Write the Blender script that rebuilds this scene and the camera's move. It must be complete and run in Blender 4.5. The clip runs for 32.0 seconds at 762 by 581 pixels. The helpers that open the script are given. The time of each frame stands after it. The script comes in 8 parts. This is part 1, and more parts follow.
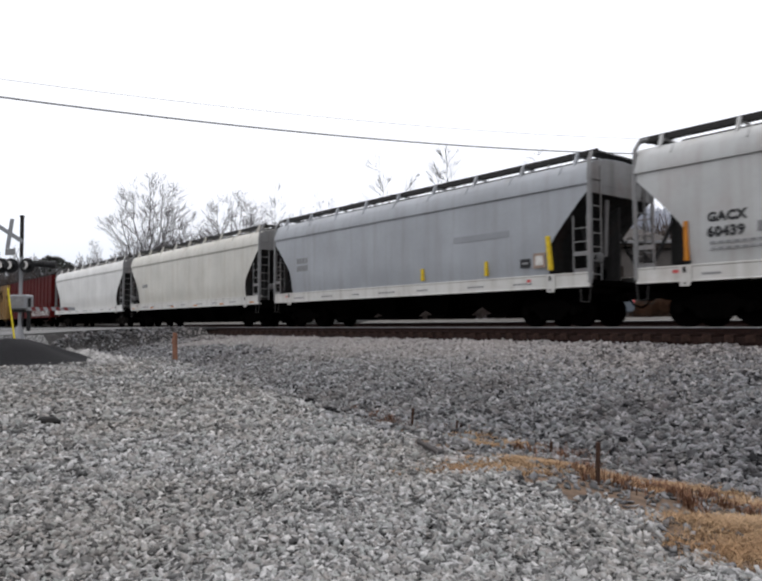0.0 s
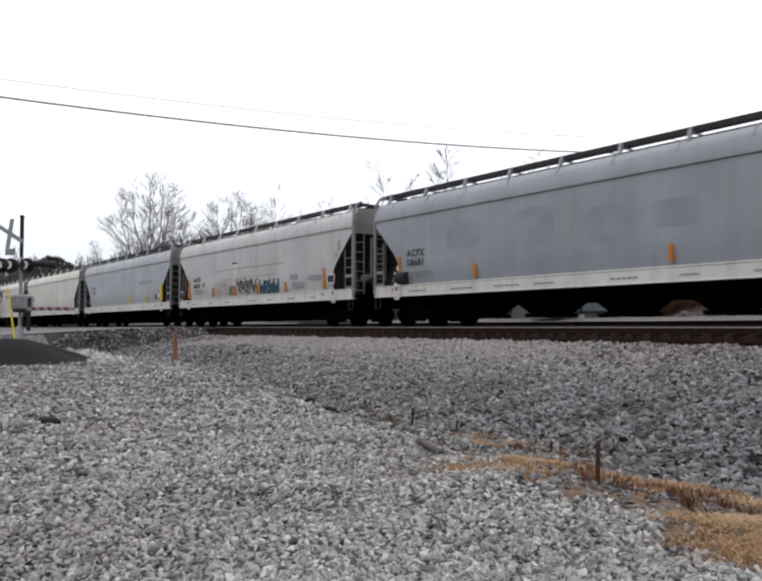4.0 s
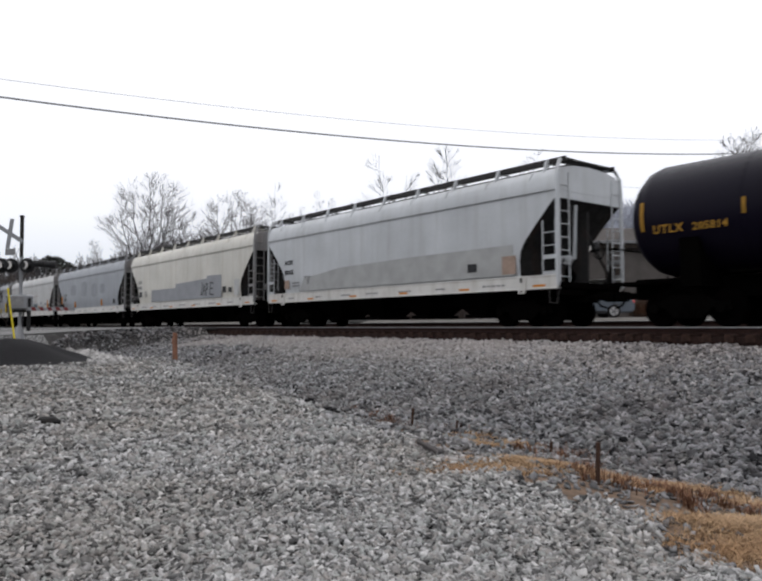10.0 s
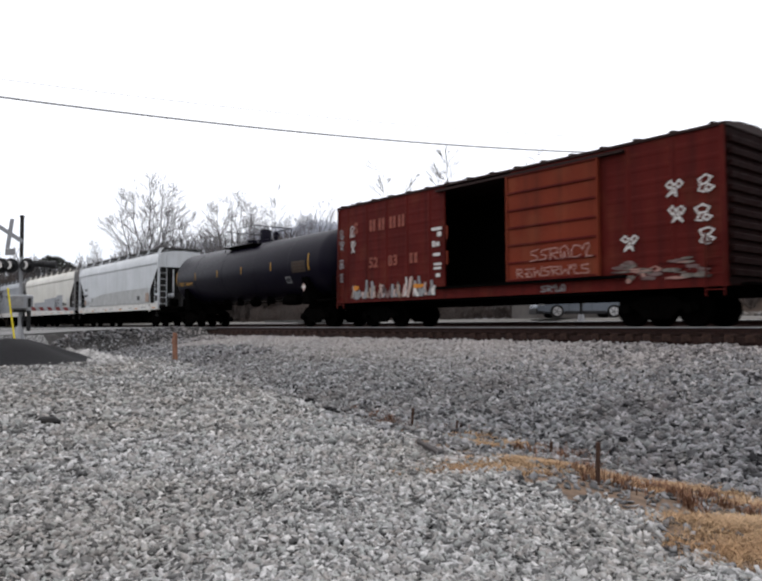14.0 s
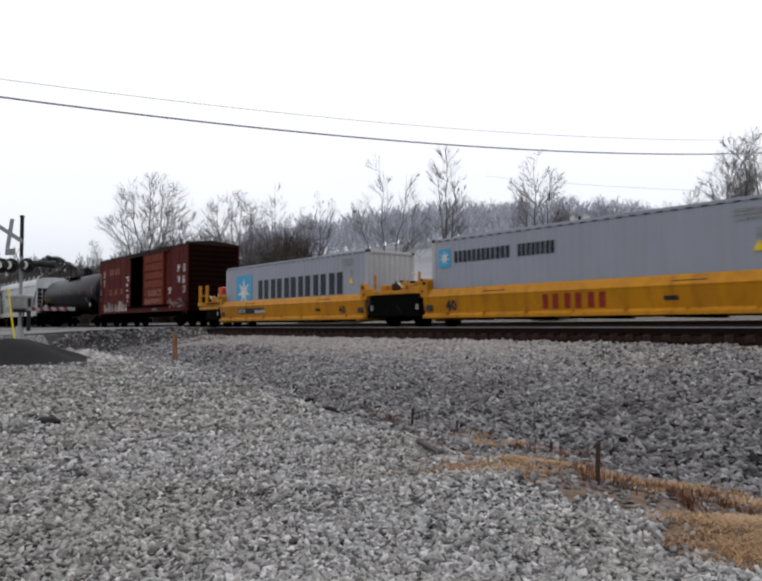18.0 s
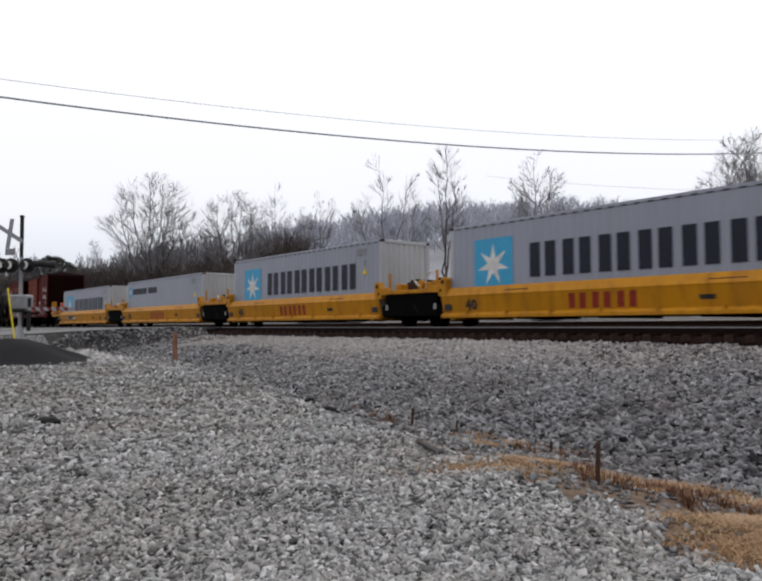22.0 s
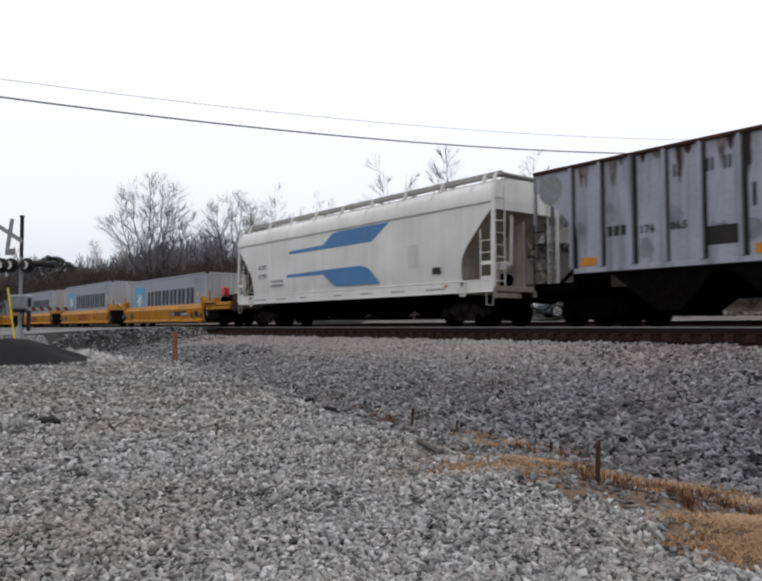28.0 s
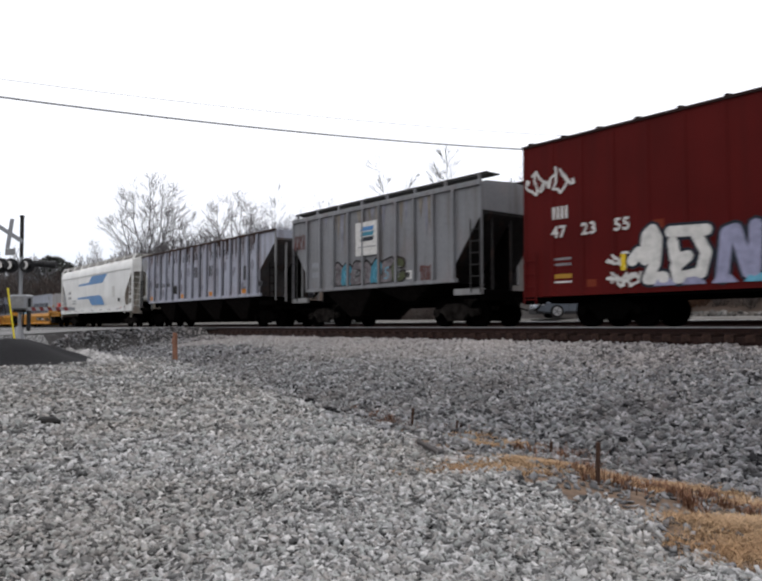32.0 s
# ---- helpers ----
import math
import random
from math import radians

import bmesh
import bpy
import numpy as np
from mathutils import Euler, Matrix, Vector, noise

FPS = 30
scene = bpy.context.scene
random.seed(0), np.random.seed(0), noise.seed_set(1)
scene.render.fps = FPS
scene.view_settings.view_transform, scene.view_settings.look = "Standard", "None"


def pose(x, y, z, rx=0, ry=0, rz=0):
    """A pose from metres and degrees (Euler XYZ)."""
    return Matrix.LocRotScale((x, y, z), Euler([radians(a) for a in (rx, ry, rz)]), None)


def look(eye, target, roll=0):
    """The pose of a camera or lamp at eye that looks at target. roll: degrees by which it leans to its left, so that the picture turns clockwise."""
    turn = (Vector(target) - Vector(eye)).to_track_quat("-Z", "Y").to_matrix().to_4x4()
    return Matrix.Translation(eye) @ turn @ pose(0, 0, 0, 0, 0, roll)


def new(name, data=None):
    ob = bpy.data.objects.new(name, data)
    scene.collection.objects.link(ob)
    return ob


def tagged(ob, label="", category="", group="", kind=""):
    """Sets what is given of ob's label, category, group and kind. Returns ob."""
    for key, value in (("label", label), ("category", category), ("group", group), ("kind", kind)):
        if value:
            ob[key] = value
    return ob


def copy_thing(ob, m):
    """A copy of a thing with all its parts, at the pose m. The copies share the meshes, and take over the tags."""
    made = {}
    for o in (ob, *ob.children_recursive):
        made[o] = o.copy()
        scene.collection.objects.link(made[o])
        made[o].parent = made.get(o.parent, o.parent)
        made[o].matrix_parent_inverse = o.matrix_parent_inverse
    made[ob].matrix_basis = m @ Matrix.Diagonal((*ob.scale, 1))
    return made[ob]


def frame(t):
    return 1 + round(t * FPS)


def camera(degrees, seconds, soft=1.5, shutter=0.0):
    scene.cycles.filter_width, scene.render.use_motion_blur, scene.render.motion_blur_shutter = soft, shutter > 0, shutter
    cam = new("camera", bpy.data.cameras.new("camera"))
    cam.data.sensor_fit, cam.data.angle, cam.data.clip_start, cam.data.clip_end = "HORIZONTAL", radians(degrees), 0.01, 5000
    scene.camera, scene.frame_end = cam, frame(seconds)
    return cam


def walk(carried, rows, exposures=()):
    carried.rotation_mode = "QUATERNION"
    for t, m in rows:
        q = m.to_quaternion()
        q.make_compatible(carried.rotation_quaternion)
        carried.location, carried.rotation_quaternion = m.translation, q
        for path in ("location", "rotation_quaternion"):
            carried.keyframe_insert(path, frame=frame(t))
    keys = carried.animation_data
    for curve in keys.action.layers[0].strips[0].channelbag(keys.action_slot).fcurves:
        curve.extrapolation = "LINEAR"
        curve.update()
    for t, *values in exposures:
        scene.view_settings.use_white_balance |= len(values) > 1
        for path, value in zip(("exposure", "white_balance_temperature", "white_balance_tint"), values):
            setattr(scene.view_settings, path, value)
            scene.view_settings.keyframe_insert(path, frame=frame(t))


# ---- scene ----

# Still camera on the gravel pad, eye level with the rail head.
YAW, PITCH, EYE = 38.5676, 2.8469, (0.0, 0.0, 0.038)
cam = camera(56.178, 32.0, soft=2.4, shutter=0.35)
cy, sy_, cp, sp = math.cos(radians(YAW)), math.sin(radians(YAW)), math.cos(radians(PITCH)), math.sin(radians(PITCH))
AIM = (EYE[0] - cy * cp * 100, EYE[1] + sy_ * cp * 100, EYE[2] + sp * 100)
walk(cam, [(0.0, look(EYE, AIM, -0.138)), (32.0, look(EYE, AIM, -0.138))],
     [(0, -0.13), (6, -0.13), (8, -0.28), (10, -0.28), (11.5, -0.18), (13, 0.0), (14.5, 0.05), (17, -0.22), (19, -0.35), (28, -0.35), (30, -0.18), (32, -0.08)])
TRACK_Y = 18.215          # centre line of the train's track; rail head at z = 0


# ---- world and light: bright overcast ----
world = bpy.data.worlds.new("overcast_sky")
scene.world = world
world.use_nodes = True
wn, wl = world.node_tree.nodes, world.node_tree.links
wn.clear()
w_out = wn.new("ShaderNodeOutputWorld")
w_bg = wn.new("ShaderNodeBackground")
w_sky = wn.new("ShaderNodeTexSky")
w_sky.sky_type, w_sky.sun_disc = "NISHITA", False
w_sky.sun_elevation, w_sky.sun_rotation = radians(66), radians(335)
w_geo = wn.new("ShaderNodeTexCoord")
w_sep = wn.new("ShaderNodeSeparateXYZ")
w_ramp = wn.new("ShaderNodeValToRGB")
w_ramp.color_ramp.elements[0].position, w_ramp.color_ramp.elements[0].color = 0.0, (0.72, 0.78, 0.89, 1)
w_ramp.color_ramp.elements[1].position, w_ramp.color_ramp.elements[1].color = 1.0, (2.53, 2.54, 2.63, 1)
for at_, tone in ((0.14, (1.20, 1.21, 1.28, 1)), (0.40, (1.45, 1.45, 1.50, 1))):
    w_ramp.color_ramp.elements.new(at_).color = tone
w_noise = wn.new("ShaderNodeTexNoise")
w_noise.inputs["Scale"].default_value = 2.2
w_cloud = wn.new("ShaderNodeMixRGB")
w_cloud.blend_type, w_cloud.inputs[0].default_value = "MULTIPLY", 0.10
w_mix = wn.new("ShaderNodeMixRGB")
w_mix.inputs[0].default_value = 0.985
wl.new(w_geo.outputs["Generated"], w_sep.inputs[0])
wl.new(w_sep.outputs["Z"], w_ramp.inputs[0])
wl.new(w_geo.outputs["Generated"], w_noise.inputs["Vector"])
wl.new(w_ramp.outputs[0], w_cloud.inputs[1])
wl.new(w_noise.outputs["Fac"], w_cloud.inputs[2])
wl.new(w_sky.outputs[0], w_mix.inputs[1])
wl.new(w_cloud.outputs[0], w_mix.inputs[2])
wl.new(w_mix.outputs[0], w_bg.inputs["Color"])
w_bg.inputs["Strength"].default_value = 1.0
wl.new(w_bg.outputs[0], w_out.inputs[0])

sun_data = bpy.data.lights.new("sun", "SUN")
sun_data.energy, sun_data.angle, sun_data.color = 0.5, radians(25), (1.0, 0.96, 0.9)
sun = new("sun", sun_data)
sun.matrix_world = look((-7.5, 26, 40), (0, 10, 0))
scene.view_settings.exposure = 0.0


# ---- materials ----
def mat(name, rough=0.6, metal=0.0):
    m = bpy.data.materials.new(name)
    m.use_nodes = True
    b = m.node_tree.nodes["Principled BSDF"]
    b.inputs["Roughness"].default_value, b.inputs["Metallic"].default_value = rough, metal
    return m, m.node_tree.nodes, m.node_tree.links, b


def noise_node(n, l, vec, scale, detail=3.0, stretch=(1, 1, 1)):
    mp = n.new("ShaderNodeMapping")
    mp.inputs["Scale"].default_value = stretch
    l.new(vec, mp.inputs["Vector"])
    t = n.new("ShaderNodeTexNoise")
    t.inputs["Scale"].default_value, t.inputs["Detail"].default_value = scale, detail
    l.new(mp.outputs[0], t.inputs["Vector"])
    return t.outputs["Fac"]


def ramp(n, l, fac, lo, hi, c0=(0, 0, 0, 1), c1=(1, 1, 1, 1)):
    r = n.new("ShaderNodeValToRGB")
    r.color_ramp.elements[0].position, r.color_ramp.elements[1].position = lo, hi
    r.color_ramp.elements[0].color, r.color_ramp.elements[1].color = c0, c1
    l.new(fac, r.inputs[0])
    return r.outputs[0]


def mixc(n, l, fac, a, b, how="MIX"):
    x = n.new("ShaderNodeMixRGB")
    x.blend_type = how
    for slot, v in ((0, fac), (1, a), (2, b)):
        if isinstance(v, (int, float)):
            x.inputs[slot].default_value = v
        elif isinstance(v, tuple):
            x.inputs[slot].default_value = (*v[:3], 1)
        else:
            l.new(v, x.inputs[slot])
    return x.outputs[0]


def bump(n, l, b, height, strength, dist):
    bp = n.new("ShaderNodeBump")
    bp.inputs["Strength"].default_value, bp.inputs["Distance"].default_value = strength, dist
    l.new(height, bp.inputs["Height"])
    l.new(bp.outputs[0], b.inputs["Normal"])


def paint(name, rgb, rough=0.5, dirt=(0.10, 0.085, 0.07), amount=0.45, rust=0.0, metal=0.0, fade=0.25, spec=None):
    """Weathered sheet-metal paint: blotchy fading, vertical grime streaks, optional rust."""
    m, n, l, b = mat(name, rough, metal)
    b.inputs["Specular IOR Level"].default_value = spec if spec is not None else 0.5 if sum(rgb) > 0.2 else 0.14
    tc = n.new("ShaderNodeTexCoord").outputs["Object"]
    big = noise_node(n, l, tc, 0.55, 4)
    fine = noise_node(n, l, tc, 9.0, 5)
    streak = noise_node(n, l, tc, 1.0, 5, (3.2, 3.2, 0.22))
    base = mixc(n, l, ramp(n, l, big, 0.3, 0.75), tuple(c * (1 - fade) for c in rgb), rgb)
    base = mixc(n, l, mixc(n, l, amount, (0, 0, 0), ramp(n, l, streak, 0.46, 0.8)), base, dirt)
    base = mixc(n, l, mixc(n, l, amount * 0.14, (0, 0, 0), ramp(n, l, fine, 0.45, 0.7)), base, dirt)
    if rust:
        spots = noise_node(n, l, tc, 1.6, 6, (1, 1, 0.6))
        base = mixc(n, l, mixc(n, l, rust, (0, 0, 0), ramp(n, l, spots, 0.52, 0.68)), base, (0.17, 0.065, 0.03))
    l.new(base, b.inputs["Base Color"])
    l.new(ramp(n, l, fine, 0.2, 0.8, (rough * 0.8,) * 3 + (1,), (min(1, rough * 1.25),) * 3 + (1,)), b.inputs["Roughness"])
    bump(n, l, b, fine, 0.04, 0.01)
    return m


def plain(name, rgb, rough=0.6, metal=0.0, vary=0.2, scale=6.0, spec=None):
    m, n, l, b = mat(name, rough, metal)
    b.inputs["Specular IOR Level"].default_value = (0.5 if rough < 0.45 else 0.2) if spec is None else spec
    tc = n.new("ShaderNodeTexCoord").outputs["Object"]
    f = noise_node(n, l, tc, scale, 5)
    l.new(mixc(n, l, ramp(n, l, f, 0.3, 0.7), tuple(c * (1 - vary) for c in rgb), tuple(min(1, c * (1 + vary)) for c in rgb)), b.inputs["Base Color"])
    bump(n, l, b, f, 0.15, 0.01)
    return m


def stones(name, dark, light, tint, dusty=None):
    """Loose pieces, each its own shade; dusty: (y from, y to, colour) of fine dust towards the track."""
    m, n, l, b = mat(name, 0.9)
    b.inputs["Specular IOR Level"].default_value = 0.15
    g = n.new("ShaderNodeNewGeometry")
    tc = n.new("ShaderNodeTexCoord").outputs["Object"]
    r = n.new("ShaderNodeValToRGB")
    l.new(g.outputs["Random Per Island"], r.inputs[0])
    mid = tuple((a + c) / 2 for a, c in zip(dark, light))
    cr = r.color_ramp
    cr.elements[0].color, cr.elements[1].color = (*dark, 1), (*light, 1)
    for at_, c in ((0.2, tuple(a * 0.75 + d * 0.25 for a, d in zip(dark, light))), (0.42, (mid[0] * 1.03, mid[1] * 0.98, mid[2] * 0.95)), (0.6, (mid[0] * 0.92, mid[1] * 0.97, mid[2] * 0.95)), (0.8, (mid[0] * 1.2, mid[1] * 1.2, mid[2] * 1.22))):
        cr.elements.new(at_).color = (*c, 1)
    c = r.outputs[0]
    patch = noise_node(n, l, tc, 0.45, 4)
    c = mixc(n, l, ramp(n, l, patch, 0.42, 0.72), c, tint, "MULTIPLY")
    f = noise_node(n, l, tc, 45, 4)
    c = mixc(n, l, 0.22, c, ramp(n, l, f, 0.3, 0.7), "MULTIPLY")
    if dusty:
        sep = n.new("ShaderNodeSeparateXYZ")
        l.new(tc, sep.inputs[0])
        mr = n.new("ShaderNodeMapRange")
        mr.inputs["From Min"].default_value, mr.inputs["From Max"].default_value = dusty[0], dusty[1]
        l.new(sep.outputs["Y"], mr.inputs["Value"])
        amount = mixc(n, l, mr.outputs[0], (0, 0, 0), ramp(n, l, patch, 0.25, 0.6, (0.3, 0.3, 0.3, 1), (0.62, 0.62, 0.62, 1)))
        c = mixc(n, l, amount, c, dusty[2])
    l.new(c, b.inputs["Base Color"])
    bump(n, l, b, f, 0.3, 0.01)
    return m


def gravel_bed(name, c0, c1, scale=16.0):
    """Packed stone bed under the loose pieces."""
    m, n, l, b = mat(name, 0.95)
    tc = n.new("ShaderNodeTexCoord").outputs["Object"]
    v = n.new("ShaderNodeTexVoronoi")
    v.inputs["Scale"].default_value = scale
    l.new(tc, v.inputs["Vector"])
    sep = n.new("ShaderNodeSeparateColor")
    l.new(v.outputs["Color"], sep.inputs[0])
    c = ramp(n, l, sep.outputs[0], 0.0, 1.0, (*c0, 1), (*c1, 1))
    c = mixc(n, l, ramp(n, l, v.outputs["Distance"], 0.35, 0.7), c, tuple(x * 0.25 for x in c0))
    patch = noise_node(n, l, tc, 0.3, 5)
    c = mixc(n, l, ramp(n, l, patch, 0.45, 0.75), c, (0.82, 0.78, 0.72), "MULTIPLY")
    l.new(c, b.inputs["Base Color"])
    inv = n.new("ShaderNodeMath")
    inv.operation, inv.inputs[0].default_value = "SUBTRACT", 1.0
    l.new(v.outputs["Distance"], inv.inputs[1])
    bump(n, l, b, inv.outputs[0], 0.9, 0.03)
    return m


M_GREY = paint("weathered_grey_paint", (0.2995, 0.3145, 0.337), 0.45, (0.1498, 0.1423, 0.1348), 0.45)
M_GREY2 = paint("cool_grey_paint", (0.2411, 0.2578, 0.2812), 0.45, (0.1339, 0.1339, 0.1339), 0.4)
M_GREY3 = paint("pale_grey_paint", (0.4352, 0.4527, 0.4701), 0.42, (0.2089, 0.2002, 0.1828), 0.4)
M_CREAM = paint("cream_paint", (0.4113, 0.4149, 0.4113), 0.45, (0.1898, 0.1653, 0.1336), 0.42, rust=0.10)
M_CREAM2 = paint("aged_cream_paint", (0.5205, 0.5069, 0.4576), 0.45, (0.2692, 0.2153, 0.1525), 0.4, rust=0.08)
M_WHITE = paint("white_car_paint", (0.6106, 0.6029, 0.58), 0.4, (0.2671, 0.2366, 0.1908), 0.28)
M_SILLW = paint("pale_sill_paint", (0.5268, 0.5183, 0.4928), 0.5, (0.2124, 0.1784, 0.1444), 0.5, rust=0.15)
M_POST = paint("grimy_grey_post", (0.1728, 0.1714, 0.1714), 0.55, (0.0576, 0.0504, 0.0446), 0.7, rust=0.15)
# Grime taken almost to zero: the deep shade below the cars is in this colour.
M_UNDER = plain("shade_black_grime", (0.0018, 0.0017, 0.0016), 0.95, spec=0.0)
# Near-black base with darker streaks, the same on cream and grey cars.
M_SLOPE = paint("near_black_sheet", (0.0245, 0.0238, 0.0238), 0.8, (0.0086, 0.0079, 0.0072), 0.75, rust=0.06)
M_SLOPEL = paint("pale_slope_sheet", (0.3024, 0.2808, 0.2376), 0.6, (0.1008, 0.072, 0.0504), 0.6, rust=0.35)
M_WALK = plain("galvanised_walkway", (0.027, 0.0259, 0.0252), 0.7, 0.2)
M_WALKL = paint("pale_walkway", (0.324, 0.3096, 0.288), 0.6, (0.144, 0.1224, 0.1008), 0.5)
# Truck and wheel colours carry the under-car shade as well.
M_STEEL = plain("near_black_frame_steel", (0.002, 0.0018, 0.0017), 0.9, 0.0, spec=0.0)
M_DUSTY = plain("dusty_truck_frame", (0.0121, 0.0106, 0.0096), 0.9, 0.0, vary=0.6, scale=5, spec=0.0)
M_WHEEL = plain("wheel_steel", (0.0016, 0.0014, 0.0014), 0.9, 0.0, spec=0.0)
M_BLACK = paint("black_tank_paint", (0.0038, 0.0028, 0.0086), 0.38, (0.005, 0.0036, 0.0075), 0.35, spec=0.075)
M_TANKB = plain("brown_stencil_panel", (0.022, 0.013, 0.006), 0.6, vary=0.4, scale=5)
M_BOX = paint("boxcar_red_paint", (0.0784, 0.0092, 0.0072), 0.6, (0.0176, 0.004, 0.0036), 0.8, rust=0.10, spec=0.05)
# End wall and end ribs, about ten times darker than the red sides.
M_ENDR = paint("near_black_red_end", (0.0077, 0.0014, 0.0011), 0.7, (0.0018, 0.0009, 0.0009), 0.8, spec=0.03)
M_BOX2 = paint("deep_red_paint", (0.0736, 0.0058, 0.0052), 0.55, (0.0304, 0.004, 0.0036), 0.5, spec=0.05)
M_DOOR = paint("faded_red_door_paint", (0.1445, 0.0255, 0.0119), 0.6, (0.034, 0.0093, 0.0068), 0.6, rust=0.2, spec=0.06)
M_GHOST = plain("ghost_lettering_on_red", (0.17, 0.045, 0.029), 0.6, vary=0.35)
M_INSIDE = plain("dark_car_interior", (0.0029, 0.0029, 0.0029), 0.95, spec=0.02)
M_ROOFR = paint("rusty_roof_sheet", (0.022, 0.010, 0.009), 0.6, (0.012, 0.008, 0.007), 0.5, spec=0.1)
M_YELLOW = paint("well_car_yellow", (0.4048, 0.1716, 0.0053), 0.45, (0.1056, 0.0396, 0.0088), 0.6, rust=0.15, spec=0.12)
M_TAN = paint("tan_yellow_paint", (0.2592, 0.144, 0.036), 0.5, (0.108, 0.0648, 0.0288), 0.4)
M_CONT = paint("container_grey", (0.2009, 0.2151, 0.256), 0.42, (0.1296, 0.1231, 0.1166), 0.25, fade=0.1)
M_CONTE = paint("container_end_grey", (0.3312, 0.3456, 0.36), 0.45, (0.1584, 0.144, 0.1296), 0.4, rust=0.1)
M_NW = paint("faded_hopper_grey", (0.30, 0.31, 0.365), 0.6, (0.055, 0.046, 0.048), 0.9, rust=0.12)
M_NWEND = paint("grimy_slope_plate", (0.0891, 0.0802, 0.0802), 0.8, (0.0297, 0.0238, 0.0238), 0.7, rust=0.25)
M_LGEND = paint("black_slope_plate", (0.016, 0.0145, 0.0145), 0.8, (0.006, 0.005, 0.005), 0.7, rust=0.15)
M_NWRUST = paint("rust_brown_steel", (0.036, 0.0194, 0.0151), 0.8, (0.018, 0.0115, 0.0101), 0.6, rust=0.2)
M_STAINB = plain("soft_brown_stain", (0.15, 0.132, 0.112), 0.8, vary=0.3, scale=3)
M_SMUDGE = plain("soft_grey_smudge", (0.161, 0.161, 0.189), 0.8, vary=0.3, scale=3)
M_STAINH = plain("rust_black_stain", (0.1123, 0.0983, 0.103), 0.8, vary=0.5, scale=4)
# Bay colour near black, with the shade under the car painted in.
M_BAY = plain("shade_black_bay", (0.0058, 0.005, 0.0047), 0.95, vary=0.4, spec=0.0)
M_LGREY = paint("stained_pale_hopper_grey", (0.1566, 0.1591, 0.1693), 0.55, (0.0505, 0.0414, 0.0353), 0.85, rust=0.1)
M_ORANGE = plain("marker_orange", (0.396, 0.144, 0.0144), 0.5)
M_MARKY = plain("marker_yellow", (0.5184, 0.36, 0.0144), 0.45)
M_INK = plain("black_lettering", (0.0144, 0.0144, 0.0158), 0.5)
M_NAVY = plain("navy_lettering", (0.0058, 0.0086, 0.0158), 0.45)
M_INKY = plain("yellow_lettering", (0.2592, 0.1368, 0.0144), 0.6)
M_INKW = plain("white_lettering", (0.4464, 0.432, 0.4104), 0.55)
M_INKR = plain("red_lettering", (0.18, 0.0187, 0.0086), 0.5)
M_FADE = plain("faded_grey_lettering", (0.1728, 0.1728, 0.1764), 0.6)
M_BAND = plain("grime_shade_band", (0.2736, 0.2772, 0.2736), 0.55, vary=0.12, scale=2)
M_BLOTCH = plain("scrubbed_dark_blotch", (0.2052, 0.216, 0.234), 0.6, vary=0.12, scale=1.2)
M_PATCH = plain("grey_overpaint", (0.2088, 0.216, 0.2304), 0.6, vary=0.1, scale=1.5)
M_SKY = plain("light_blue_panel", (0.036, 0.2376, 0.396), 0.45, vary=0.08)
M_BLUE = paint("blue_stripe_paint", (0.0216, 0.144, 0.3456), 0.45, (0.144, 0.1584, 0.18), 0.25)
M_MAROON = plain("dark_red_spray", (0.0864, 0.036, 0.0324), 0.6)
M_PINK = plain("washed_pink_spray", (0.3384, 0.2448, 0.2232), 0.6)
M_RUSTY = plain("rusty_brown_wash", (0.2376, 0.1728, 0.1368), 0.65)
M_VALVE = plain("bright_red_enamel", (0.34, 0.018, 0.011), 0.4)
M_SMEAR = plain("pale_grey_smear", (0.105, 0.09, 0.078), 0.7, vary=0.6, scale=7)
M_WASH = plain("grey_wash_on_red", (0.0936, 0.0612, 0.0576), 0.7, vary=0.6, scale=3)
M_FADER = plain("faded_pale_spray_on_red", (0.2448, 0.1368, 0.1152), 0.6)
M_TEAL = plain("teal_spray", (0.0324, 0.1512, 0.2088), 0.6)
M_LILAC = plain("lilac_spray", (0.2016, 0.2016, 0.288), 0.6)
M_CYAN = plain("cyan_spray", (0.0864, 0.2592, 0.3456), 0.6)
M_SLATE = plain("slate_blue_spray", (0.1152, 0.1296, 0.1728), 0.6)
M_OLIVE = plain("dark_olive_spray", (0.045, 0.05, 0.022), 0.6)
M_GREENP = plain("olive_spray", (0.0864, 0.0936, 0.0432), 0.6)
M_REDS = plain("red_reflector", (0.396, 0.0432, 0.0432), 0.4)
M_RAIL = plain("rusty_rail", (0.0175, 0.007, 0.005), 0.8, 0.1, vary=0.35, scale=14)
M_RAILTOP = plain("polished_rail_head", (0.3312, 0.324, 0.324), 0.28, 0.9)
M_TIE = plain("creosoted_tie", (0.027, 0.0135, 0.0098), 0.9, vary=0.5, scale=11)
M_STONE = stones("pad_stone", (0.0655, 0.0649, 0.0649), (0.4416, 0.4347, 0.4264), (0.90, 0.865, 0.825))
M_BALLAST = stones("ballast_stone", (0.0242, 0.0242, 0.0262), (0.3036, 0.3001, 0.3036), (0.84, 0.80, 0.77), (11.5, 16.0, (0.40, 0.365, 0.345)))
M_BALLAST2 = stones("dark_ballast_stone", (0.0034, 0.0034, 0.0048), (0.2807, 0.2779, 0.2866), (0.80, 0.76, 0.75), (13.5, 17.0, (0.15, 0.125, 0.115)))
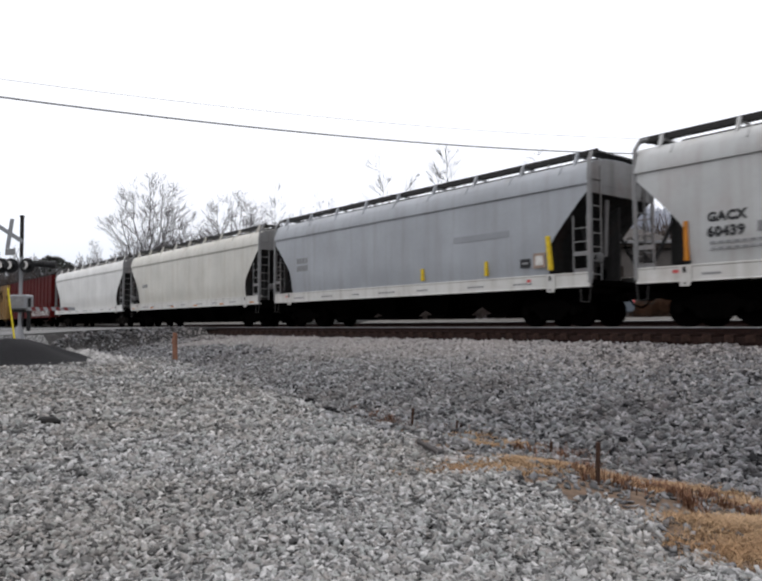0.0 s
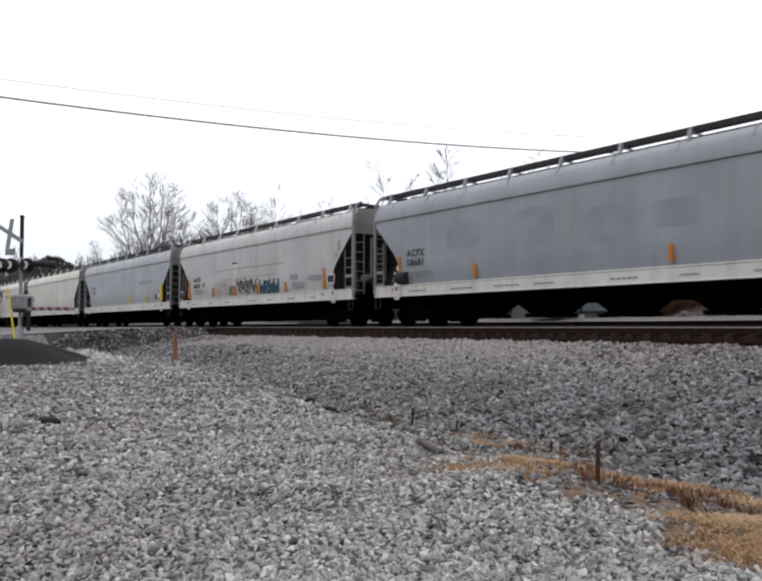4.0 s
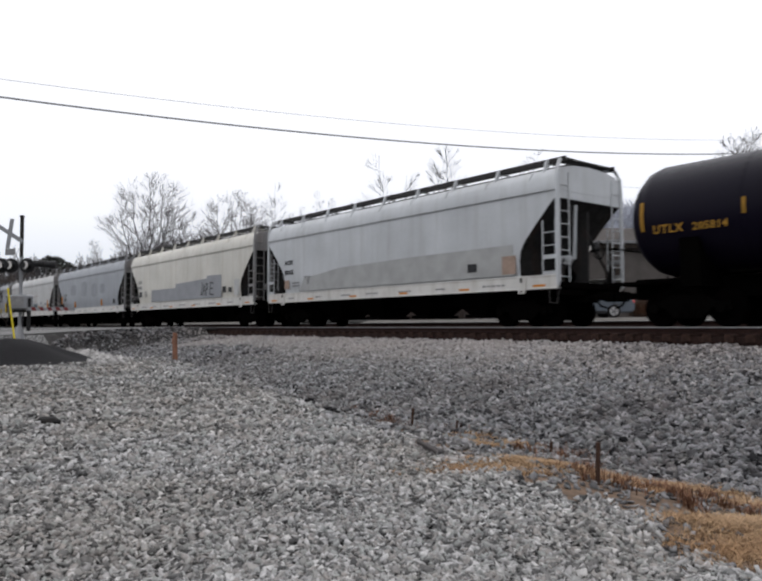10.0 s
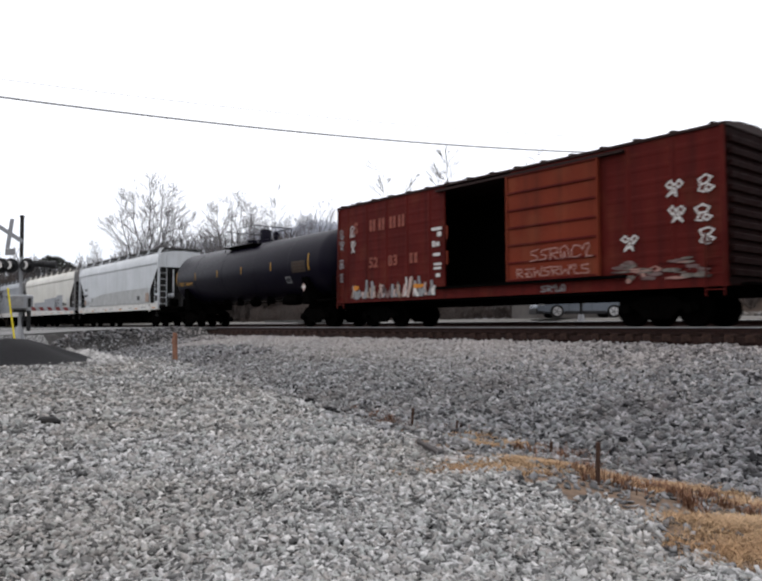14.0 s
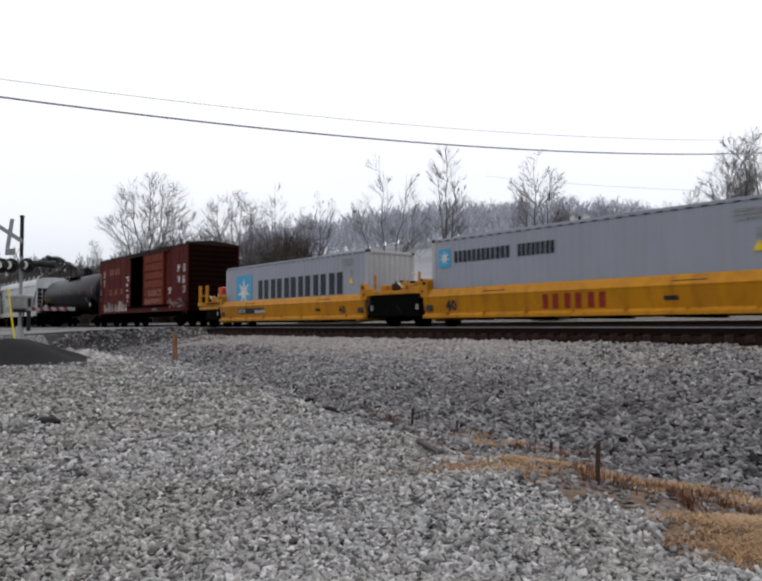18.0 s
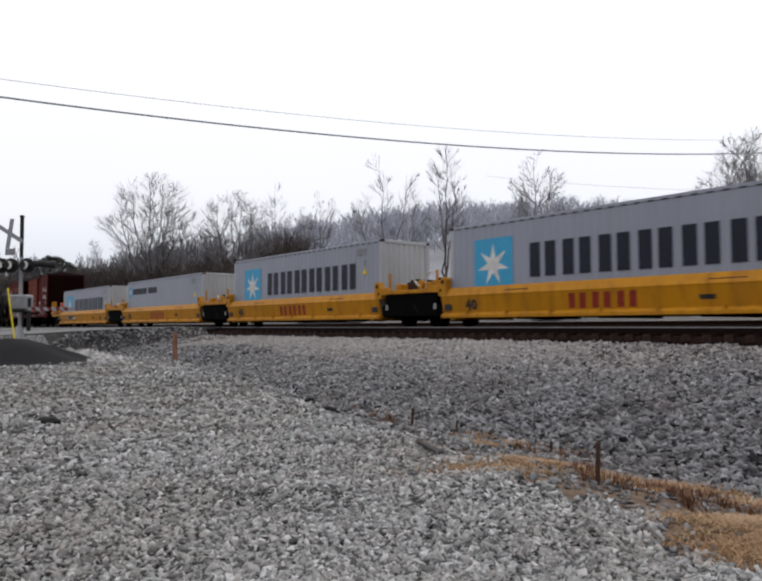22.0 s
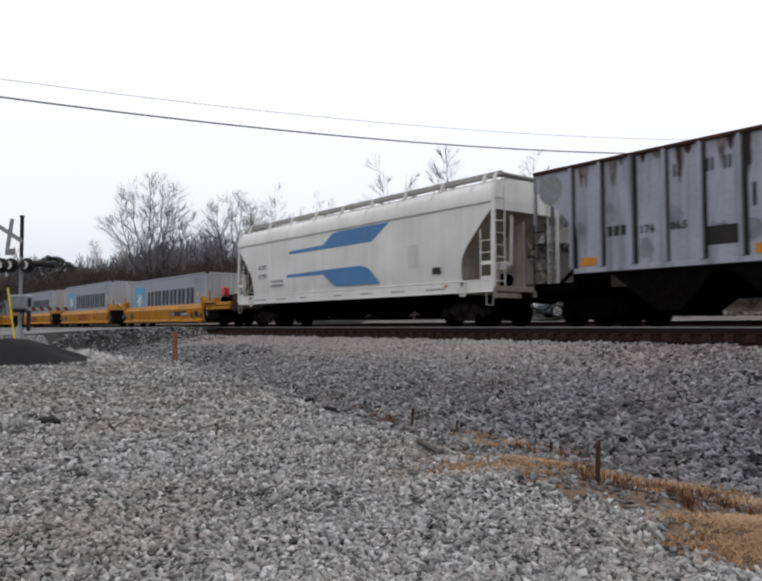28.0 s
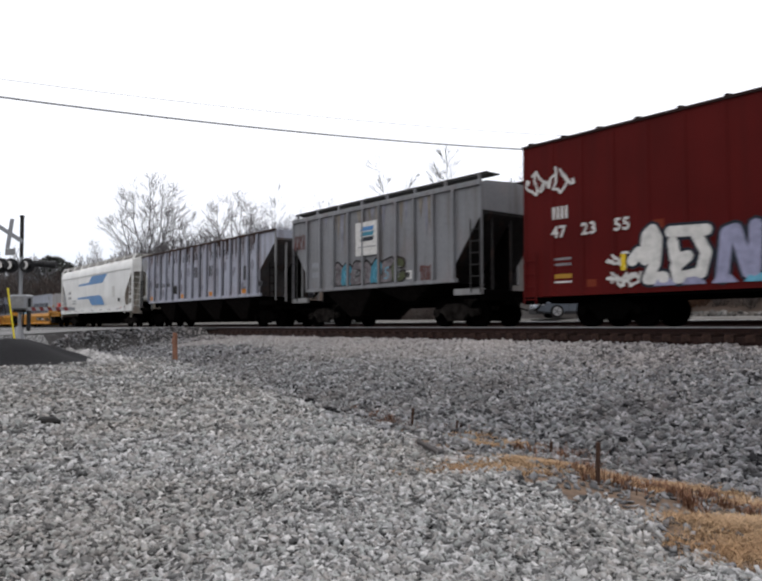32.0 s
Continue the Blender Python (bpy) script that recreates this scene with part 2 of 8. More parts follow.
M_BED = gravel_bed("gravel_bed", (0.0345, 0.0338, 0.0338), (0.276, 0.2726, 0.2691), 20.0)
M_RUBBLE = stones("dirty_rubble", (0.015, 0.0145, 0.014), (0.15, 0.145, 0.14), (0.85, 0.8, 0.76))
M_ROCK = plain("pale_rubble", (0.2484, 0.2415, 0.2346), 0.9, vary=0.6, scale=5)
M_ASPHALT = plain("worn_asphalt_road", (0.1069, 0.1049, 0.1035), 0.9, vary=0.2, scale=3)
M_PILE = plain("asphalt_millings", (0.0048, 0.0045, 0.0055), 0.95, vary=0.4, scale=12)
# Soil of the road bank, darker than the gravel round it.
M_SOILD = plain("dark_bare_soil", (0.018, 0.0165, 0.016), 0.95, vary=0.5, scale=4)
M_SOIL = plain("leaf_littered_winter_ground", (0.036, 0.024, 0.0175), 0.95, vary=0.45, scale=0.5)
M_DITCH = plain("tan_ditch_soil", (0.105, 0.071, 0.049), 0.95, vary=0.4, scale=5)
M_DRIVE = plain("packed_gravel_drive", (0.088, 0.0821, 0.0762), 0.95, vary=0.2, scale=2)
M_GRASS = stones("dry_grass", (0.12, 0.074, 0.042), (0.44, 0.30, 0.18), (0.85, 0.68, 0.54))
M_STAIN = plain("rust_stained_ballast", (0.0175, 0.0085, 0.0066), 0.95, vary=0.5, scale=9)
M_WEED = stones("dead_weed_stems", (0.075, 0.036, 0.022), (0.19, 0.10, 0.062), (0.8, 0.7, 0.6))
M_BARK = plain("grey_brown_bark", (0.0517, 0.0462, 0.0449), 0.95, vary=0.3, scale=3)
M_TWIG = plain("bare_twigs", (0.14, 0.132, 0.136), 0.95, vary=0.25, scale=0.8)
# Pale and bluish: the haze of distance is put into the twig colour.
M_WOODS = stones("haze_paled_woods", (0.31, 0.325, 0.37), (0.48, 0.50, 0.56), (0.95, 0.94, 0.95))
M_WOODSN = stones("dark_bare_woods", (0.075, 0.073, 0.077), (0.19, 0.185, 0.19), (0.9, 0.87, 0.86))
M_BRUSH = stones("winter_brush", (0.0395, 0.034, 0.0322), (0.0972, 0.0802, 0.0729), (0.85, 0.75, 0.7))
M_THICK = stones("brown_thicket", (0.0375, 0.0307, 0.027), (0.0975, 0.0788, 0.069), (0.85, 0.75, 0.7))
M_THICK = stones("brown_thicket", (0.05, 0.041, 0.036), (0.13, 0.105, 0.092), (0.85, 0.75, 0.7))
M_THICK = stones("brown_thicket", (0.05, 0.041, 0.036), (0.13, 0.105, 0.092), (0.85, 0.75, 0.7))
M_THICK = stones("brown_thicket", (0.05, 0.041, 0.036), (0.13, 0.105, 0.092), (0.85, 0.75, 0.7))
M_RUSTB = stones("rust_brown_twigs", (0.0414, 0.0207, 0.0124), (0.1104, 0.0587, 0.0345), (0.8, 0.7, 0.6))
M_PINE = stones("evergreen_needles", (0.0207, 0.0235, 0.0207), (0.0483, 0.0524, 0.0455), (0.9, 0.9, 0.85))
# Leaf litter paled and cooled in its colour to give distance haze.
M_HILL = plain("haze_paled_leaf_litter", (0.20, 0.20, 0.215), 0.95, vary=0.3, scale=0.06)
M_SIGW = paint("signal_silver_paint", (0.216, 0.2232, 0.2376), 0.45, (0.144, 0.1368, 0.1296), 0.3)
M_GATE = plain("gate_arm_red", (0.1152, 0.0144, 0.013), 0.5)
M_SIGB = plain("signal_black_paint", (0.0108, 0.0108, 0.0115), 0.55)
M_SIGY = plain("yellow_guard_plastic", (0.5184, 0.4176, 0.0216), 0.45)
M_STAKE = plain("faded_orange_stake", (0.1587, 0.0759, 0.0483), 0.85, vary=0.3)
M_RUST = plain("rusted_post_steel", (0.0414, 0.0221, 0.0152), 0.9)
M_CABLE = plain("black_cable", (0.108, 0.108, 0.1152), 0.7)
M_POLE = plain("utility_pole_wood", (0.0648, 0.0504, 0.0396), 0.9)
M_CARP = plain("silver_blue_car_paint", (0.125, 0.145, 0.17), 0.22, 0.35, vary=0.04)
# The sky's reflection is put into the glass as a pale blue-grey base.
M_CARGLASS = plain("sky_tinted_car_glass", (0.16, 0.20, 0.225), 0.1, vary=0.25, scale=1.5)
M_TYRE = plain("tyre_rubber", (0.013, 0.013, 0.013), 0.85)
M_RIM = plain("alloy_rim", (0.432, 0.432, 0.432), 0.3, 0.6)
M_LAMP = plain("clear_headlamp", (0.54, 0.5472, 0.5616), 0.15)
M_WALLH = plain("tan_grey_house_siding", (0.075, 0.067, 0.062), 0.8, vary=0.15, scale=2)
M_ROOFH = plain("brown_shingle_roof", (0.042, 0.036, 0.033), 0.9, vary=0.3, scale=4)
M_FENCE = plain("weathered_dark_wood", (0.025, 0.0195, 0.016), 0.9, vary=0.3)


# ---- mesh helpers ----
class Geo:
    """Vertices and faces of one part."""

    def __init__(self):
        self.v, self.f = [], []

    def add(self, verts, faces):
        k = len(self.v)
        self.v += [tuple(p) for p in verts]
        self.f += [tuple(i + k for i in q) for q in faces]
        return self

    def box(self, x0, x1, y0, y1, z0, z1):
        return self.add([(x0, y0, z0), (x1, y0, z0), (x1, y1, z0), (x0, y1, z0), (x0, y0, z1), (x1, y0, z1), (x1, y1, z1), (x0, y1, z1)],
                        [(0, 3, 2, 1), (4, 5, 6, 7), (0, 1, 5, 4), (1, 2, 6, 5), (2, 3, 7, 6), (3, 0, 4, 7)])

    def prism(self, poly, axis, a, b):
        """poly: two-dimensional outline; axis 'x' takes (y, z), 'y' (x, z), 'z' (x, y)."""
        n = len(poly)
        put = {"x": lambda p, s: (s, p[0], p[1]), "y": lambda p, s: (p[0], s, p[1]), "z": lambda p, s: (p[0], p[1], s)}[axis]
        self.add([put(p, a) for p in poly] + [put(p, b) for p in poly],
                 [tuple(range(n))[::-1], tuple(range(n, 2 * n))] + [(i, (i + 1) % n, n + (i + 1) % n, n + i) for i in range(n)])
        return self

    def tube(self, pts, r, n=6, r2=None):
        pts = [Vector(p) for p in pts]
        rows, m = [], len(pts)
        for i, p in enumerate(pts):
            d = (pts[min(i + 1, m - 1)] - pts[max(i - 1, 0)]).normalized()
            a = d.orthogonal().normalized() if abs(d.z) > 0.9 else d.cross(Vector((0, 0, 1))).normalized()
            b = d.cross(a)
            rr = r if r2 is None else r + (r2 - r) * i / max(1, m - 1)
            rows.append([p + (a * math.cos(6.28319 * k / n) + b * math.sin(6.28319 * k / n)) * rr for k in range(n)])
        faces = [(i * n + k, i * n + (k + 1) % n, (i + 1) * n + (k + 1) % n, (i + 1) * n + k) for i in range(m - 1) for k in range(n)]
        faces += [tuple(range(n))[::-1], tuple(range((m - 1) * n, m * n))]
        return self.add([q for row in rows for q in row], faces)

    def lathe(self, prof, axis, c, n=20):
        """prof: (along, radius) rows turned round an axis through c."""
        k, vs = len(prof), []
        for s, r in prof:
            for i in range(n):
                a, b = r * math.cos(6.28319 * i / n), r * math.sin(6.28319 * i / n)
                vs.append({"x": (c[0] + s, c[1] + a, c[2] + b), "y": (c[0] + a, c[1] + s, c[2] + b), "z": (c[0] + a, c[1] + b, c[2] + s)}[axis])
        fs = [(j * n + i, j * n + (i + 1) % n, (j + 1) * n + (i + 1) % n, (j + 1) * n + i) for j in range(k - 1) for i in range(n)]
        return self.add(vs, fs + [tuple(range(n))[::-1], tuple(range((k - 1) * n, k * n))])

    def grid(self, rows):
        """rows of points joined into quads."""
        n, m = len(rows[0]), len(rows)
        return self.add([p for r in rows for p in r], [(j * n + i, j * n + i + 1, (j + 1) * n + i + 1, (j + 1) * n + i) for j in range(m - 1) for i in range(n - 1)])


def mesh_of(name, g, material, bevel=0.0, smooth=False):
    me = bpy.data.meshes.new(name)
    me.from_pydata(g.v, [], g.f)
    bm = bmesh.new()
    bm.from_mesh(me)
    if bevel:
        sharp = [e for e in bm.edges if len(e.link_faces) == 2 and e.calc_face_angle(0) > 0.6]
        bmesh.ops.bevel(bm, geom=sharp, offset=bevel, segments=1, affect="EDGES", clamp_overlap=True)
    bmesh.ops.recalc_face_normals(bm, faces=bm.faces)
    bm.to_mesh(me)
    bm.free()
    me.materials.append(material)
    if smooth:
        for p in me.polygons:
            p.use_smooth = True
        me.set_sharp_from_angle(angle=radians(38))
    return me


def part(name, g, material, parent=None, label="", bevel=0.0, smooth=False):
    """Links a Geo (or a ready mesh) as ONE mesh object under a thing or a part."""
    ob = new(name, g if isinstance(g, bpy.types.Mesh) else mesh_of(name, g, material, bevel, smooth))
    ob.parent = parent
    return tagged(ob, label) if label else ob


def thing(name, label, category, group="", kind=""):
    return tagged(new(name), label, category, group, kind)


def letters(text, size, bold=0.0):
    """Raised lettering with the built-in font, as a mesh in the x, z plane."""
    cu = bpy.data.curves.new("lettering", "FONT")
    cu.body, cu.size, cu.extrude, cu.offset, cu.resolution_u, cu.space_character = text, size, 0.002, bold, 2, 1.12
    ob = new("lettering", cu)
    bpy.context.view_layer.update()
    me = bpy.data.meshes.new_from_object(ob.evaluated_get(bpy.context.evaluated_depsgraph_get()))
    bpy.data.objects.remove(ob)
    bpy.data.curves.remove(cu)
    me.transform(Matrix.Rotation(radians(90), 4, "X"))
    return me


def write(parent, text, x, y, z, size, material, bold=0.012, name="lettering"):
    me = letters(text, size, bold)
    me.transform(Matrix.Translation((x, y, z)))
    me.materials.append(material)
    return part(name, me, material, parent)


def bars(parent, x, y, z, wide, high, count, material, name="stencil_line", gap=0.25):
    """Unreadable or withheld writing: a row of plain bars."""
    g, step = Geo(), wide / count
    for i in range(count):
        g.box(x + i * step, x + i * step + step * (1 - gap), y - 0.003, y + 0.003, z, z + high)
    return tagged(part(name, g, material, parent), kind="stuff")


def plate(parent, name, x0, x1, y, z0, z1, material, label=""):
    return part(name, Geo().box(x0, x1, y - 0.004, y + 0.004, z0, z1), material, parent, label)


GLYPHS = [[[(0.0, 0.7), (0.12, 0.6), (0.25, 0.85), (0.55, 0.95), (0.62, 0.72), (0.4, 0.4), (0.5, 0.05)], [(0.5, 0.05), (0.85, 0.1)]],
          [[(0.05, 0.88), (0.95, 0.85)], [(0.55, 0.85), (0.5, 0.45), (0.15, 0.35), (0.45, 0.2), (0.3, 0.05), (0.9, 0.08), (0.8, 0.45)]],
          [[(0.1, 0.02), (0.18, 0.75), (0.5, 0.95), (0.8, 0.75), (0.85, 0.05)], [(0.4, 0.1), (0.5, 0.5), (0.6, 0.15)]],
          [[(0.85, 0.85), (0.4, 0.95), (0.1, 0.6), (0.15, 0.15), (0.6, 0.03), (0.9, 0.25)]],
          [[(0.1, 0.95), (0.15, 0.05), (0.5, 0.6), (0.8, 0.05), (0.9, 0.95)]],
          [[(0.15, 0.05), (0.12, 0.9), (0.7, 0.85), (0.75, 0.55), (0.2, 0.48), (0.85, 0.05)]],
          [[(0.9, 0.9), (0.25, 0.8), (0.3, 0.5), (0.8, 0.42), (0.75, 0.1), (0.1, 0.08)]]]


GLYPHS_ROUND = [[[(0.3, 0.95), (0.08, 0.75), (0.3, 0.52), (0.5, 0.72), (0.3, 0.95)], [(0.72, 0.95), (0.52, 0.75), (0.75, 0.5), (0.92, 0.75), (0.72, 0.95)], [(0.45, 0.5), (0.25, 0.05), (0.5, 0.28), (0.75, 0.02), (0.6, 0.5)]],
                [[(0.5, 0.98), (0.15, 0.8), (0.25, 0.5), (0.6, 0.55), (0.8, 0.8), (0.5, 0.98)], [(0.3, 0.45), (0.1, 0.2), (0.4, 0.05), (0.5, 0.4)], [(0.6, 0.45), (0.9, 0.3), (0.7, 0.05), (0.55, 0.3)]]]


def strokes(g, lines, r, y0, y1):
    """Fat round-ended strokes in the x, z plane."""
    for line in lines:
        for i, ((xa, za), (xb, zb)) in enumerate(zip(line, line[1:])):
            d = Vector((xb - xa, zb - za))
            if d.length < 1e-4:
                continue
            nrm = Vector((-d.y, d.x)).normalized() * r
            g.prism([(xa - nrm.x, za - nrm.y), (xb - nrm.x, zb - nrm.y), (xb + nrm.x, zb + nrm.y), (xa + nrm.x, za + nrm.y)], "y", y0 - 0.0009 * (i % 2), y1)
        for i, (x, z) in enumerate(line):
            g.prism([(x + r * 1.03 * math.cos(k * 0.7854), z + r * 1.03 * math.sin(k * 0.7854)) for k in range(8)], "y", y0 - 0.0018 - 0.0003 * (i % 3), y1)


def spray(parent, x, y, z, wide, high, fill, edge, seed, count=5, label="", stroke=0.10, glyphs=None):
    """Painted scrawl of abstract round strokes, with a darker outline where edge is given."""
    rnd = random.Random(seed)
    outer, inner = Geo(), Geo()
    for i in range(count):
        w = wide / count
        for line in (GLYPHS + GLYPHS_ROUND)[glyphs[i]] if glyphs else rnd.choice(GLYPHS):
            slant = rnd.uniform(-0.15, 0.2)
            pts = [(x + w * (i + 0.02 + (p + slant * (q - 0.5) + rnd.uniform(-0.05, 0.05)) * 1.08), z + high * min(1, max(0, q + rnd.uniform(-0.05, 0.05)))) for p, q in line]
            lo = z + stroke * 0.5
            pts = [(a, max(lo, b)) for a, b in pts]
            strokes(outer, [pts], stroke * 0.72, y - 0.0015 - 0.0003 * i, y + 0.002)
            strokes(inner, [pts], stroke * 0.46, y - 0.0065 - 0.0003 * i, y - 0.003)
    if edge:
        tagged(part("spray_outline", outer, edge, parent), kind="stuff")
    return tagged(part("spray_lettering", inner, fill, parent, label), label, kind="stuff")


def scribble(parent, x0, x1, y, z0, z1, material, seed, turns, r, label=""):
    """One long looping thin line of spray paint."""
    rnd = random.Random(seed)
    pts, n = [], turns * 7
    for k in range(n):
        t, ph = k / n, k / 7 * 6.28319 * 0.9
        cx, cz = x0 + (x1 - x0) * t, (z0 + z1) / 2 + 0.2 * (z1 - z0) * math.sin(t * 19 + seed)
        pts.append((cx + 0.13 * math.cos(ph) * rnd.uniform(0.3, 1.5), min(z1, max(z0, cz + (z1 - z0) * 0.34 * math.sin(ph * 0.8) * rnd.uniform(0.2, 1.3)))))
    g = Geo()
    strokes(g, [pts], r, y - 0.004, y + 0.002)
    return tagged(part("spray_lettering", g, material, parent, label), label, kind="stuff")


def fat_letters(parent, lines, r, y, fill, edge, label=""):
    """Bubble strokes with a dark outline."""
    outer, inner = Geo(), Geo()
    for k, line in enumerate(lines):
        strokes(outer, [line], r + 0.075, y - 0.002 - 0.0015 * k, y + 0.004)
        strokes(inner, [line], r, y - 0.012 - 0.0015 * k, y - 0.008)
    tagged(part("spray_outline", outer, edge, parent), kind="stuff")
    return tagged(part("spray_lettering", inner, fill, parent, label), label, kind="stuff")


# ---- running gear, shared by all the cars ----
def wheelset_mesh():
    g = Geo()
    for s in (-1, 1):
        prof = [(-0.07, 0.10), (-0.07, 0.40), (-0.075, 0.447), (0.03, 0.457), (0.035, 0.485), (0.065, 0.485), (0.065, 0.40), (0.03, 0.36), (0.02, 0.14), (0.07, 0.11)]
        g.lathe([(-a * s, r) for a, r in prof], "y", (0, 0.75 * s, 0), 24)
        for k in range(4):
            a = 1.5708 * k
            g.lathe([(-0.0, 0.035), (0.012, 0.035)], "y", (0.25 * math.cos(a), s * 0.80, 0.25 * math.sin(a)), 8)
    g.lathe([(-1.08, 0.07), (1.08, 0.07)], "y", (0, 0, 0), 12)
    return mesh_of("wheelset", g, M_WHEEL, smooth=True)


def truck_mesh(material):
    g = Geo()
    side = [(-1.12, 0.42), (-1.05, 0.62), (-0.72, 0.62), (-0.42, 0.80), (0.42, 0.80), (0.72, 0.62), (1.05, 0.62), (1.12, 0.42), (0.98, 0.36),
            (0.82, 0.50), (0.62, 0.46), (0.36, 0.20), (-0.36, 0.20), (-0.62, 0.46), (-0.82, 0.50), (-0.98, 0.36)]
    for s in (-1, 1):
        g.prism(side, "y", s * 1.02 - 0.07, s * 1.02 + 0.07)
        for x in (-0.865, 0.865):
            g.lathe([(-0.05, 0.13), (0.05, 0.13)], "y", (x, s * 1.13, 0.457), 10)
        for x in (-0.16, 0.0, 0.16):
            g.lathe([(0, 0.07), (0.34, 0.07)], "z", (x, s * 1.06, 0.24), 8)
    g.box(-0.2, 0.2, -1.0, 1.0, 0.5, 0.72)
    g.box(-0.32, 0.32, -0.35, 0.35, 0.7, 0.98)
    return mesh_of("truck", g, material, bevel=0.012)


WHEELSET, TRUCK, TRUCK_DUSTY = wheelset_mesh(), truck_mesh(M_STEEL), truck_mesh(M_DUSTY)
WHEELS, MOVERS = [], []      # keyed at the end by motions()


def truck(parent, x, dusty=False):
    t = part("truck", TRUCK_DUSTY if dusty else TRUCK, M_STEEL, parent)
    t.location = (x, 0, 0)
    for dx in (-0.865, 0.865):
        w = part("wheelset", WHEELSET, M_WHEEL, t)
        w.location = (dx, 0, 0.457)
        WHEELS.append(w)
    return t


def coupler(parent, x, s):
    g = Geo().box(min(x, x + s * 0.62), max(x, x + s * 0.62), -0.09, 0.09, 0.77, 0.95)
    g.box(min(x + s * 0.5, x + s * 0.8), max(x + s * 0.5, x + s * 0.8), -0.15, 0.15, 0.72, 1.0)
    part("coupler", g, M_UNDER, parent, bevel=0.03)
    part("air_hose", Geo().tube([(x + s * 0.25, -0.25, 0.95), (x + s * 0.5, -0.3, 0.6), (x + s * 0.75, -0.2, 0.52)], 0.03, 6), M_STEEL, parent)


def ladder(parent, x0, x1, y0, y1, z0, z1, material, r=0.022, step=0.38, name="ladder"):
    g = Geo().tube([(x0, y0, z0), (x0, y0, z1)], r, 6).tube([(x1, y1, z0), (x1, y1, z1)], r, 6)
    for k in range(int((z1 - z0) / step)):
        z = z0 + 0.15 + k * step
        g.tube([(x0, y0, z), (x1, y1, z)], r * 0.75, 5)
    return part(name, g, material, parent)


def place(car, x):
    car.location = (x, TRACK_Y, 0)
    MOVERS.append((car, x))
    return car


HOPPER_SIDE = [(1.50, 1.52, 1.44), (1.75, 1.56, 1.43), (2.0, 1.585, 1.42), (2.25, 1.60, 1.37), (2.42, 1.60, 1.29), (2.6, 1.60, 1.16), (3.0, 1.60, 0.80), (3.5, 1.60, 0.32), (3.78, 1.60, 0.02), (3.96, 1.59, 0.0)]
HOPPER_TOP = [(3.96, 1.59), (3.955, 1.645), (4.02, 1.65), (4.36, 1.58), (4.54, 1.47), (4.63, 1.36), (4.74, 0.8), (4.78, 0.0)]


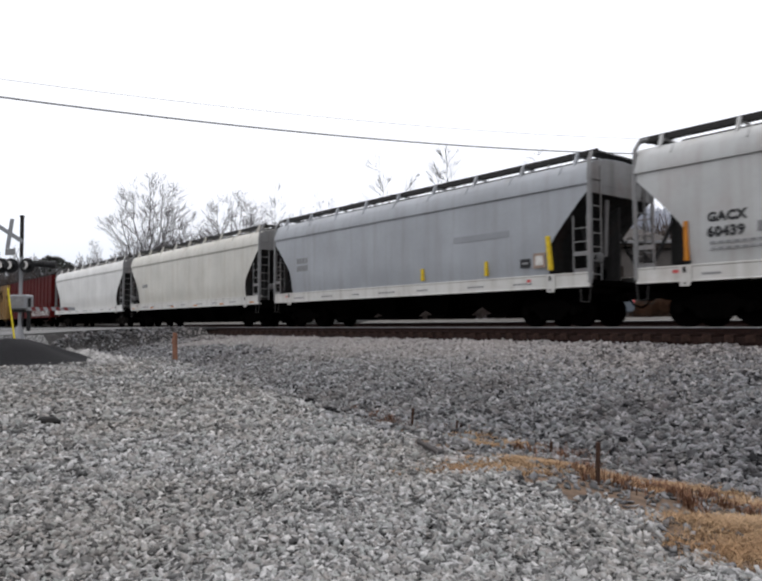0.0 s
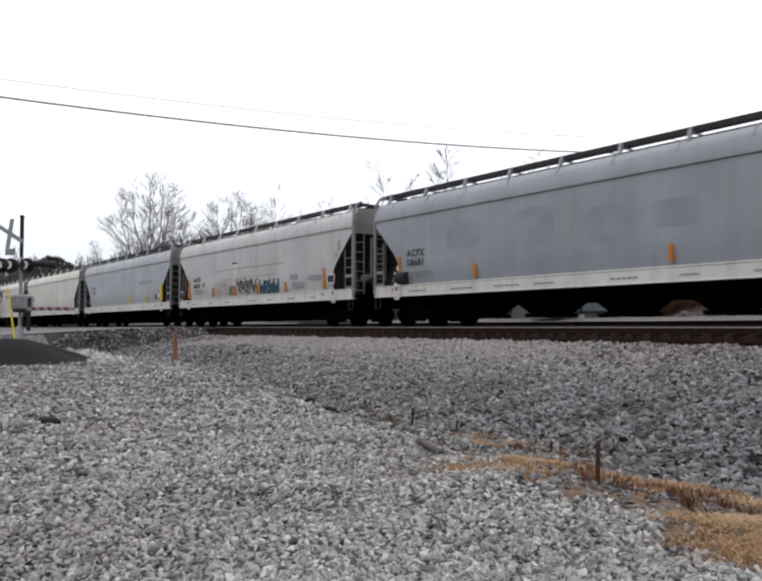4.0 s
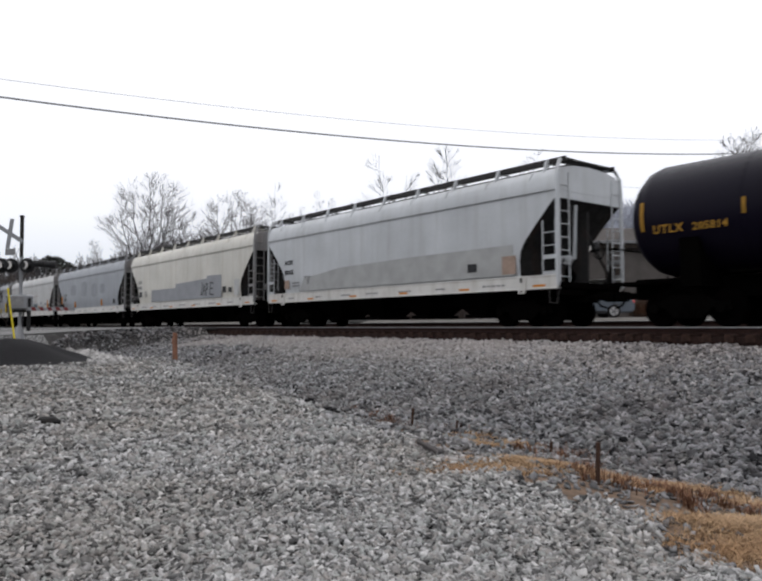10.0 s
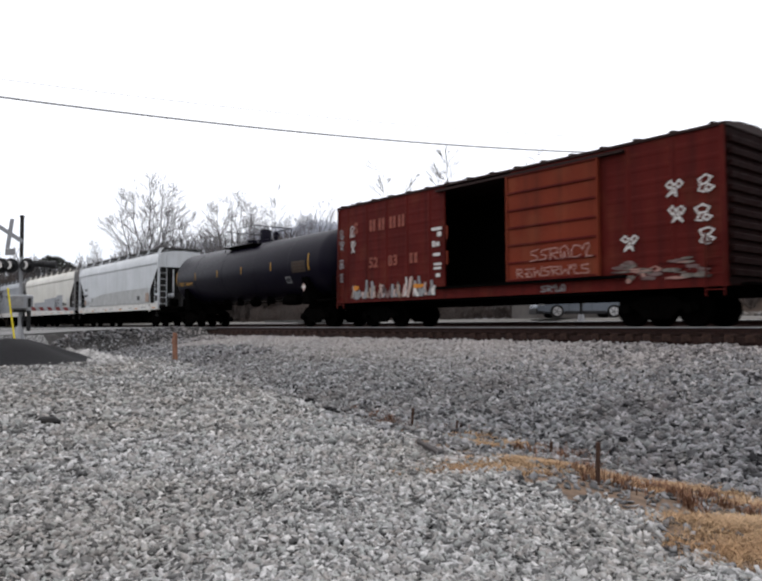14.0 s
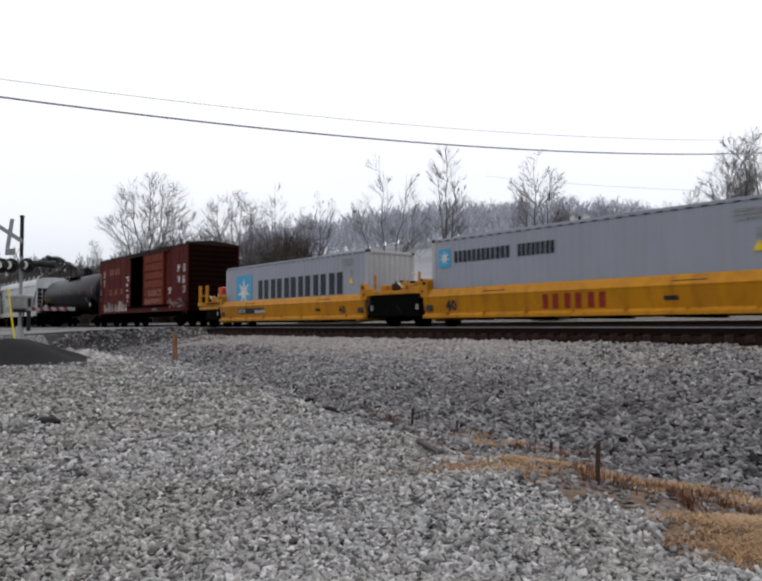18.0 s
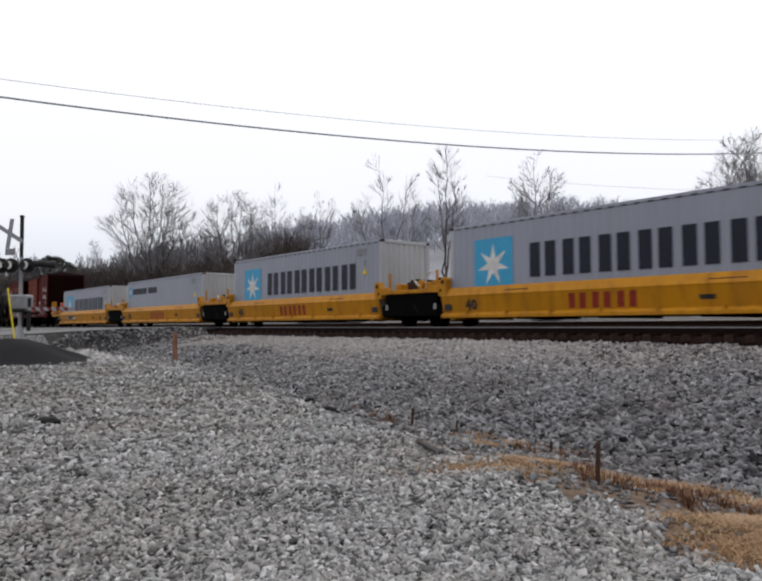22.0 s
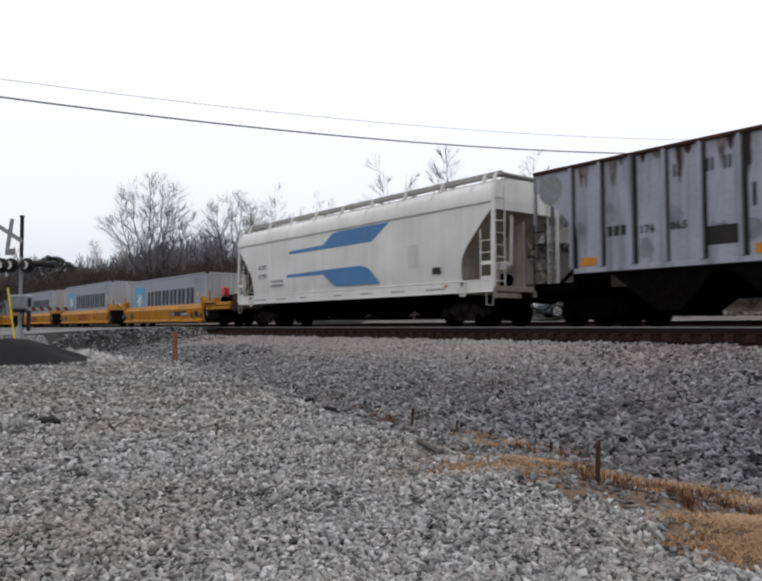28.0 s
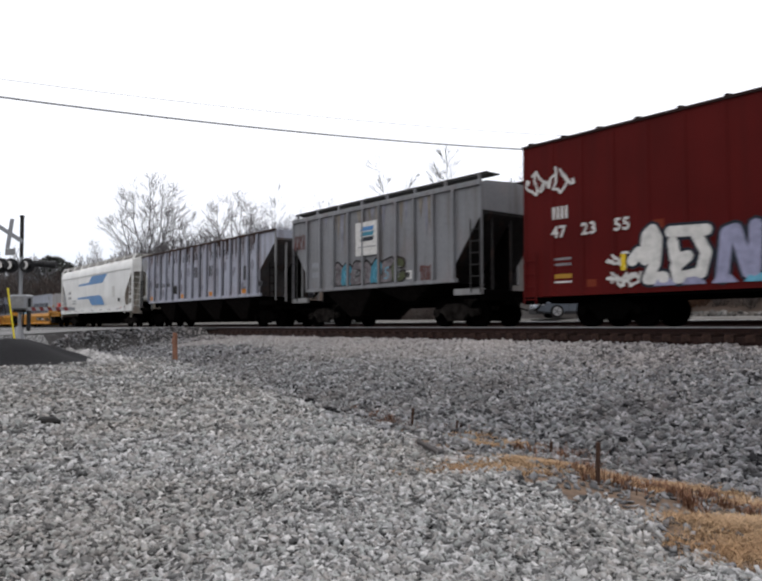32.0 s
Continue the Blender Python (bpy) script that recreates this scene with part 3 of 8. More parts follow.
def smooth_hopper(x0, x1, label, paint_m, slope_m=None, walk_m=None, post_m=None, markers=(), end_m=None, mark_m=None):
    """Rounded-side covered grain hopper with teardrop ends, side sills and roof walkways."""
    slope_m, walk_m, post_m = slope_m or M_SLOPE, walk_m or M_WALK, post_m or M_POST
    car = thing("covered_hopper_car", label, "rail car", "cars of the freight train")
    a = (x1 - x0) / 2
    g = Geo()
    for s in (-1, 1):
        xs = 13
        g.grid([[(-(a - i) + (2 * (a - i)) * k / (xs - 1), s * w, z) for k in range(xs)] for z, w, i in HOPPER_SIDE])
    part("side_shell", g, paint_m, car, smooth=True)
    g = Geo()
    prof = [(-w, z) for z, w in HOPPER_TOP] + [(w, z) for z, w in HOPPER_TOP[-2::-1]]
    g.prism(prof, "x", -a, a)
    roof = part("roof", g, paint_m, car, smooth=True)
    for s in (-1, 1):
        part("end_panel", Geo().prism([(y * 0.985, 3.97 + (z - 3.97) * 0.98) for y, z in prof], "x", min(s * (a + 0.003), s * (a + 0.007)), max(s * (a + 0.003), s * (a + 0.007))), end_m or M_POST, car)
    for k in range(9):
        x = -a + 1.0 + k * (2 * a - 2.0) / 8
        part("roof_seam", Geo().tube([(x, -1.59, 4.36), (x, -1.48, 4.545), (x, -1.36, 4.64), (x, 1.36, 4.64), (x, 1.48, 4.545), (x, 1.59, 4.36)], 0.022, 5), paint_m, roof)
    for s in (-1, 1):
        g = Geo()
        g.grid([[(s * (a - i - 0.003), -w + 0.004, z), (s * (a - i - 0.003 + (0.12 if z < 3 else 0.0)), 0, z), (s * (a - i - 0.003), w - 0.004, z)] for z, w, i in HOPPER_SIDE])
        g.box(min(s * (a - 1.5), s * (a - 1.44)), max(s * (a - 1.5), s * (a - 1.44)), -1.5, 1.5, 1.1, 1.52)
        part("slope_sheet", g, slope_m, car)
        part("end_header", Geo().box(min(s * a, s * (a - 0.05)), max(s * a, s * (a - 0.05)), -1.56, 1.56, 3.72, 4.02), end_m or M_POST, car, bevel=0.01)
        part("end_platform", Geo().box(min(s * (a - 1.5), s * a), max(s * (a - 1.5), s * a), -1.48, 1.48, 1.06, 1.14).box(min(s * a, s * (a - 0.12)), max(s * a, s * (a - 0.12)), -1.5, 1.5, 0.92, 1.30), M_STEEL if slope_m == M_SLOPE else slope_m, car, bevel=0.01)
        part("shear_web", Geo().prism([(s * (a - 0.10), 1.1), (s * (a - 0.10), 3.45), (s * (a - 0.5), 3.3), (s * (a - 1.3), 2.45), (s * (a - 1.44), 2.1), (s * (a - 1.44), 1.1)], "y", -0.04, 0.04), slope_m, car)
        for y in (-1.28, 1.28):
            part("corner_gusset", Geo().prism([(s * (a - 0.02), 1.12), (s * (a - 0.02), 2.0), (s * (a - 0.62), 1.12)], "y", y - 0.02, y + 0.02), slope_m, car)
        for t in (-1, 1):
            pts = [(s * a, t * 1.60, 1.2), (s * a, t * 1.60, 4.15), (s * a, t * 1.55, 4.6), (s * (a - 0.05), t * 1.38, 4.86), (s * (a - 0.25), t * 1.05, 4.93)]
            part("corner_post", Geo().tube(pts, 0.058, 6), post_m, car, smooth=True)
            part("stirrup_step", Geo().tube([(s * (a - 0.32), t * 1.58, 1.15), (s * (a - 0.30), t * 1.60, 0.70), (s * (a - 0.04), t * 1.60, 0.68), (s * (a + 0.02), t * 1.58, 1.15)], 0.02, 5), M_SLOPEL if slope_m != M_SLOPE else M_WALK, car)
            for z in (1.98, 1.50):
                part("step_panel", Geo().box(min(s * (a - 0.08), s * (a - 0.52)), max(s * (a - 0.08), s * (a - 0.52)), t * 1.60 - 0.012, t * 1.60 + 0.012, z, z + 0.11), post_m, car)
            ladder(car, s * (a - 0.05), s * (a - 0.52), t * 1.615, t * 1.615, 1.45, 3.1, post_m)
            ladder(car, s * (a + 0.02), s * (a + 0.02), t * 1.52, t * 1.08, 1.3, 4.5, post_m)
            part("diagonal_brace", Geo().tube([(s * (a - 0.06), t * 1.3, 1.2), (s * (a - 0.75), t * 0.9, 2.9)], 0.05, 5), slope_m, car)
        truck(car, s * (a - 1.75), paint_m == M_WHITE)
        coupler(car, s * a, s)
    part("brake_reservoir", Geo().lathe([(-0.55, 0.05), (-0.48, 0.22), (0.48, 0.22), (0.55, 0.05)], "y", (a - 0.75, 0, 1.55), 14), M_STEEL, car, smooth=True)
    part("brake_cylinder", Geo().lathe([(-0.2, 0.14), (0.2, 0.14), (0.25, 0.04)], "x", (a - 0.55, -0.55, 2.0), 12).tube([(a - 0.2, -0.55, 2.0), (a - 0.1, -0.6, 3.6)], 0.05, 6), post_m, car)
    part("brake_wheel", Geo().tube([(a + 0.06, 0.3 + 0.27 * math.cos(k * 0.5236), 2.3 + 0.27 * math.sin(k * 0.5236)) for k in range(13)], 0.02, 5).tube([(a - 0.2, 0.3, 2.3), (a + 0.07, 0.3, 2.3)], 0.025, 5), M_STEEL, car)
    for s in (-1, 1):
        g = Geo().prism([(s * y, z) for y, z in ((1.42, 1.51), (1.63, 1.51), (1.63, 1.47), (1.615, 1.46), (1.615, 1.14), (1.625, 1.13), (1.625, 1.10), (1.42, 1.10), (1.42, 1.14), (1.56, 1.15), (1.56, 1.46), (1.42, 1.47))], "x", -a, a)
        sill = part("side_sill", g, M_SILLW if paint_m != M_WHITE else M_WHITE, car, bevel=0.008)
        for x in (-a + 1.32, a - 1.32):
            pad = part("jacking_pad", Geo().prism([(x - 0.14, 1.12), (x - 0.12, 0.99), (x + 0.12, 0.99), (x + 0.17, 1.12), (x + 0.17, 1.48), (x - 0.14, 1.48)], "y", s * 1.635 - 0.012, s * 1.635 + 0.012), M_SILLW, sill)
            # The openings are dark pieces laid on the pad, their shade in the colour.
            part("towing_eye", Geo().prism([(x - 0.035, 1.32), (x + 0.035, 1.32), (x + 0.035, 1.46), (x - 0.035, 1.46)], "y", s * 1.655 - 0.006, s * 1.655 + 0.006), M_INSIDE, pad)
            part("pad_hole", Geo().lathe([(-0.006, 0.03), (0.006, 0.03)], "y", (x, s * 1.655, 1.06), 8), M_INSIDE, pad)
    for s in (-1, 1):
        g = Geo()
        for k in range(3):
            y = s * (0.86 + 0.15 * k)
            g.box(-a - 0.05, a + 0.05, y - 0.055, y + 0.055, 4.88, 4.93)
        g.box(-a - 0.05, a + 0.05, s * 1.2 - 0.02, s * 1.2 + 0.02, 4.83, 4.98)
        walkway = part("roof_walkway", g, walk_m, car)
        for k in range(9):
            x = -a + 0.6 + k * (2 * a - 1.2) / 8
            part("walkway_bracket", Geo().prism([(s * 1.36, 4.6), (s * 1.5, 4.48), (s * 1.28, 4.97), (s * 1.22, 4.97), (s * 1.22, 4.86), (s * 0.75, 4.86), (s * 0.75, 4.82), (s * 1.2, 4.82)], "x", x - 0.035, x + 0.035), paint_m, walkway)
    g = Geo().box(-a + 0.6, a - 0.6, -0.33, 0.33, 4.74, 4.96)
    part("trough_hatch", g, walk_m, car, bevel=0.03)
    for s in (-1, 1):
        part("crossover_platform", Geo().box(min(s * a, s * (a - 0.45)), max(s * a, s * (a - 0.45)), -1.0, 1.0, 4.89, 4.94), walk_m, car)
    n = 4
    for k in range(n):
        c, h = (k - (n - 1) / 2) * (2 * a - 5.4) / n, (2 * a - 5.4) / n / 2
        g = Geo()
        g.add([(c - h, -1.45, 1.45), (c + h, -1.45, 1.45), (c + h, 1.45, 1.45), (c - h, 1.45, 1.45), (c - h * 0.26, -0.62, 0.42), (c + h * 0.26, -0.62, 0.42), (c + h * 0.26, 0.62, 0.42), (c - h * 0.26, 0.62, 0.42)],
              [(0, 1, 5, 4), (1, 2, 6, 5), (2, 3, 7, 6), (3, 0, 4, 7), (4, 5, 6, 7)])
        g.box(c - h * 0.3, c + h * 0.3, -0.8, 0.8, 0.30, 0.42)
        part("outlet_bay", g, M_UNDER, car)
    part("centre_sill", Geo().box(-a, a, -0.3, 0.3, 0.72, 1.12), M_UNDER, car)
    for x, h in markers:
        part("marker_post", Geo().box(x - 0.05, x + 0.05, -1.66, -1.55, 1.60, 1.60 + h), mark_m or M_ORANGE, car, bevel=0.01)
    return place(car, (x0 + x1) / 2)


def sill_marks(car, a, seed, warm=False):
    rnd = random.Random(seed)
    for k in range(7):
        x = -a + 1.9 + k * (2 * a - 3.8) / 6.5 + rnd.uniform(-0.3, 0.3)
        bars(car, x, -1.619, 1.24, rnd.uniform(0.4, 1.1), 0.06, 5, M_FADE)
    if warm:
        for k in range(6):
            x = -a + 0.3 + k * (2 * a - 1.2) / 5
            plate(car, "reflective_strip", x, x + 0.45, -1.619, 1.17, 1.24, M_ORANGE)
    else:
        for x in (-a + 1.0, a - 2.2):
            plate(car, "reflective_strip", x, x + 0.16, -1.619, 1.32, 1.4, M_REDS)


def hoppers():
    Y = -1.606
    c = smooth_hopper(-185.3, -168.1, "white weathered covered hopper car on the rails", M_WHITE)
    sill_marks(c, 8.6, 1)
    c = smooth_hopper(-166.5, -149.1, "cream covered hopper car with a yellow-edged sill", M_CREAM2)
    sill_marks(c, 8.7, 2, True)
    bars(c, -6.6, Y, 2.5, 0.9, 0.22, 4, M_FADE)
    c = smooth_hopper(-147.6, -130.6, "pale grey covered hopper car with yellow marker posts", M_GREY, markers=((1.66, 0.42), (4.67, 0.46)), mark_m=M_MARKY)
    sill_marks(c, 8.5, 3)
    bars(c, -6.6, Y, 2.75, 0.9, 0.24, 4, M_FADE)
    bars(c, -6.6, Y, 2.42, 0.9, 0.24, 5, M_FADE)
    plate(c, "overpaint_patch", 3.2, 5.6, Y, 2.75, 2.95, M_PATCH)
    part("reflector_post", Geo().prism([(7.02, 2.62), (7.16, 2.62), (7.26, 1.62), (7.12, 1.62)], "y", -1.67, -1.56), M_MARKY, c, bevel=0.02)
    plate(c, "orange_placard", 6.55, 6.98, Y, 1.72, 2.16, M_RUSTY)
    plate(c, "white_placard", 6.63, 6.90, Y - 0.006, 1.80, 2.08, M_INKW)
    plate(c, "data_panel", 6.05, 6.42, Y, 1.76, 2.02, M_INK)
    plate(c, "data_line", 6.11, 6.36, Y - 0.006, 1.86, 1.92, M_FADE)
    # cream car with car number, rust scratches and scrawls
    c = smooth_hopper(-129.2, -112.3, "cream covered hopper car with rust streaks and spray scrawls", M_CREAM, markers=((-7.08, 0.97), (-4.06, 0.47), (-1.54, 0.47), (0.72, 0.5), (3.33, 0.42), (6.43, 0.85)))
    sill_marks(c, 8.45, 4)
    write(c, "GACX", -6.55, Y, 2.5, 0.30, M_INK, 0.018)
    write(c, "60439", -6.56, Y, 2.14, 0.32, M_INK, 0.018)
    bars(c, -6.5, Y, 1.96, 1.3, 0.06, 7, M_FADE)
    bars(c, -6.5, Y, 1.82, 1.3, 0.06, 7, M_FADE)
    plate(c, "faint_stencil", -5.4, -5.1, Y, 2.15, 2.4, M_FADE)
    part("scrape_mark", Geo().prism([(-4.2, 2.90), (-4.2, 2.915), (-0.6, 2.945), (3.2, 2.925), (3.2, 2.895), (-0.6, 2.915)], "y", Y - 0.003, Y + 0.003), M_RUSTY, c)
    part("scrape_mark", Geo().prism([(-3.0, 2.41), (-3.0, 2.425), (0.2, 2.46), (2.4, 2.44), (2.4, 2.41), (0.2, 2.435)], "y", Y - 0.003, Y + 0.003), M_RUSTY, c)
    plate(c, "rust_patch", -1.93, -1.37, Y, 3.18, 3.25, M_NWRUST)
    part("rust_run", Geo().prism([(-1.8, 3.18), (-1.75, 2.2), (-1.55, 1.8), (-1.45, 2.4), (-1.42, 3.18)], "y", Y - 0.002, Y + 0.002), M_CREAM2, c)
    spray(c, -3.9, Y, 1.65, 1.6, 0.75, M_PINK, None, 31, 6, "washed-out pink scrawl", 0.045)
    spray(c, -2.2, Y, 1.6, 0.7, 0.5, M_GREENP, None, 34, 4, "", 0.05)
    scribble(c, -1.37, 0.62, Y, 1.58, 2.46, M_INK, 32, 22, 0.014, "thin black looping spray scrawl")
    spray(c, 0.95, Y, 1.58, 1.75, 0.62, M_NAVY, M_TEAL, 33, 4, "black and teal spray letters", 0.10)
    plate(c, "data_panel", 6.64, 7.17, Y, 1.78, 2.18, M_INKW)
    plate(c, "data_panel", 6.7, 7.11, Y - 0.008, 1.84, 2.12, M_INK)
    plate(c, "overpaint_patch", 3.72, 4.36, Y, 2.1, 2.34, M_PATCH)
    plate(c, "overpaint_patch", 3.88, 4.8, Y, 1.76, 1.98, M_PATCH)
    plate(c, "overpaint_patch", 5.2, 6.3, Y, 2.0, 2.2, M_PATCH)
    plate(c, "rust_patch", 7.24, 7.34, Y, 2.8, 3.05, M_RUSTY)
    plate(c, "rust_patch", 7.42, 7.54, Y, 3.1, 3.5, M_RUSTY)
    # grey car with blotches
    c = smooth_hopper(-110.9, -94.1, "grey covered hopper car with scrubbed patches", M_GREY2, markers=((-6.95, 0.96), (-3.2, 0.45), (3.5, 0.45)))
    sill_marks(c, 8.4, 5)
    write(c, "ACFX", -6.55, Y, 2.5, 0.34, M_INK)
    write(c, "58681", -6.55, Y, 2.17, 0.34, M_INK)
    bars(c, -6.4, Y, 1.9, 1.2, 0.05, 7, M_FADE)
    bars(c, -6.4, Y, 1.76, 1.2, 0.05, 7, M_FADE)
    for xa, xb, za, zb in ((-4.5, -3.0, 2.55, 3.4), (-1.6, -0.1, 2.4, 3.55), (1.0, 2.4, 2.3, 3.3), (3.0, 4.2, 2.5, 3.2)):
        cx, cz, rx, rz = (xa + xb) / 2, (za + zb) / 2, (xb - xa) / 2, (zb - za) / 2
        pts = [(cx + rx * math.copysign(abs(math.cos(k * 0.3927)) ** 0.5, math.cos(k * 0.3927)), cz + rz * math.copysign(abs(math.sin(k * 0.3927)) ** 0.6, math.sin(k * 0.3927))) for k in range(16)]
        part("scrubbed_blotch", Geo().prism(pts, "y", Y - 0.002, Y + 0.002), M_BLOTCH, c)
    plate(c, "data_panel", 6.0, 6.4, Y, 1.7, 2.0, M_INK)
    part("pipe_end", Geo().lathe([(0, 0.22), (0.5, 0.22)], "x", (-7.0, -1.62, 1.75), 12), M_SLOPE, c)
    # aged cream car with grey overpaint
    c = smooth_hopper(-92.8, -75.9, "aged cream covered hopper car with grey overpaint and a black tag", M_CREAM2)
    sill_marks(c, 8.45, 6, True)
    write(c, "ACFX", -7.2, Y, 2.78, 0.27, M_FADE)
    bars(c, -7.2, Y, 2.42, 0.8, 0.2, 5, M_FADE)
    part("overpaint_patch", Geo().prism([(-4.8, 1.56), (4.95, 1.56), (4.95, 2.74), (3.18, 2.77), (3.16, 2.62), (-1.02, 2.52), (-1.05, 2.29), (-4.8, 2.30)], "y", Y - 0.002, Y + 0.003), M_PATCH, c, "stepped grey overpaint")
    for x in (-5.95, -5.7):
        part("slash_mark", Geo().prism([(x, 2.3), (x + 0.1, 2.3), (x + 0.17, 1.9), (x + 0.07, 1.9)], "y", Y - 0.003, Y + 0.003), M_FADE, c)
    g = Geo()
    for k, line in enumerate(([(2.62, 2.42), (2.62, 1.79), (2.46, 1.76), (2.47, 1.95)], [(2.72, 1.75), (2.86, 2.32), (3.04, 1.72)], [(2.78, 1.98), (2.98, 1.98)],
                              [(3.14, 1.72), (3.12, 2.36), (3.30, 2.30), (3.30, 2.06), (3.12, 2.00)], [(4.00, 2.33), (3.62, 2.38), (3.58, 1.76), (4.02, 1.72)], [(3.60, 2.06), (3.92, 2.07)])):
        strokes(g, [line], 0.036, Y - 0.006 - 0.0006 * k, Y - 0.003)
    part("spray_tag", g, M_INK, c, "black hand-sprayed tag")
    plate(c, "data_panel", 5.08, 5.47, Y, 1.8, 2.1, M_INK)
    plate(c, "data_panel", 5.75, 6.08, Y, 1.79, 2.03, M_INK)
    plate(c, "rust_patch", 6.4, 6.9, Y, 1.6, 2.4, M_CREAM)
    plate(c, "data_panel", -6.92, -6.45, Y, 1.92, 2.26, M_INK)
    # clean pale grey car
    c = smooth_hopper(-74.5, -58.0, "clean pale grey covered hopper car with orange reflective strips", M_GREY3, post_m=M_GREY3, end_m=M_GREY3)
    sill_marks(c, 8.25, 7, True)
    # One grey band holds the grime and the shading of the in-curving lower side.
    part("lower_grime_shade", Geo().prism([(-5.6, 1.56), (6.6, 1.56), (6.6, 2.5), (2.0, 2.48), (-2.5, 2.4), (-5.2, 2.1)], "y", Y - 0.001, Y + 0.003), M_BAND, c, "greyer band along the lower side, grime and painted shading in one")
    write(c, "ACFX", -6.78, Y - 0.004, 2.78, 0.245, M_INK, 0.016)
    write(c, "58165", -6.78, Y - 0.004, 2.34, 0.265, M_INK, 0.016)
    bars(c, -6.15, Y - 0.008, 1.92, 0.6, 0.05, 6, M_FADE)
    bars(c, -6.15, Y - 0.008, 1.78, 0.6, 0.05, 6, M_FADE)
    plate(c, "rust_patch", -6.8, -6.4, Y, 1.7, 2.08, M_RUSTY)
    bars(c, -5.15, Y - 0.008, 2.12, 0.5, 0.08, 4, M_FADE)
    bars(c, -4.95, Y - 0.008, 1.84, 0.2, 0.24, 2, M_FADE)
    plate(c, "data_panel", 4.67, 5.08, Y - 0.006, 1.75, 2.02, M_INK)
    plate(c, "rust_patch", 6.15, 6.7, Y - 0.006, 1.6, 2.16, M_RUSTY)
    # white car with two blue chevron stripes
    c = smooth_hopper(61.3, 78.3, "white covered hopper car with two slanted blue stripes", M_WHITE, M_SLOPEL, M_WALKL, M_WHITE, end_m=M_WHITE)
    sill_marks(c, 8.5, 8)
    write(c, "ACFX", -6.5, Y, 2.70, 0.27, M_FADE, 0.018)
    write(c, "51799", -6.5, Y, 2.27, 0.29, M_FADE, 0.018)
    for z in (2.05, 1.85):
        bars(c, -5.3, Y, z, 1.1, 0.09, 5, M_FADE)
    part("blue_stripe", Geo().prism([(-3.7, 3.24), (-3.7, 3.37), (-1.0, 3.42), (-0.35, 3.81), (0.1, 3.88), (3.35, 3.88), (2.3, 3.26), (-0.45, 3.24)], "y", Y - 0.003, Y + 0.003), M_BLUE, c, "blue slanted stripe")
    part("blue_stripe", Geo().prism([(-3.9, 2.2), (-3.9, 2.33), (-0.1, 2.38), (1.6, 2.38), (2.1, 2.25), (2.78, 1.64), (-0.1, 1.66), (-0.5, 1.85), (-1.0, 2.18)], "y", Y - 0.003, Y + 0.003), M_BLUE, c, "blue slanted stripe")
    bars(c, 4.4, Y, 2.1, 0.6, 0.8, 4, M_SILLW)
    plate(c, "data_panel", 5.7, 6.1, Y, 1.8, 2.03, M_INK)


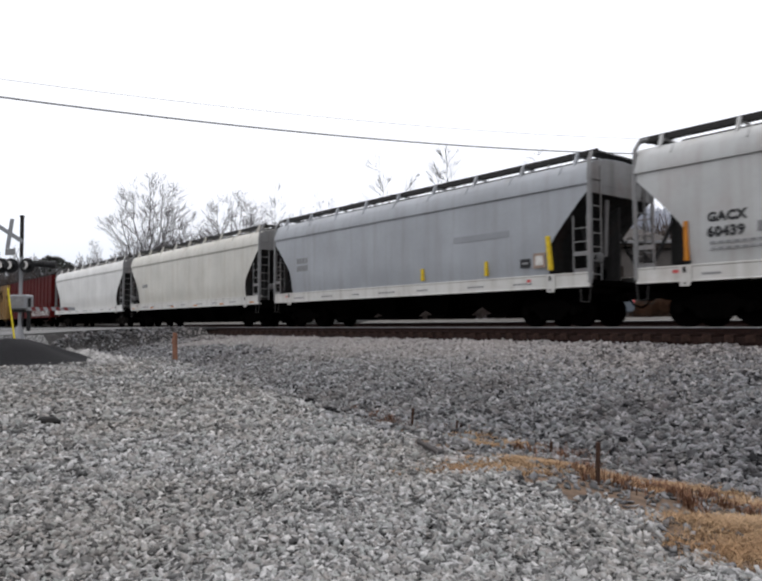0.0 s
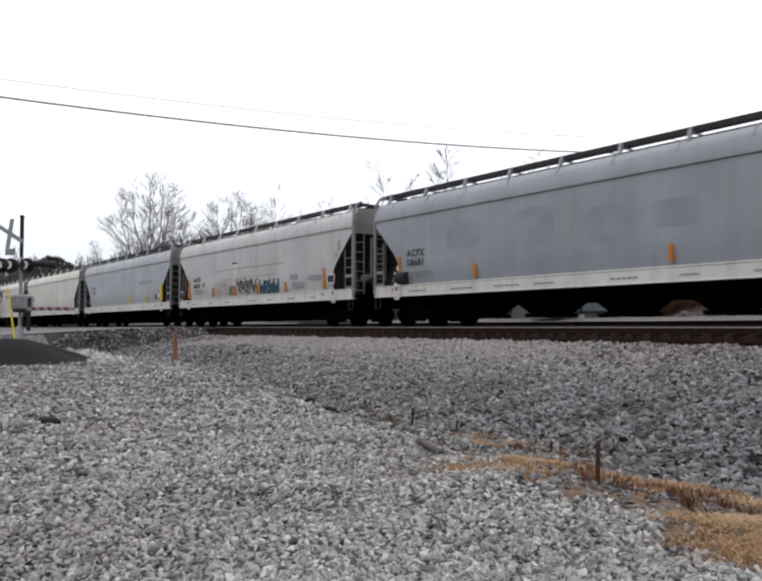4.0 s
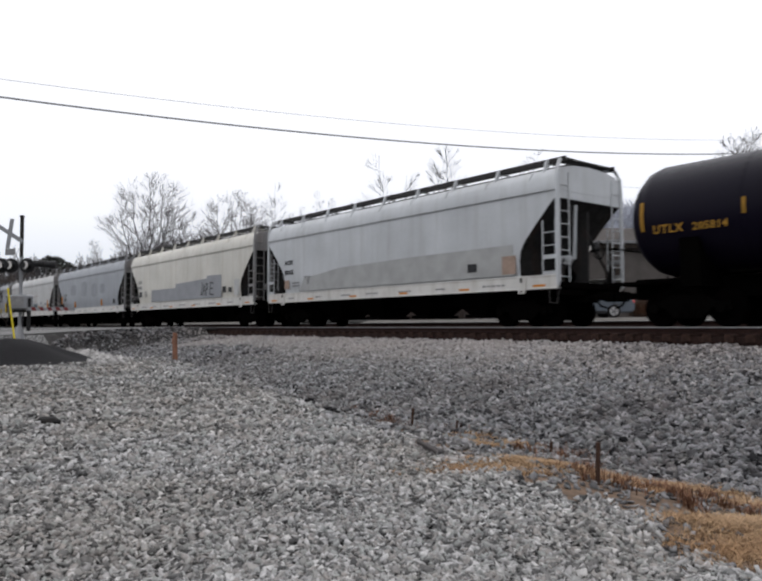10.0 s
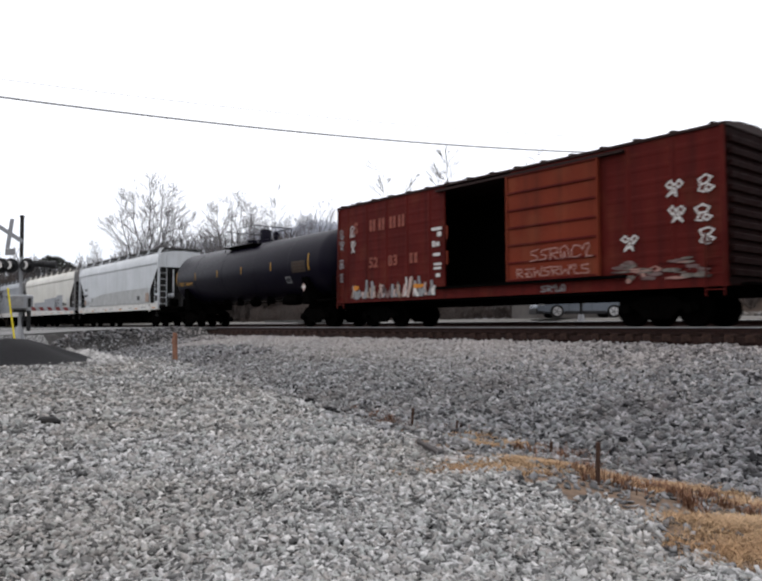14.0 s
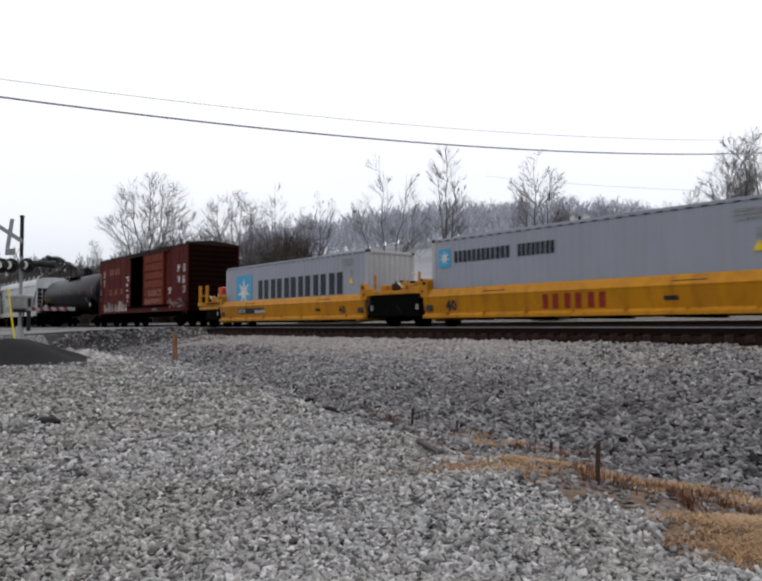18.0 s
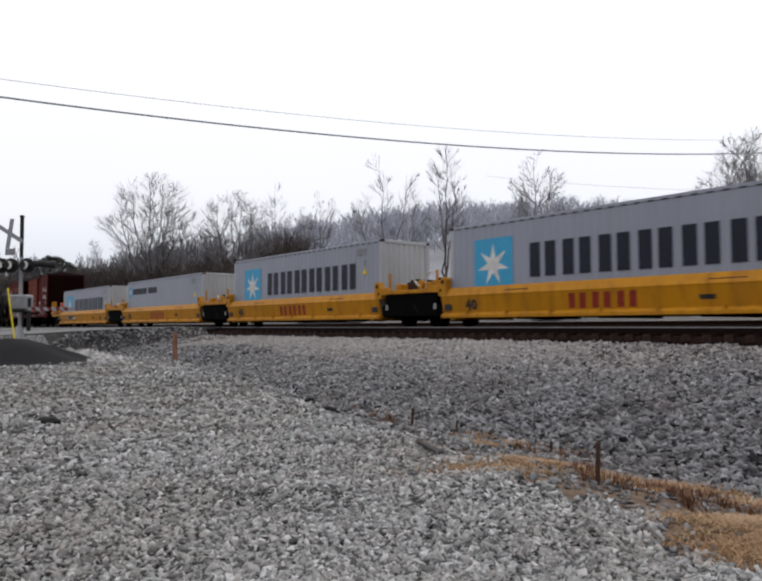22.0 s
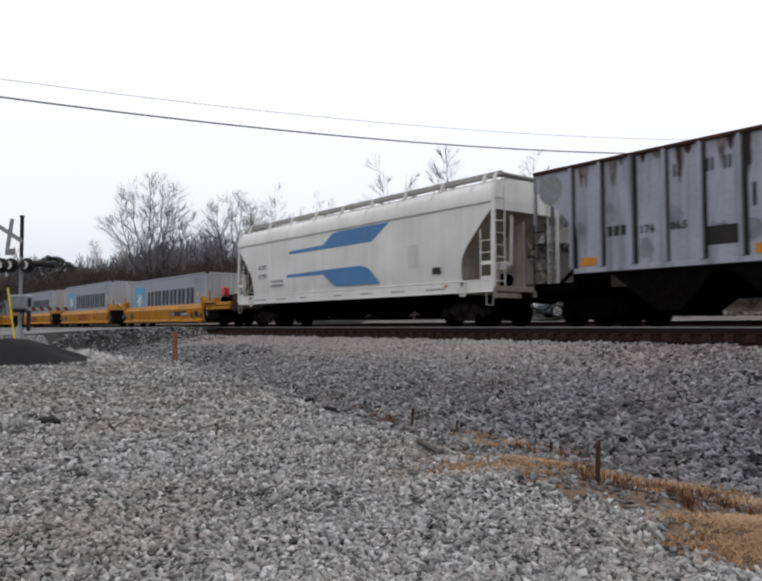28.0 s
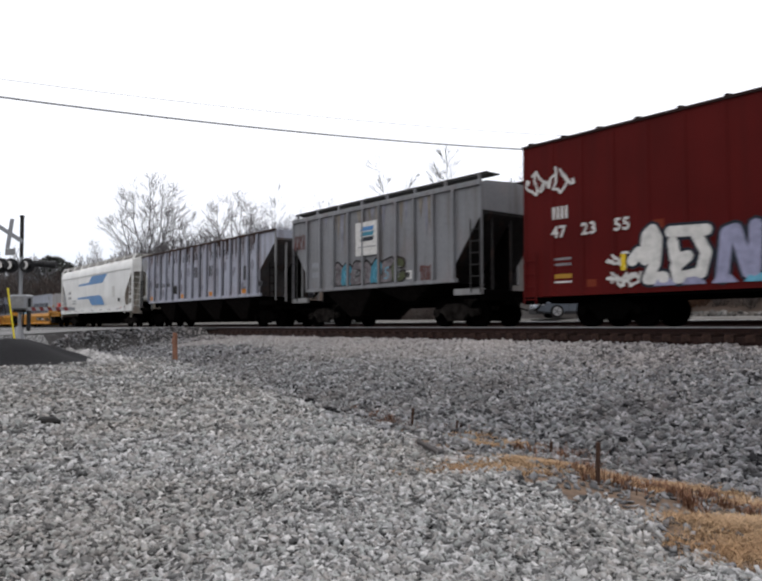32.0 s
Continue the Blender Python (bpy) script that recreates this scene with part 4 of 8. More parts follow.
def ribbed_hopper(x0, x1, label, paint_m, top, posts, thick, walkway, inset, low, zc, zm):
    """Flat-sided hopper with outside posts and cut-away ends."""
    car = thing("ribbed_hopper_car", label, "rail car", "cars of the freight train")
    a, w = (x1 - x0) / 2, 1.52
    for s in (-1, 1):
        outline = [(-a, top), (-a, zm), (-a + inset, zc), (-a + inset, low), (a - inset, low), (a - inset, zc), (a, zm), (a, top)]
        part("side_sheet", Geo().prism(outline, "y", s * w - 0.012, s * w + 0.012), paint_m, car)
        part("top_chord", Geo().box(-a, a, min(s * (w - 0.04), s * (w + 0.09)), max(s * (w - 0.04), s * (w + 0.09)), top - 0.05, top + (0.04 if not walkway else 0.12)), M_NWRUST if not walkway else paint_m, car, bevel=0.012)
        part("bottom_chord", Geo().box(-a + inset - 0.1, a - inset + 0.1, min(s * (w - 0.06), s * (w + 0.08)), max(s * (w - 0.06), s * (w + 0.08)), low - 0.14, low), paint_m, car, bevel=0.01)
        for e0, e1 in ((-a, -a + inset), (a - inset, a)):
            part("end_sill", Geo().box(e0, e1, s * w - 0.06, s * w + 0.06, 1.05, 1.25), M_STEEL if not walkway else M_POST, car)
        for x in posts:
            part("side_post", Geo().box(x - thick, x + thick, min(s * w, s * (w + 0.13)), max(s * w, s * (w + 0.13)), low, top - 0.05), paint_m, car, bevel=0.012)
        for e in (-1, 1):
            ladder(car, e * (a - 0.02), e * (a - 0.45), s * 1.6, s * 1.6, 1.1, 3.0 if not walkway else 3.5, M_STEEL if not walkway else M_WALK)
            part("corner_post", Geo().box(min(e * a, e * (a - 0.07)), max(e * a, e * (a - 0.07)), s * 1.53 - 0.04, s * 1.53 + 0.04, 1.05, top), paint_m if walkway else M_POST, car)
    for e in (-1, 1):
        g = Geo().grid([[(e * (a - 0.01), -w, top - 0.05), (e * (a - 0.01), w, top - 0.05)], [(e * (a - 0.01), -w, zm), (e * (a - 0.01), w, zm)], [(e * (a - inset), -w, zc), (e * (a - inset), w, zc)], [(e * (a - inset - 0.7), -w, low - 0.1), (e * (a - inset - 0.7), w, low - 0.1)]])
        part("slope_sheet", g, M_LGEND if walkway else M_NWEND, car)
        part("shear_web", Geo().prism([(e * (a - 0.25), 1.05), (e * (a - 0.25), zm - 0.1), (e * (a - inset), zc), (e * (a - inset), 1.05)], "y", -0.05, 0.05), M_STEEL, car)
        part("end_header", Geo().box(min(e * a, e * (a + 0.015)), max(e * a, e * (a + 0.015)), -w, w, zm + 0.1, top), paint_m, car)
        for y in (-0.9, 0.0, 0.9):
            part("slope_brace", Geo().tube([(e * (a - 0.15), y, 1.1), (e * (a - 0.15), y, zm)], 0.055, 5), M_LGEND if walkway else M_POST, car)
        part("end_platform", Geo().box(min(e * (a - inset), e * a), max(e * (a - inset), e * a), -1.45, 1.45, 0.98, 1.06).box(min(e * a, e * (a - 0.15)), max(e * a, e * (a - 0.15)), -1.5, 1.5, 0.85, 1.2), M_STEEL, car, bevel=0.01)
        truck(car, e * (a - 1.7), walkway)
        coupler(car, e * a, e)
        part("brake_rod", Geo().tube([(e * (a - 0.2), -0.6, 1.3), (e * (a - 0.9), -0.5, 1.9)], 0.06, 6), M_STEEL, car)
    n = 4 if not walkway else 2
    span = 2 * a - 4.8
    for k in range(n):
        c, h, z = (k - (n - 1) / 2) * span / n, span / n / 2, 0.95 if walkway and k else 0.42
        g = Geo().add([(c - h, -1.5, low - 0.1), (c + h, -1.5, low - 0.1), (c + h, 1.5, low - 0.1), (c - h, 1.5, low - 0.1), (c - h * 0.2, -1.1, z), (c + h * 0.2, -1.1, z), (c + h * 0.2, 1.1, z), (c - h * 0.2, 1.1, z)],
                      [(0, 1, 5, 4), (1, 2, 6, 5), (2, 3, 7, 6), (3, 0, 4, 7), (4, 5, 6, 7)])
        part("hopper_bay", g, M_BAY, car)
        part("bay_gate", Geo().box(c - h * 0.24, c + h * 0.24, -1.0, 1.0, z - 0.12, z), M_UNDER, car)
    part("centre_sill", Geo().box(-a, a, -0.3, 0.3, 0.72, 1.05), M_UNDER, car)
    if walkway:
        prof = [(-w - 0.02, top), (-1.3, top + 0.12), (0, top + 0.2), (1.3, top + 0.12), (w + 0.02, top)]
        part("roof", Geo().prism(prof, "x", -a, a), paint_m, car)
        for s in (-1, 1):
            ww = part("roof_walkway", Geo().box(-a - 0.1, a + 0.1, min(s * 0.75, s * 1.35), max(s * 0.75, s * 1.35), top + 0.34, top + 0.38).box(-a - 0.1, a + 0.1, s * 1.35 - 0.02, s * 1.35 + 0.02, top + 0.31, top + 0.40), M_WALK, car)
            for k in range(8):
                x = -a + 0.2 + k * (2 * a - 0.4) / 7
                part("walkway_bracket", Geo().box(x - 0.04, x + 0.04, s * 1.4 - 0.05, s * 1.4 + 0.05, top, top + 0.35), paint_m, ww)
    else:
        part("load", Geo().grid([[(-a + 0.1 + i * (2 * a - 0.2) / 20, -1.45 + j * 0.58, top - 0.55 + 0.12 * math.sin(i * 1.3 + j)) for i in range(21)] for j in range(6)]), M_UNDER, car)
    return place(car, (x0 + x1) / 2)


def ribbed_hoppers():
    c = ribbed_hopper(79.9, 97.0, "faded grey open hopper car with rusty ribs and top chord", M_NW, 4.52, [-7.21 + 0.9367 * k for k in range(16)], 0.036, False, 1.5, 1.62, 2.75, 4.05)
    Y = -1.538
    step = 0.9367
    post = [-7.21 + step * k for k in range(16)]
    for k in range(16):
        # Dark strips on both sides of a post paint in its shade.
        plate(c, "post_shade_line", post[k] + 0.036, post[k] + 0.10 + 0.03 * (k % 3), Y, 1.63, 4.45, M_SLOPE)
        plate(c, "post_shade_line", post[k] - 0.066, post[k] - 0.036, Y, 1.63, 4.45, M_SLOPE)
    rnd = random.Random(3)
    for k in range(15):
        for j in range(3):
            x = post[k] + 0.10 + rnd.uniform(0, 0.55)
            d, wd = rnd.uniform(0.15, 1.0), rnd.uniform(0.08, 0.28)
            part("grime_run", Geo().prism([(x, 4.46), (x + wd, 4.46), (x + wd * 0.8, 4.46 - d * 0.55), (x + wd * 0.5, 4.46 - d), (x + wd * 0.2, 4.46 - d * 0.4)], "y", Y - 0.002 - 0.0006 * (3 * k + j), Y + 0.003), rnd.choice((M_STAINH, M_STAINH, M_NWRUST)), c)
        x, z = post[k] + rnd.uniform(0.15, 0.4), rnd.uniform(1.9, 3.3)
        part("grime_smudge", Geo().prism([(x + 0.25 * math.cos(q * 0.7) * rnd.uniform(0.6, 1.2), z + 0.3 * math.sin(q * 0.7) * rnd.uniform(0.5, 1.2)) for q in range(9)], "y", Y - 0.001, Y + 0.002), M_SMUDGE, c)
    for k, shares in ((3, (0.35,)), (4, (0.25, 0.7)), (5, (0.2, 0.65)), (6, (0.25,)), (7, (0.25, 0.65)), (8, (0.2,)), (9, (0.7,)), (10, (0.2, 0.65)), (11, (0.25, 0.75)), (12, (0.2, 0.72))):
        for s in shares:
            bars(c, post[k] + s * step - 0.10, Y, 3.72, 0.22, 0.32, 2, M_INK, gap=0.45)
    for k, wide in ((5, 0.14), (7, 0.5), (9, 0.6)):
        bars(c, post[k] + 0.25, Y, 2.75, wide, 0.55, 1 if wide < 0.3 else 2, M_INK, gap=0.35)
    write(c, "176", post[2] + 0.2, Y, 2.42, 0.27, M_INK)
    write(c, "865", post[3] + 0.12, Y, 2.42, 0.27, M_INK)
    bars(c, post[1] + 0.2, Y, 2.42, 0.6, 0.27, 3, M_INK)
    for k in (0, 5, 9, 13):
        plate(c, "reflective_strip", post[k] + 0.28, post[k] + 0.76, Y, 1.67, 1.9, M_ORANGE)
    plate(c, "stencil_panel", post[4] + 0.1, post[4] + 0.85, Y, 1.95, 2.4, M_SLOPE)
    plate(c, "stencil_panel", post[13] + 0.42, post[13] + 0.80, Y, 2.33, 3.03, M_INK)
    plate(c, "stencil_panel", post[13] + 0.32, post[13] + 0.80, Y, 1.86, 2.0, M_STAINH)
    part("round_emblem", Geo().lathe([(-0.003, 0.42), (0.003, 0.42)], "y", (-7.95, Y, 3.95), 20), M_FADE, c, "worn dark round emblem")
    plate(c, "data_panel", 6.95, 7.3, Y, 1.95, 2.18, M_INK)
    # covered, with white logo panel and scrawls
    c = ribbed_hopper(98.5, 109.95, "stained pale grey ribbed hopper car with a white emblem panel", M_LGREY, 4.62, [-4.475 + 0.99444 * k for k in range(10)], 0.055, True, 1.25, 1.62, 2.05, 3.67)
    plate(c, "emblem_panel", -0.92, 0.52, -1.63, 2.75, 4.05, M_INKW)
    for k, m in ((0, M_NAVY), (1, M_TEAL), (2, M_BLUE)):
        part("emblem_stripe", Geo().prism([(-0.62, 3.3 + 0.2 * k), (-0.54, 3.46 + 0.2 * k), (0.26, 3.46 + 0.2 * k), (0.18, 3.3 + 0.2 * k)], "y", -1.641, -1.635), m, c)
    bars(c, -0.75, -1.638, 3.05, 1.1, 0.06, 8, M_FADE)
    rnd = random.Random(21)
    for k in range(26):
        x, d, wd = rnd.uniform(-3.4, 3.2), rnd.uniform(0.25, 1.6), rnd.uniform(0.06, 0.3)
        part("stain_run", Geo().prism([(x, 4.56), (x + wd, 4.56), (x + wd * 0.75, 4.56 - d * 0.5), (x + wd * 0.5, 4.56 - d), (x + wd * 0.2, 4.56 - d * 0.6)], "y", -1.5345 - 0.0006 * k, -1.5325), (M_STAINB, M_STAINB, M_SMUDGE)[k % 3], c)
    for k, m in enumerate((M_STAINH, M_TEAL, M_STAINH, M_STAINH, M_TEAL, M_STAINH, M_OLIVE)):
        spray(c, -2.6 + 0.64 * k, -1.54 - 0.004 * k, 1.66, 0.62, 0.80, m, M_SLOPE, 60 + k, 1, "rounded grey and teal spray letters" if k == 1 else "", 0.30, [(2, 2, 3, 2, 2, 6, 3)[k]])
        spray(c, -2.45 + 0.64 * k, -1.57, 1.78, 0.3, 0.5, M_CYAN if k in (1, 4, 5) else M_FADE, None, 260 + k, 1, "", 0.035, [(3, 2, 1, 0, 3, 6, 1)[k]])
    spray(c, -5.6, -1.54, 3.35, 0.85, 0.7, M_MAROON, None, 71, 6, "faded red scrawl", 0.04)
    spray(c, 2.75, -1.54, 1.6, 0.75, 0.6, M_MAROON, None, 72, 5, "faded red scrawl", 0.06)
    bars(c, -4.15, -1.538, 2.5, 0.5, 0.22, 3, M_PATCH)
    bars(c, -4.15, -1.538, 2.1, 0.5, 0.22, 3, M_PATCH)
    plate(c, "data_panel", 2.0, 2.45, -1.538, 1.72, 2.02, M_INKW)
    plate(c, "data_panel", 2.05, 2.2, -1.544, 1.77, 1.97, M_INK)


def boxcar(x0, x1, label, paint_m, top, low, posts, opening=None, ridged_end=True, door_m=None, sunk=True, end_m=None, proud=0.055, truck_in=2.1):
    """Box car with side posts, ridged ends and a roof; opening: (from, to, door end) along the near side."""
    car = thing("boxcar", label, "rail car", "cars of the freight train")
    a, w = (x1 - x0) / 2, 1.56
    if opening:
        oa, ob_, od = opening
        part("side_wall", Geo().box(-a, oa, -w, -w + 0.06, low, top - 0.06), paint_m, car)
        part("side_wall", Geo().box(ob_, a, -w, -w + 0.06, low, top - 0.06), paint_m, car)
        part("side_wall", Geo().box(oa, ob_, -w, -w + 0.06, low, low + 0.22), paint_m, car)
        d = Geo().box(ob_ - 0.05, od, -w - 0.11, -w - 0.05, low + 0.32, top - 0.28)
        door = part("sliding_door", d, door_m or paint_m, car, "faded orange-red sliding door pushed open", bevel=0.01)
        for k in range(7):
            z = low + 0.32 + (top - low - 0.6) * k / 6
            part("door_rib", Geo().box(ob_ - 0.05, od, -w - 0.155, -w - 0.10, z - 0.035, z + 0.035), M_BOX, door, bevel=0.01)
        part("door_edge", Geo().box(ob_ - 0.07, ob_ - 0.01, -w - 0.16, -w - 0.05, low + 0.3, top - 0.26), door_m or paint_m, door)
        part("door_edge", Geo().box(od - 0.03, od + 0.03, -w - 0.16, -w - 0.05, low + 0.3, top - 0.26), door_m or paint_m, door)
        part("door_track", Geo().box(oa - 0.3, od + 0.8, -w - 0.17, -w - 0.01, low + 0.20, low + 0.28), M_STEEL, car)
        part("door_rail", Geo().box(oa - 0.3, od + 0.8, -w - 0.16, -w - 0.01, top - 0.27, top - 0.2), M_ROOFR, car)
        # Floor and wall near black: the shade inside the car is painted in.
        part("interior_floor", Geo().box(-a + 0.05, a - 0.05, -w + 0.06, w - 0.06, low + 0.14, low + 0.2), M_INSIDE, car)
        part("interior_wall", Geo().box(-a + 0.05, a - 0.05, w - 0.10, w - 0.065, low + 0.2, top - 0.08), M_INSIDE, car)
        part("door_bundle", Geo().box(oa + 1.9, ob_ - 0.15, -0.6, -0.1, low + 0.2, low + 0.75), M_STEEL, car)
    else:
        part("side_wall", Geo().box(-a, a, -w, -w + 0.06, low, top - 0.06), paint_m, car)
    part("far_side_wall", Geo().box(-a, a, w - 0.06, w, low, top - 0.06), paint_m, car)
    for k in range(posts):
        x = -a + 0.06 + (2 * a - 0.12) * k / (posts - 1)
        if opening and opening[0] - 0.05 < x < opening[2] + 0.1:
            continue
        for s in (-1, 1):
            part("side_post", Geo().box(x - 0.055, x + 0.055, min(s * w, s * (w + proud)), max(s * w, s * (w + proud)), low, top - 0.1), paint_m, car, bevel=min(0.014, proud * 0.4))
    if opening and sunk:
        for xa, xb, seams in ((-a, opening[0], (-7.22, -5.98, -4.78, -3.6, -2.39)), (opening[2] + 0.12, a, (5.3, 6.55))):
            for x in seams:
                part("side_seam", Geo().prism([(x - 0.07, -w), (x - 0.03, -w - 0.03), (x + 0.03, -w - 0.03), (x + 0.07, -w)], "z", low + 0.05, top - 0.15), paint_m, car)
            for k in range(9):
                z = low + 0.4 + k * 0.37
                part("side_bead", Geo().prism([(-w, z - 0.08), (-w - 0.007, z - 0.03), (-w - 0.007, z + 0.03), (-w, z + 0.08)], "x", xa + 0.1, xb - 0.1), paint_m, car)
    for s in (-1, 1):
        part("side_sill", Geo().box(-a, a, min(s * (w - 0.08), s * (w + 0.02)), max(s * (w - 0.08), s * (w + 0.02)), low - 0.12, low), paint_m, car)
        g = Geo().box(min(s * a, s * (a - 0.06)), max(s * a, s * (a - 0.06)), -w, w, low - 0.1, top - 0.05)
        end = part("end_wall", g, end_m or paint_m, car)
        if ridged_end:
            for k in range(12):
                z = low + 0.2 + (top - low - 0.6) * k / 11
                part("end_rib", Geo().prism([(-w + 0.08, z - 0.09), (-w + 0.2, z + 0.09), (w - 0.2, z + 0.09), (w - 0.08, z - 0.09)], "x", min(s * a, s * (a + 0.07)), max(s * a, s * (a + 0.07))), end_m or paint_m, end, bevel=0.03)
        ladder(car, s * (a - 0.06), s * (a - 0.5), -w - 0.09, -w - 0.09, low - 0.35, low + 1.2, paint_m)
        truck(car, s * (a - truck_in))
        coupler(car, s * a, s)
        part("end_platform", Geo().box(min(s * (a - 0.1), s * (a + 0.25)), max(s * (a - 0.1), s * (a + 0.25)), -0.9, 0.9, 1.0, 1.06), M_STEEL, car)
    prof = [(-w - 0.05, top - 0.10), (-w - 0.05, top - 0.03), (-0.8, top + 0.09), (0, top + 0.13), (0.8, top + 0.09), (w + 0.05, top - 0.03), (w + 0.05, top - 0.10)]
    roof = part("roof", Geo().prism(prof, "x", -a - 0.03, a + 0.03), M_ROOFR, car)
    for k in range(16):
        x = -a + 0.3 + (2 * a - 0.6) * k / 15
        part("roof_rib", Geo().prism([(-w - 0.055, top - 0.05), (-w - 0.055, top + 0.02), (0, top + 0.19), (w + 0.055, top + 0.02), (w + 0.055, top - 0.05)], "x", x - 0.06, x + 0.06), M_ROOFR, roof)
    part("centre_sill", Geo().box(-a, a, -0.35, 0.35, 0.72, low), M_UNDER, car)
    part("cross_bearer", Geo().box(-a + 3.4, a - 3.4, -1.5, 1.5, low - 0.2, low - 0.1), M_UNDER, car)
    return place(car, (x0 + x1) / 2)


def boxcars():
    c = boxcar(-222.5, -205.2, "tan yellow boxcar far down the train", M_TAN, 4.7, 1.0, 14)
    c = boxcar(-203.6, -186.8, "deep red boxcar coupled ahead of the hoppers", M_BOX2, 4.75, 1.0, 14)
    spray(c, 1.5, -1.63, 1.05, 6.5, 0.7, M_INKW, None, 80, 14, "white scrawl along the sill", 0.1)
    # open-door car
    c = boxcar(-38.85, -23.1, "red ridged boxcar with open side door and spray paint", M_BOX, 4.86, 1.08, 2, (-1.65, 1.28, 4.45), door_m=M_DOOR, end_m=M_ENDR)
    Y = -1.622
    rnd = random.Random(7)
    for k in range(60):
        x, z = rnd.uniform(4.95, 7.35), rnd.uniform(1.18, 1.7)
        w_, h_ = rnd.uniform(0.06, 0.3), rnd.uniform(0.015, 0.07)
        part("paint_smear", Geo().prism([(x + w_ * math.cos(q * 0.785) * rnd.uniform(0.7, 1.2), z + h_ * math.sin(q * 0.785) * rnd.uniform(0.6, 1.3)) for q in range(8)], "y", Y + 0.024 - 0.0004 * k, Y + 0.03), (M_SMEAR, M_SMEAR, M_WASH, M_BOX, M_FADER)[k % 5], c)
    write(c, "S", -6.78, Y + 0.03, 3.66, 0.6, M_GHOST, 0.02)
    for x in (-5.75, -5.2, -4.55, -4.05):
        bars(c, x, Y + 0.03, 3.64, 0.42, 0.44, 2, M_GHOST, gap=0.35)
    write(c, "52", -5.8, Y + 0.03, 2.27, 0.52, M_GHOST, 0.02)
    write(c, "83", -4.64, Y + 0.03, 2.27, 0.52, M_GHOST, 0.02)
    bars(c, -3.42, Y + 0.03, 2.27, 0.5, 0.36, 2, M_GHOST, gap=0.35)
    for k, (x, z) in enumerate(((-7.72, 3.5), (-7.72, 3.05), (-7.72, 2.3), (-7.72, 1.75), (-7.0, 3.5), (-6.95, 2.88))):
        spray(c, x, Y, z, 0.32, 0.4 if k < 4 else 0.5, M_FADE if k < 4 else M_INKW, None, 90 + k, 1, "", 0.035, [8 - k % 2])
    for x, z, wd, hg in ((-2.22, 3.3, 0.5, 0.1), (-1.95, 3.08, 0.2, 0.16), (-2.2, 2.74, 0.14, 0.2), (-2.0, 2.76, 0.16, 0.14), (-2.15, 2.42, 0.34, 0.1), (-2.12, 2.1, 0.38, 0.08), (-2.12, 1.96, 0.36, 0.08), (-2.02, 1.7, 0.2, 0.12)):
        plate(c, "paint_dash", x, x + wd, Y, z, z + hg, M_INKW)
    for z0, z1 in ((2.1, 2.55), (2.95, 3.4)):
        plate(c, "worn_edge", -1.50, -1.42, Y - 0.01, z0, z1, M_DOOR)
    for k, (x, z) in enumerate(((6.35, 3.2), (7.15, 3.2), (6.4, 2.55), (7.1, 2.5), (5.1, 1.95), (7.15, 1.95))):
        spray(c, x, Y, z, 0.46, 0.44, M_INKW, None, 110 + k, 1, "", 0.045, [7 + k % 2])
    rnd = random.Random(12)
    for k in range(38):
        x, h = -6.85 + 4.75 * k / 37 + rnd.uniform(-0.08, 0.08), rnd.uniform(0.12, 0.62)
        x2 = x + rnd.uniform(-0.12, 0.2)
        g = Geo()
        strokes(g, [[(x, 1.14), (x2, 1.14 + h * 0.6), (x2 + rnd.uniform(-0.05, 0.05), 1.14 + h)]], rnd.uniform(0.03, 0.09), Y - 0.002 - 0.0004 * k, Y + 0.004)
        part("paint_drip", g, rnd.choice((M_FADE, M_WASH, M_RUSTY, M_FADE, M_PINK, M_INKW)), c)
    for x, z, wd, hg in ((-6.72, 1.42, 0.36, 0.2), (-3.2, 1.36, 0.6, 0.16)):
        part("orange_blob", Geo().prism([(x + wd / 2 + wd / 2 * math.cos(q * 0.7), z + hg / 2 + hg / 2 * math.sin(q * 0.7) * (1 + 0.3 * math.sin(q * 2.3))) for q in range(9)], "y", Y - 0.022, Y - 0.018), M_ORANGE, c)
    spray(c, 2.1, -1.74, 1.9, 2.2, 0.4, M_FADER, None, 150, 6, "", 0.035)
    spray(c, 1.6, -1.74, 1.45, 2.6, 0.3, M_FADER, None, 151, 8, "", 0.035)
    spray(c, 2.4, -1.6, 1.0, 0.9, 0.2, M_FADE, None, 152, 4, "", 0.03)
    # tall deep red car at the end
    c = boxcar(111.7, 129.9, "tall deep red boxcar with white numbers and large spray letters", M_BOX2, 5.44, 1.0, 19, ridged_end=True, proud=0.02, truck_in=2.6)
    Y = -1.562
    bars(c, -8.02, Y - 0.02, 3.08, 0.58, 0.36, 4, M_INKW, gap=0.4)
    for x, s in ((-8.06, "47"), (-7.05, "23"), (-6.02, "55")):
        write(c, s, x, Y - 0.02, 2.56, 0.46, M_INKW, 0.014)
    for z in (1.9, 1.74):
        bars(c, -8.05, Y, z, 0.66, 0.07, 6, M_FADE)
    plate(c, "yellow_stencil", -8.07, -7.4, Y, 1.38, 1.5, M_INKY)
    bars(c, -8.07, Y, 1.25, 0.67, 0.05, 3, M_INKW, gap=0.02)
    plate(c, "stencil_panel", -6.9, -6.6, Y, 1.1, 1.3, M_DOOR)
    plate(c, "stencil_panel", -4.9, -4.6, Y, 2.5, 2.72, M_DOOR)
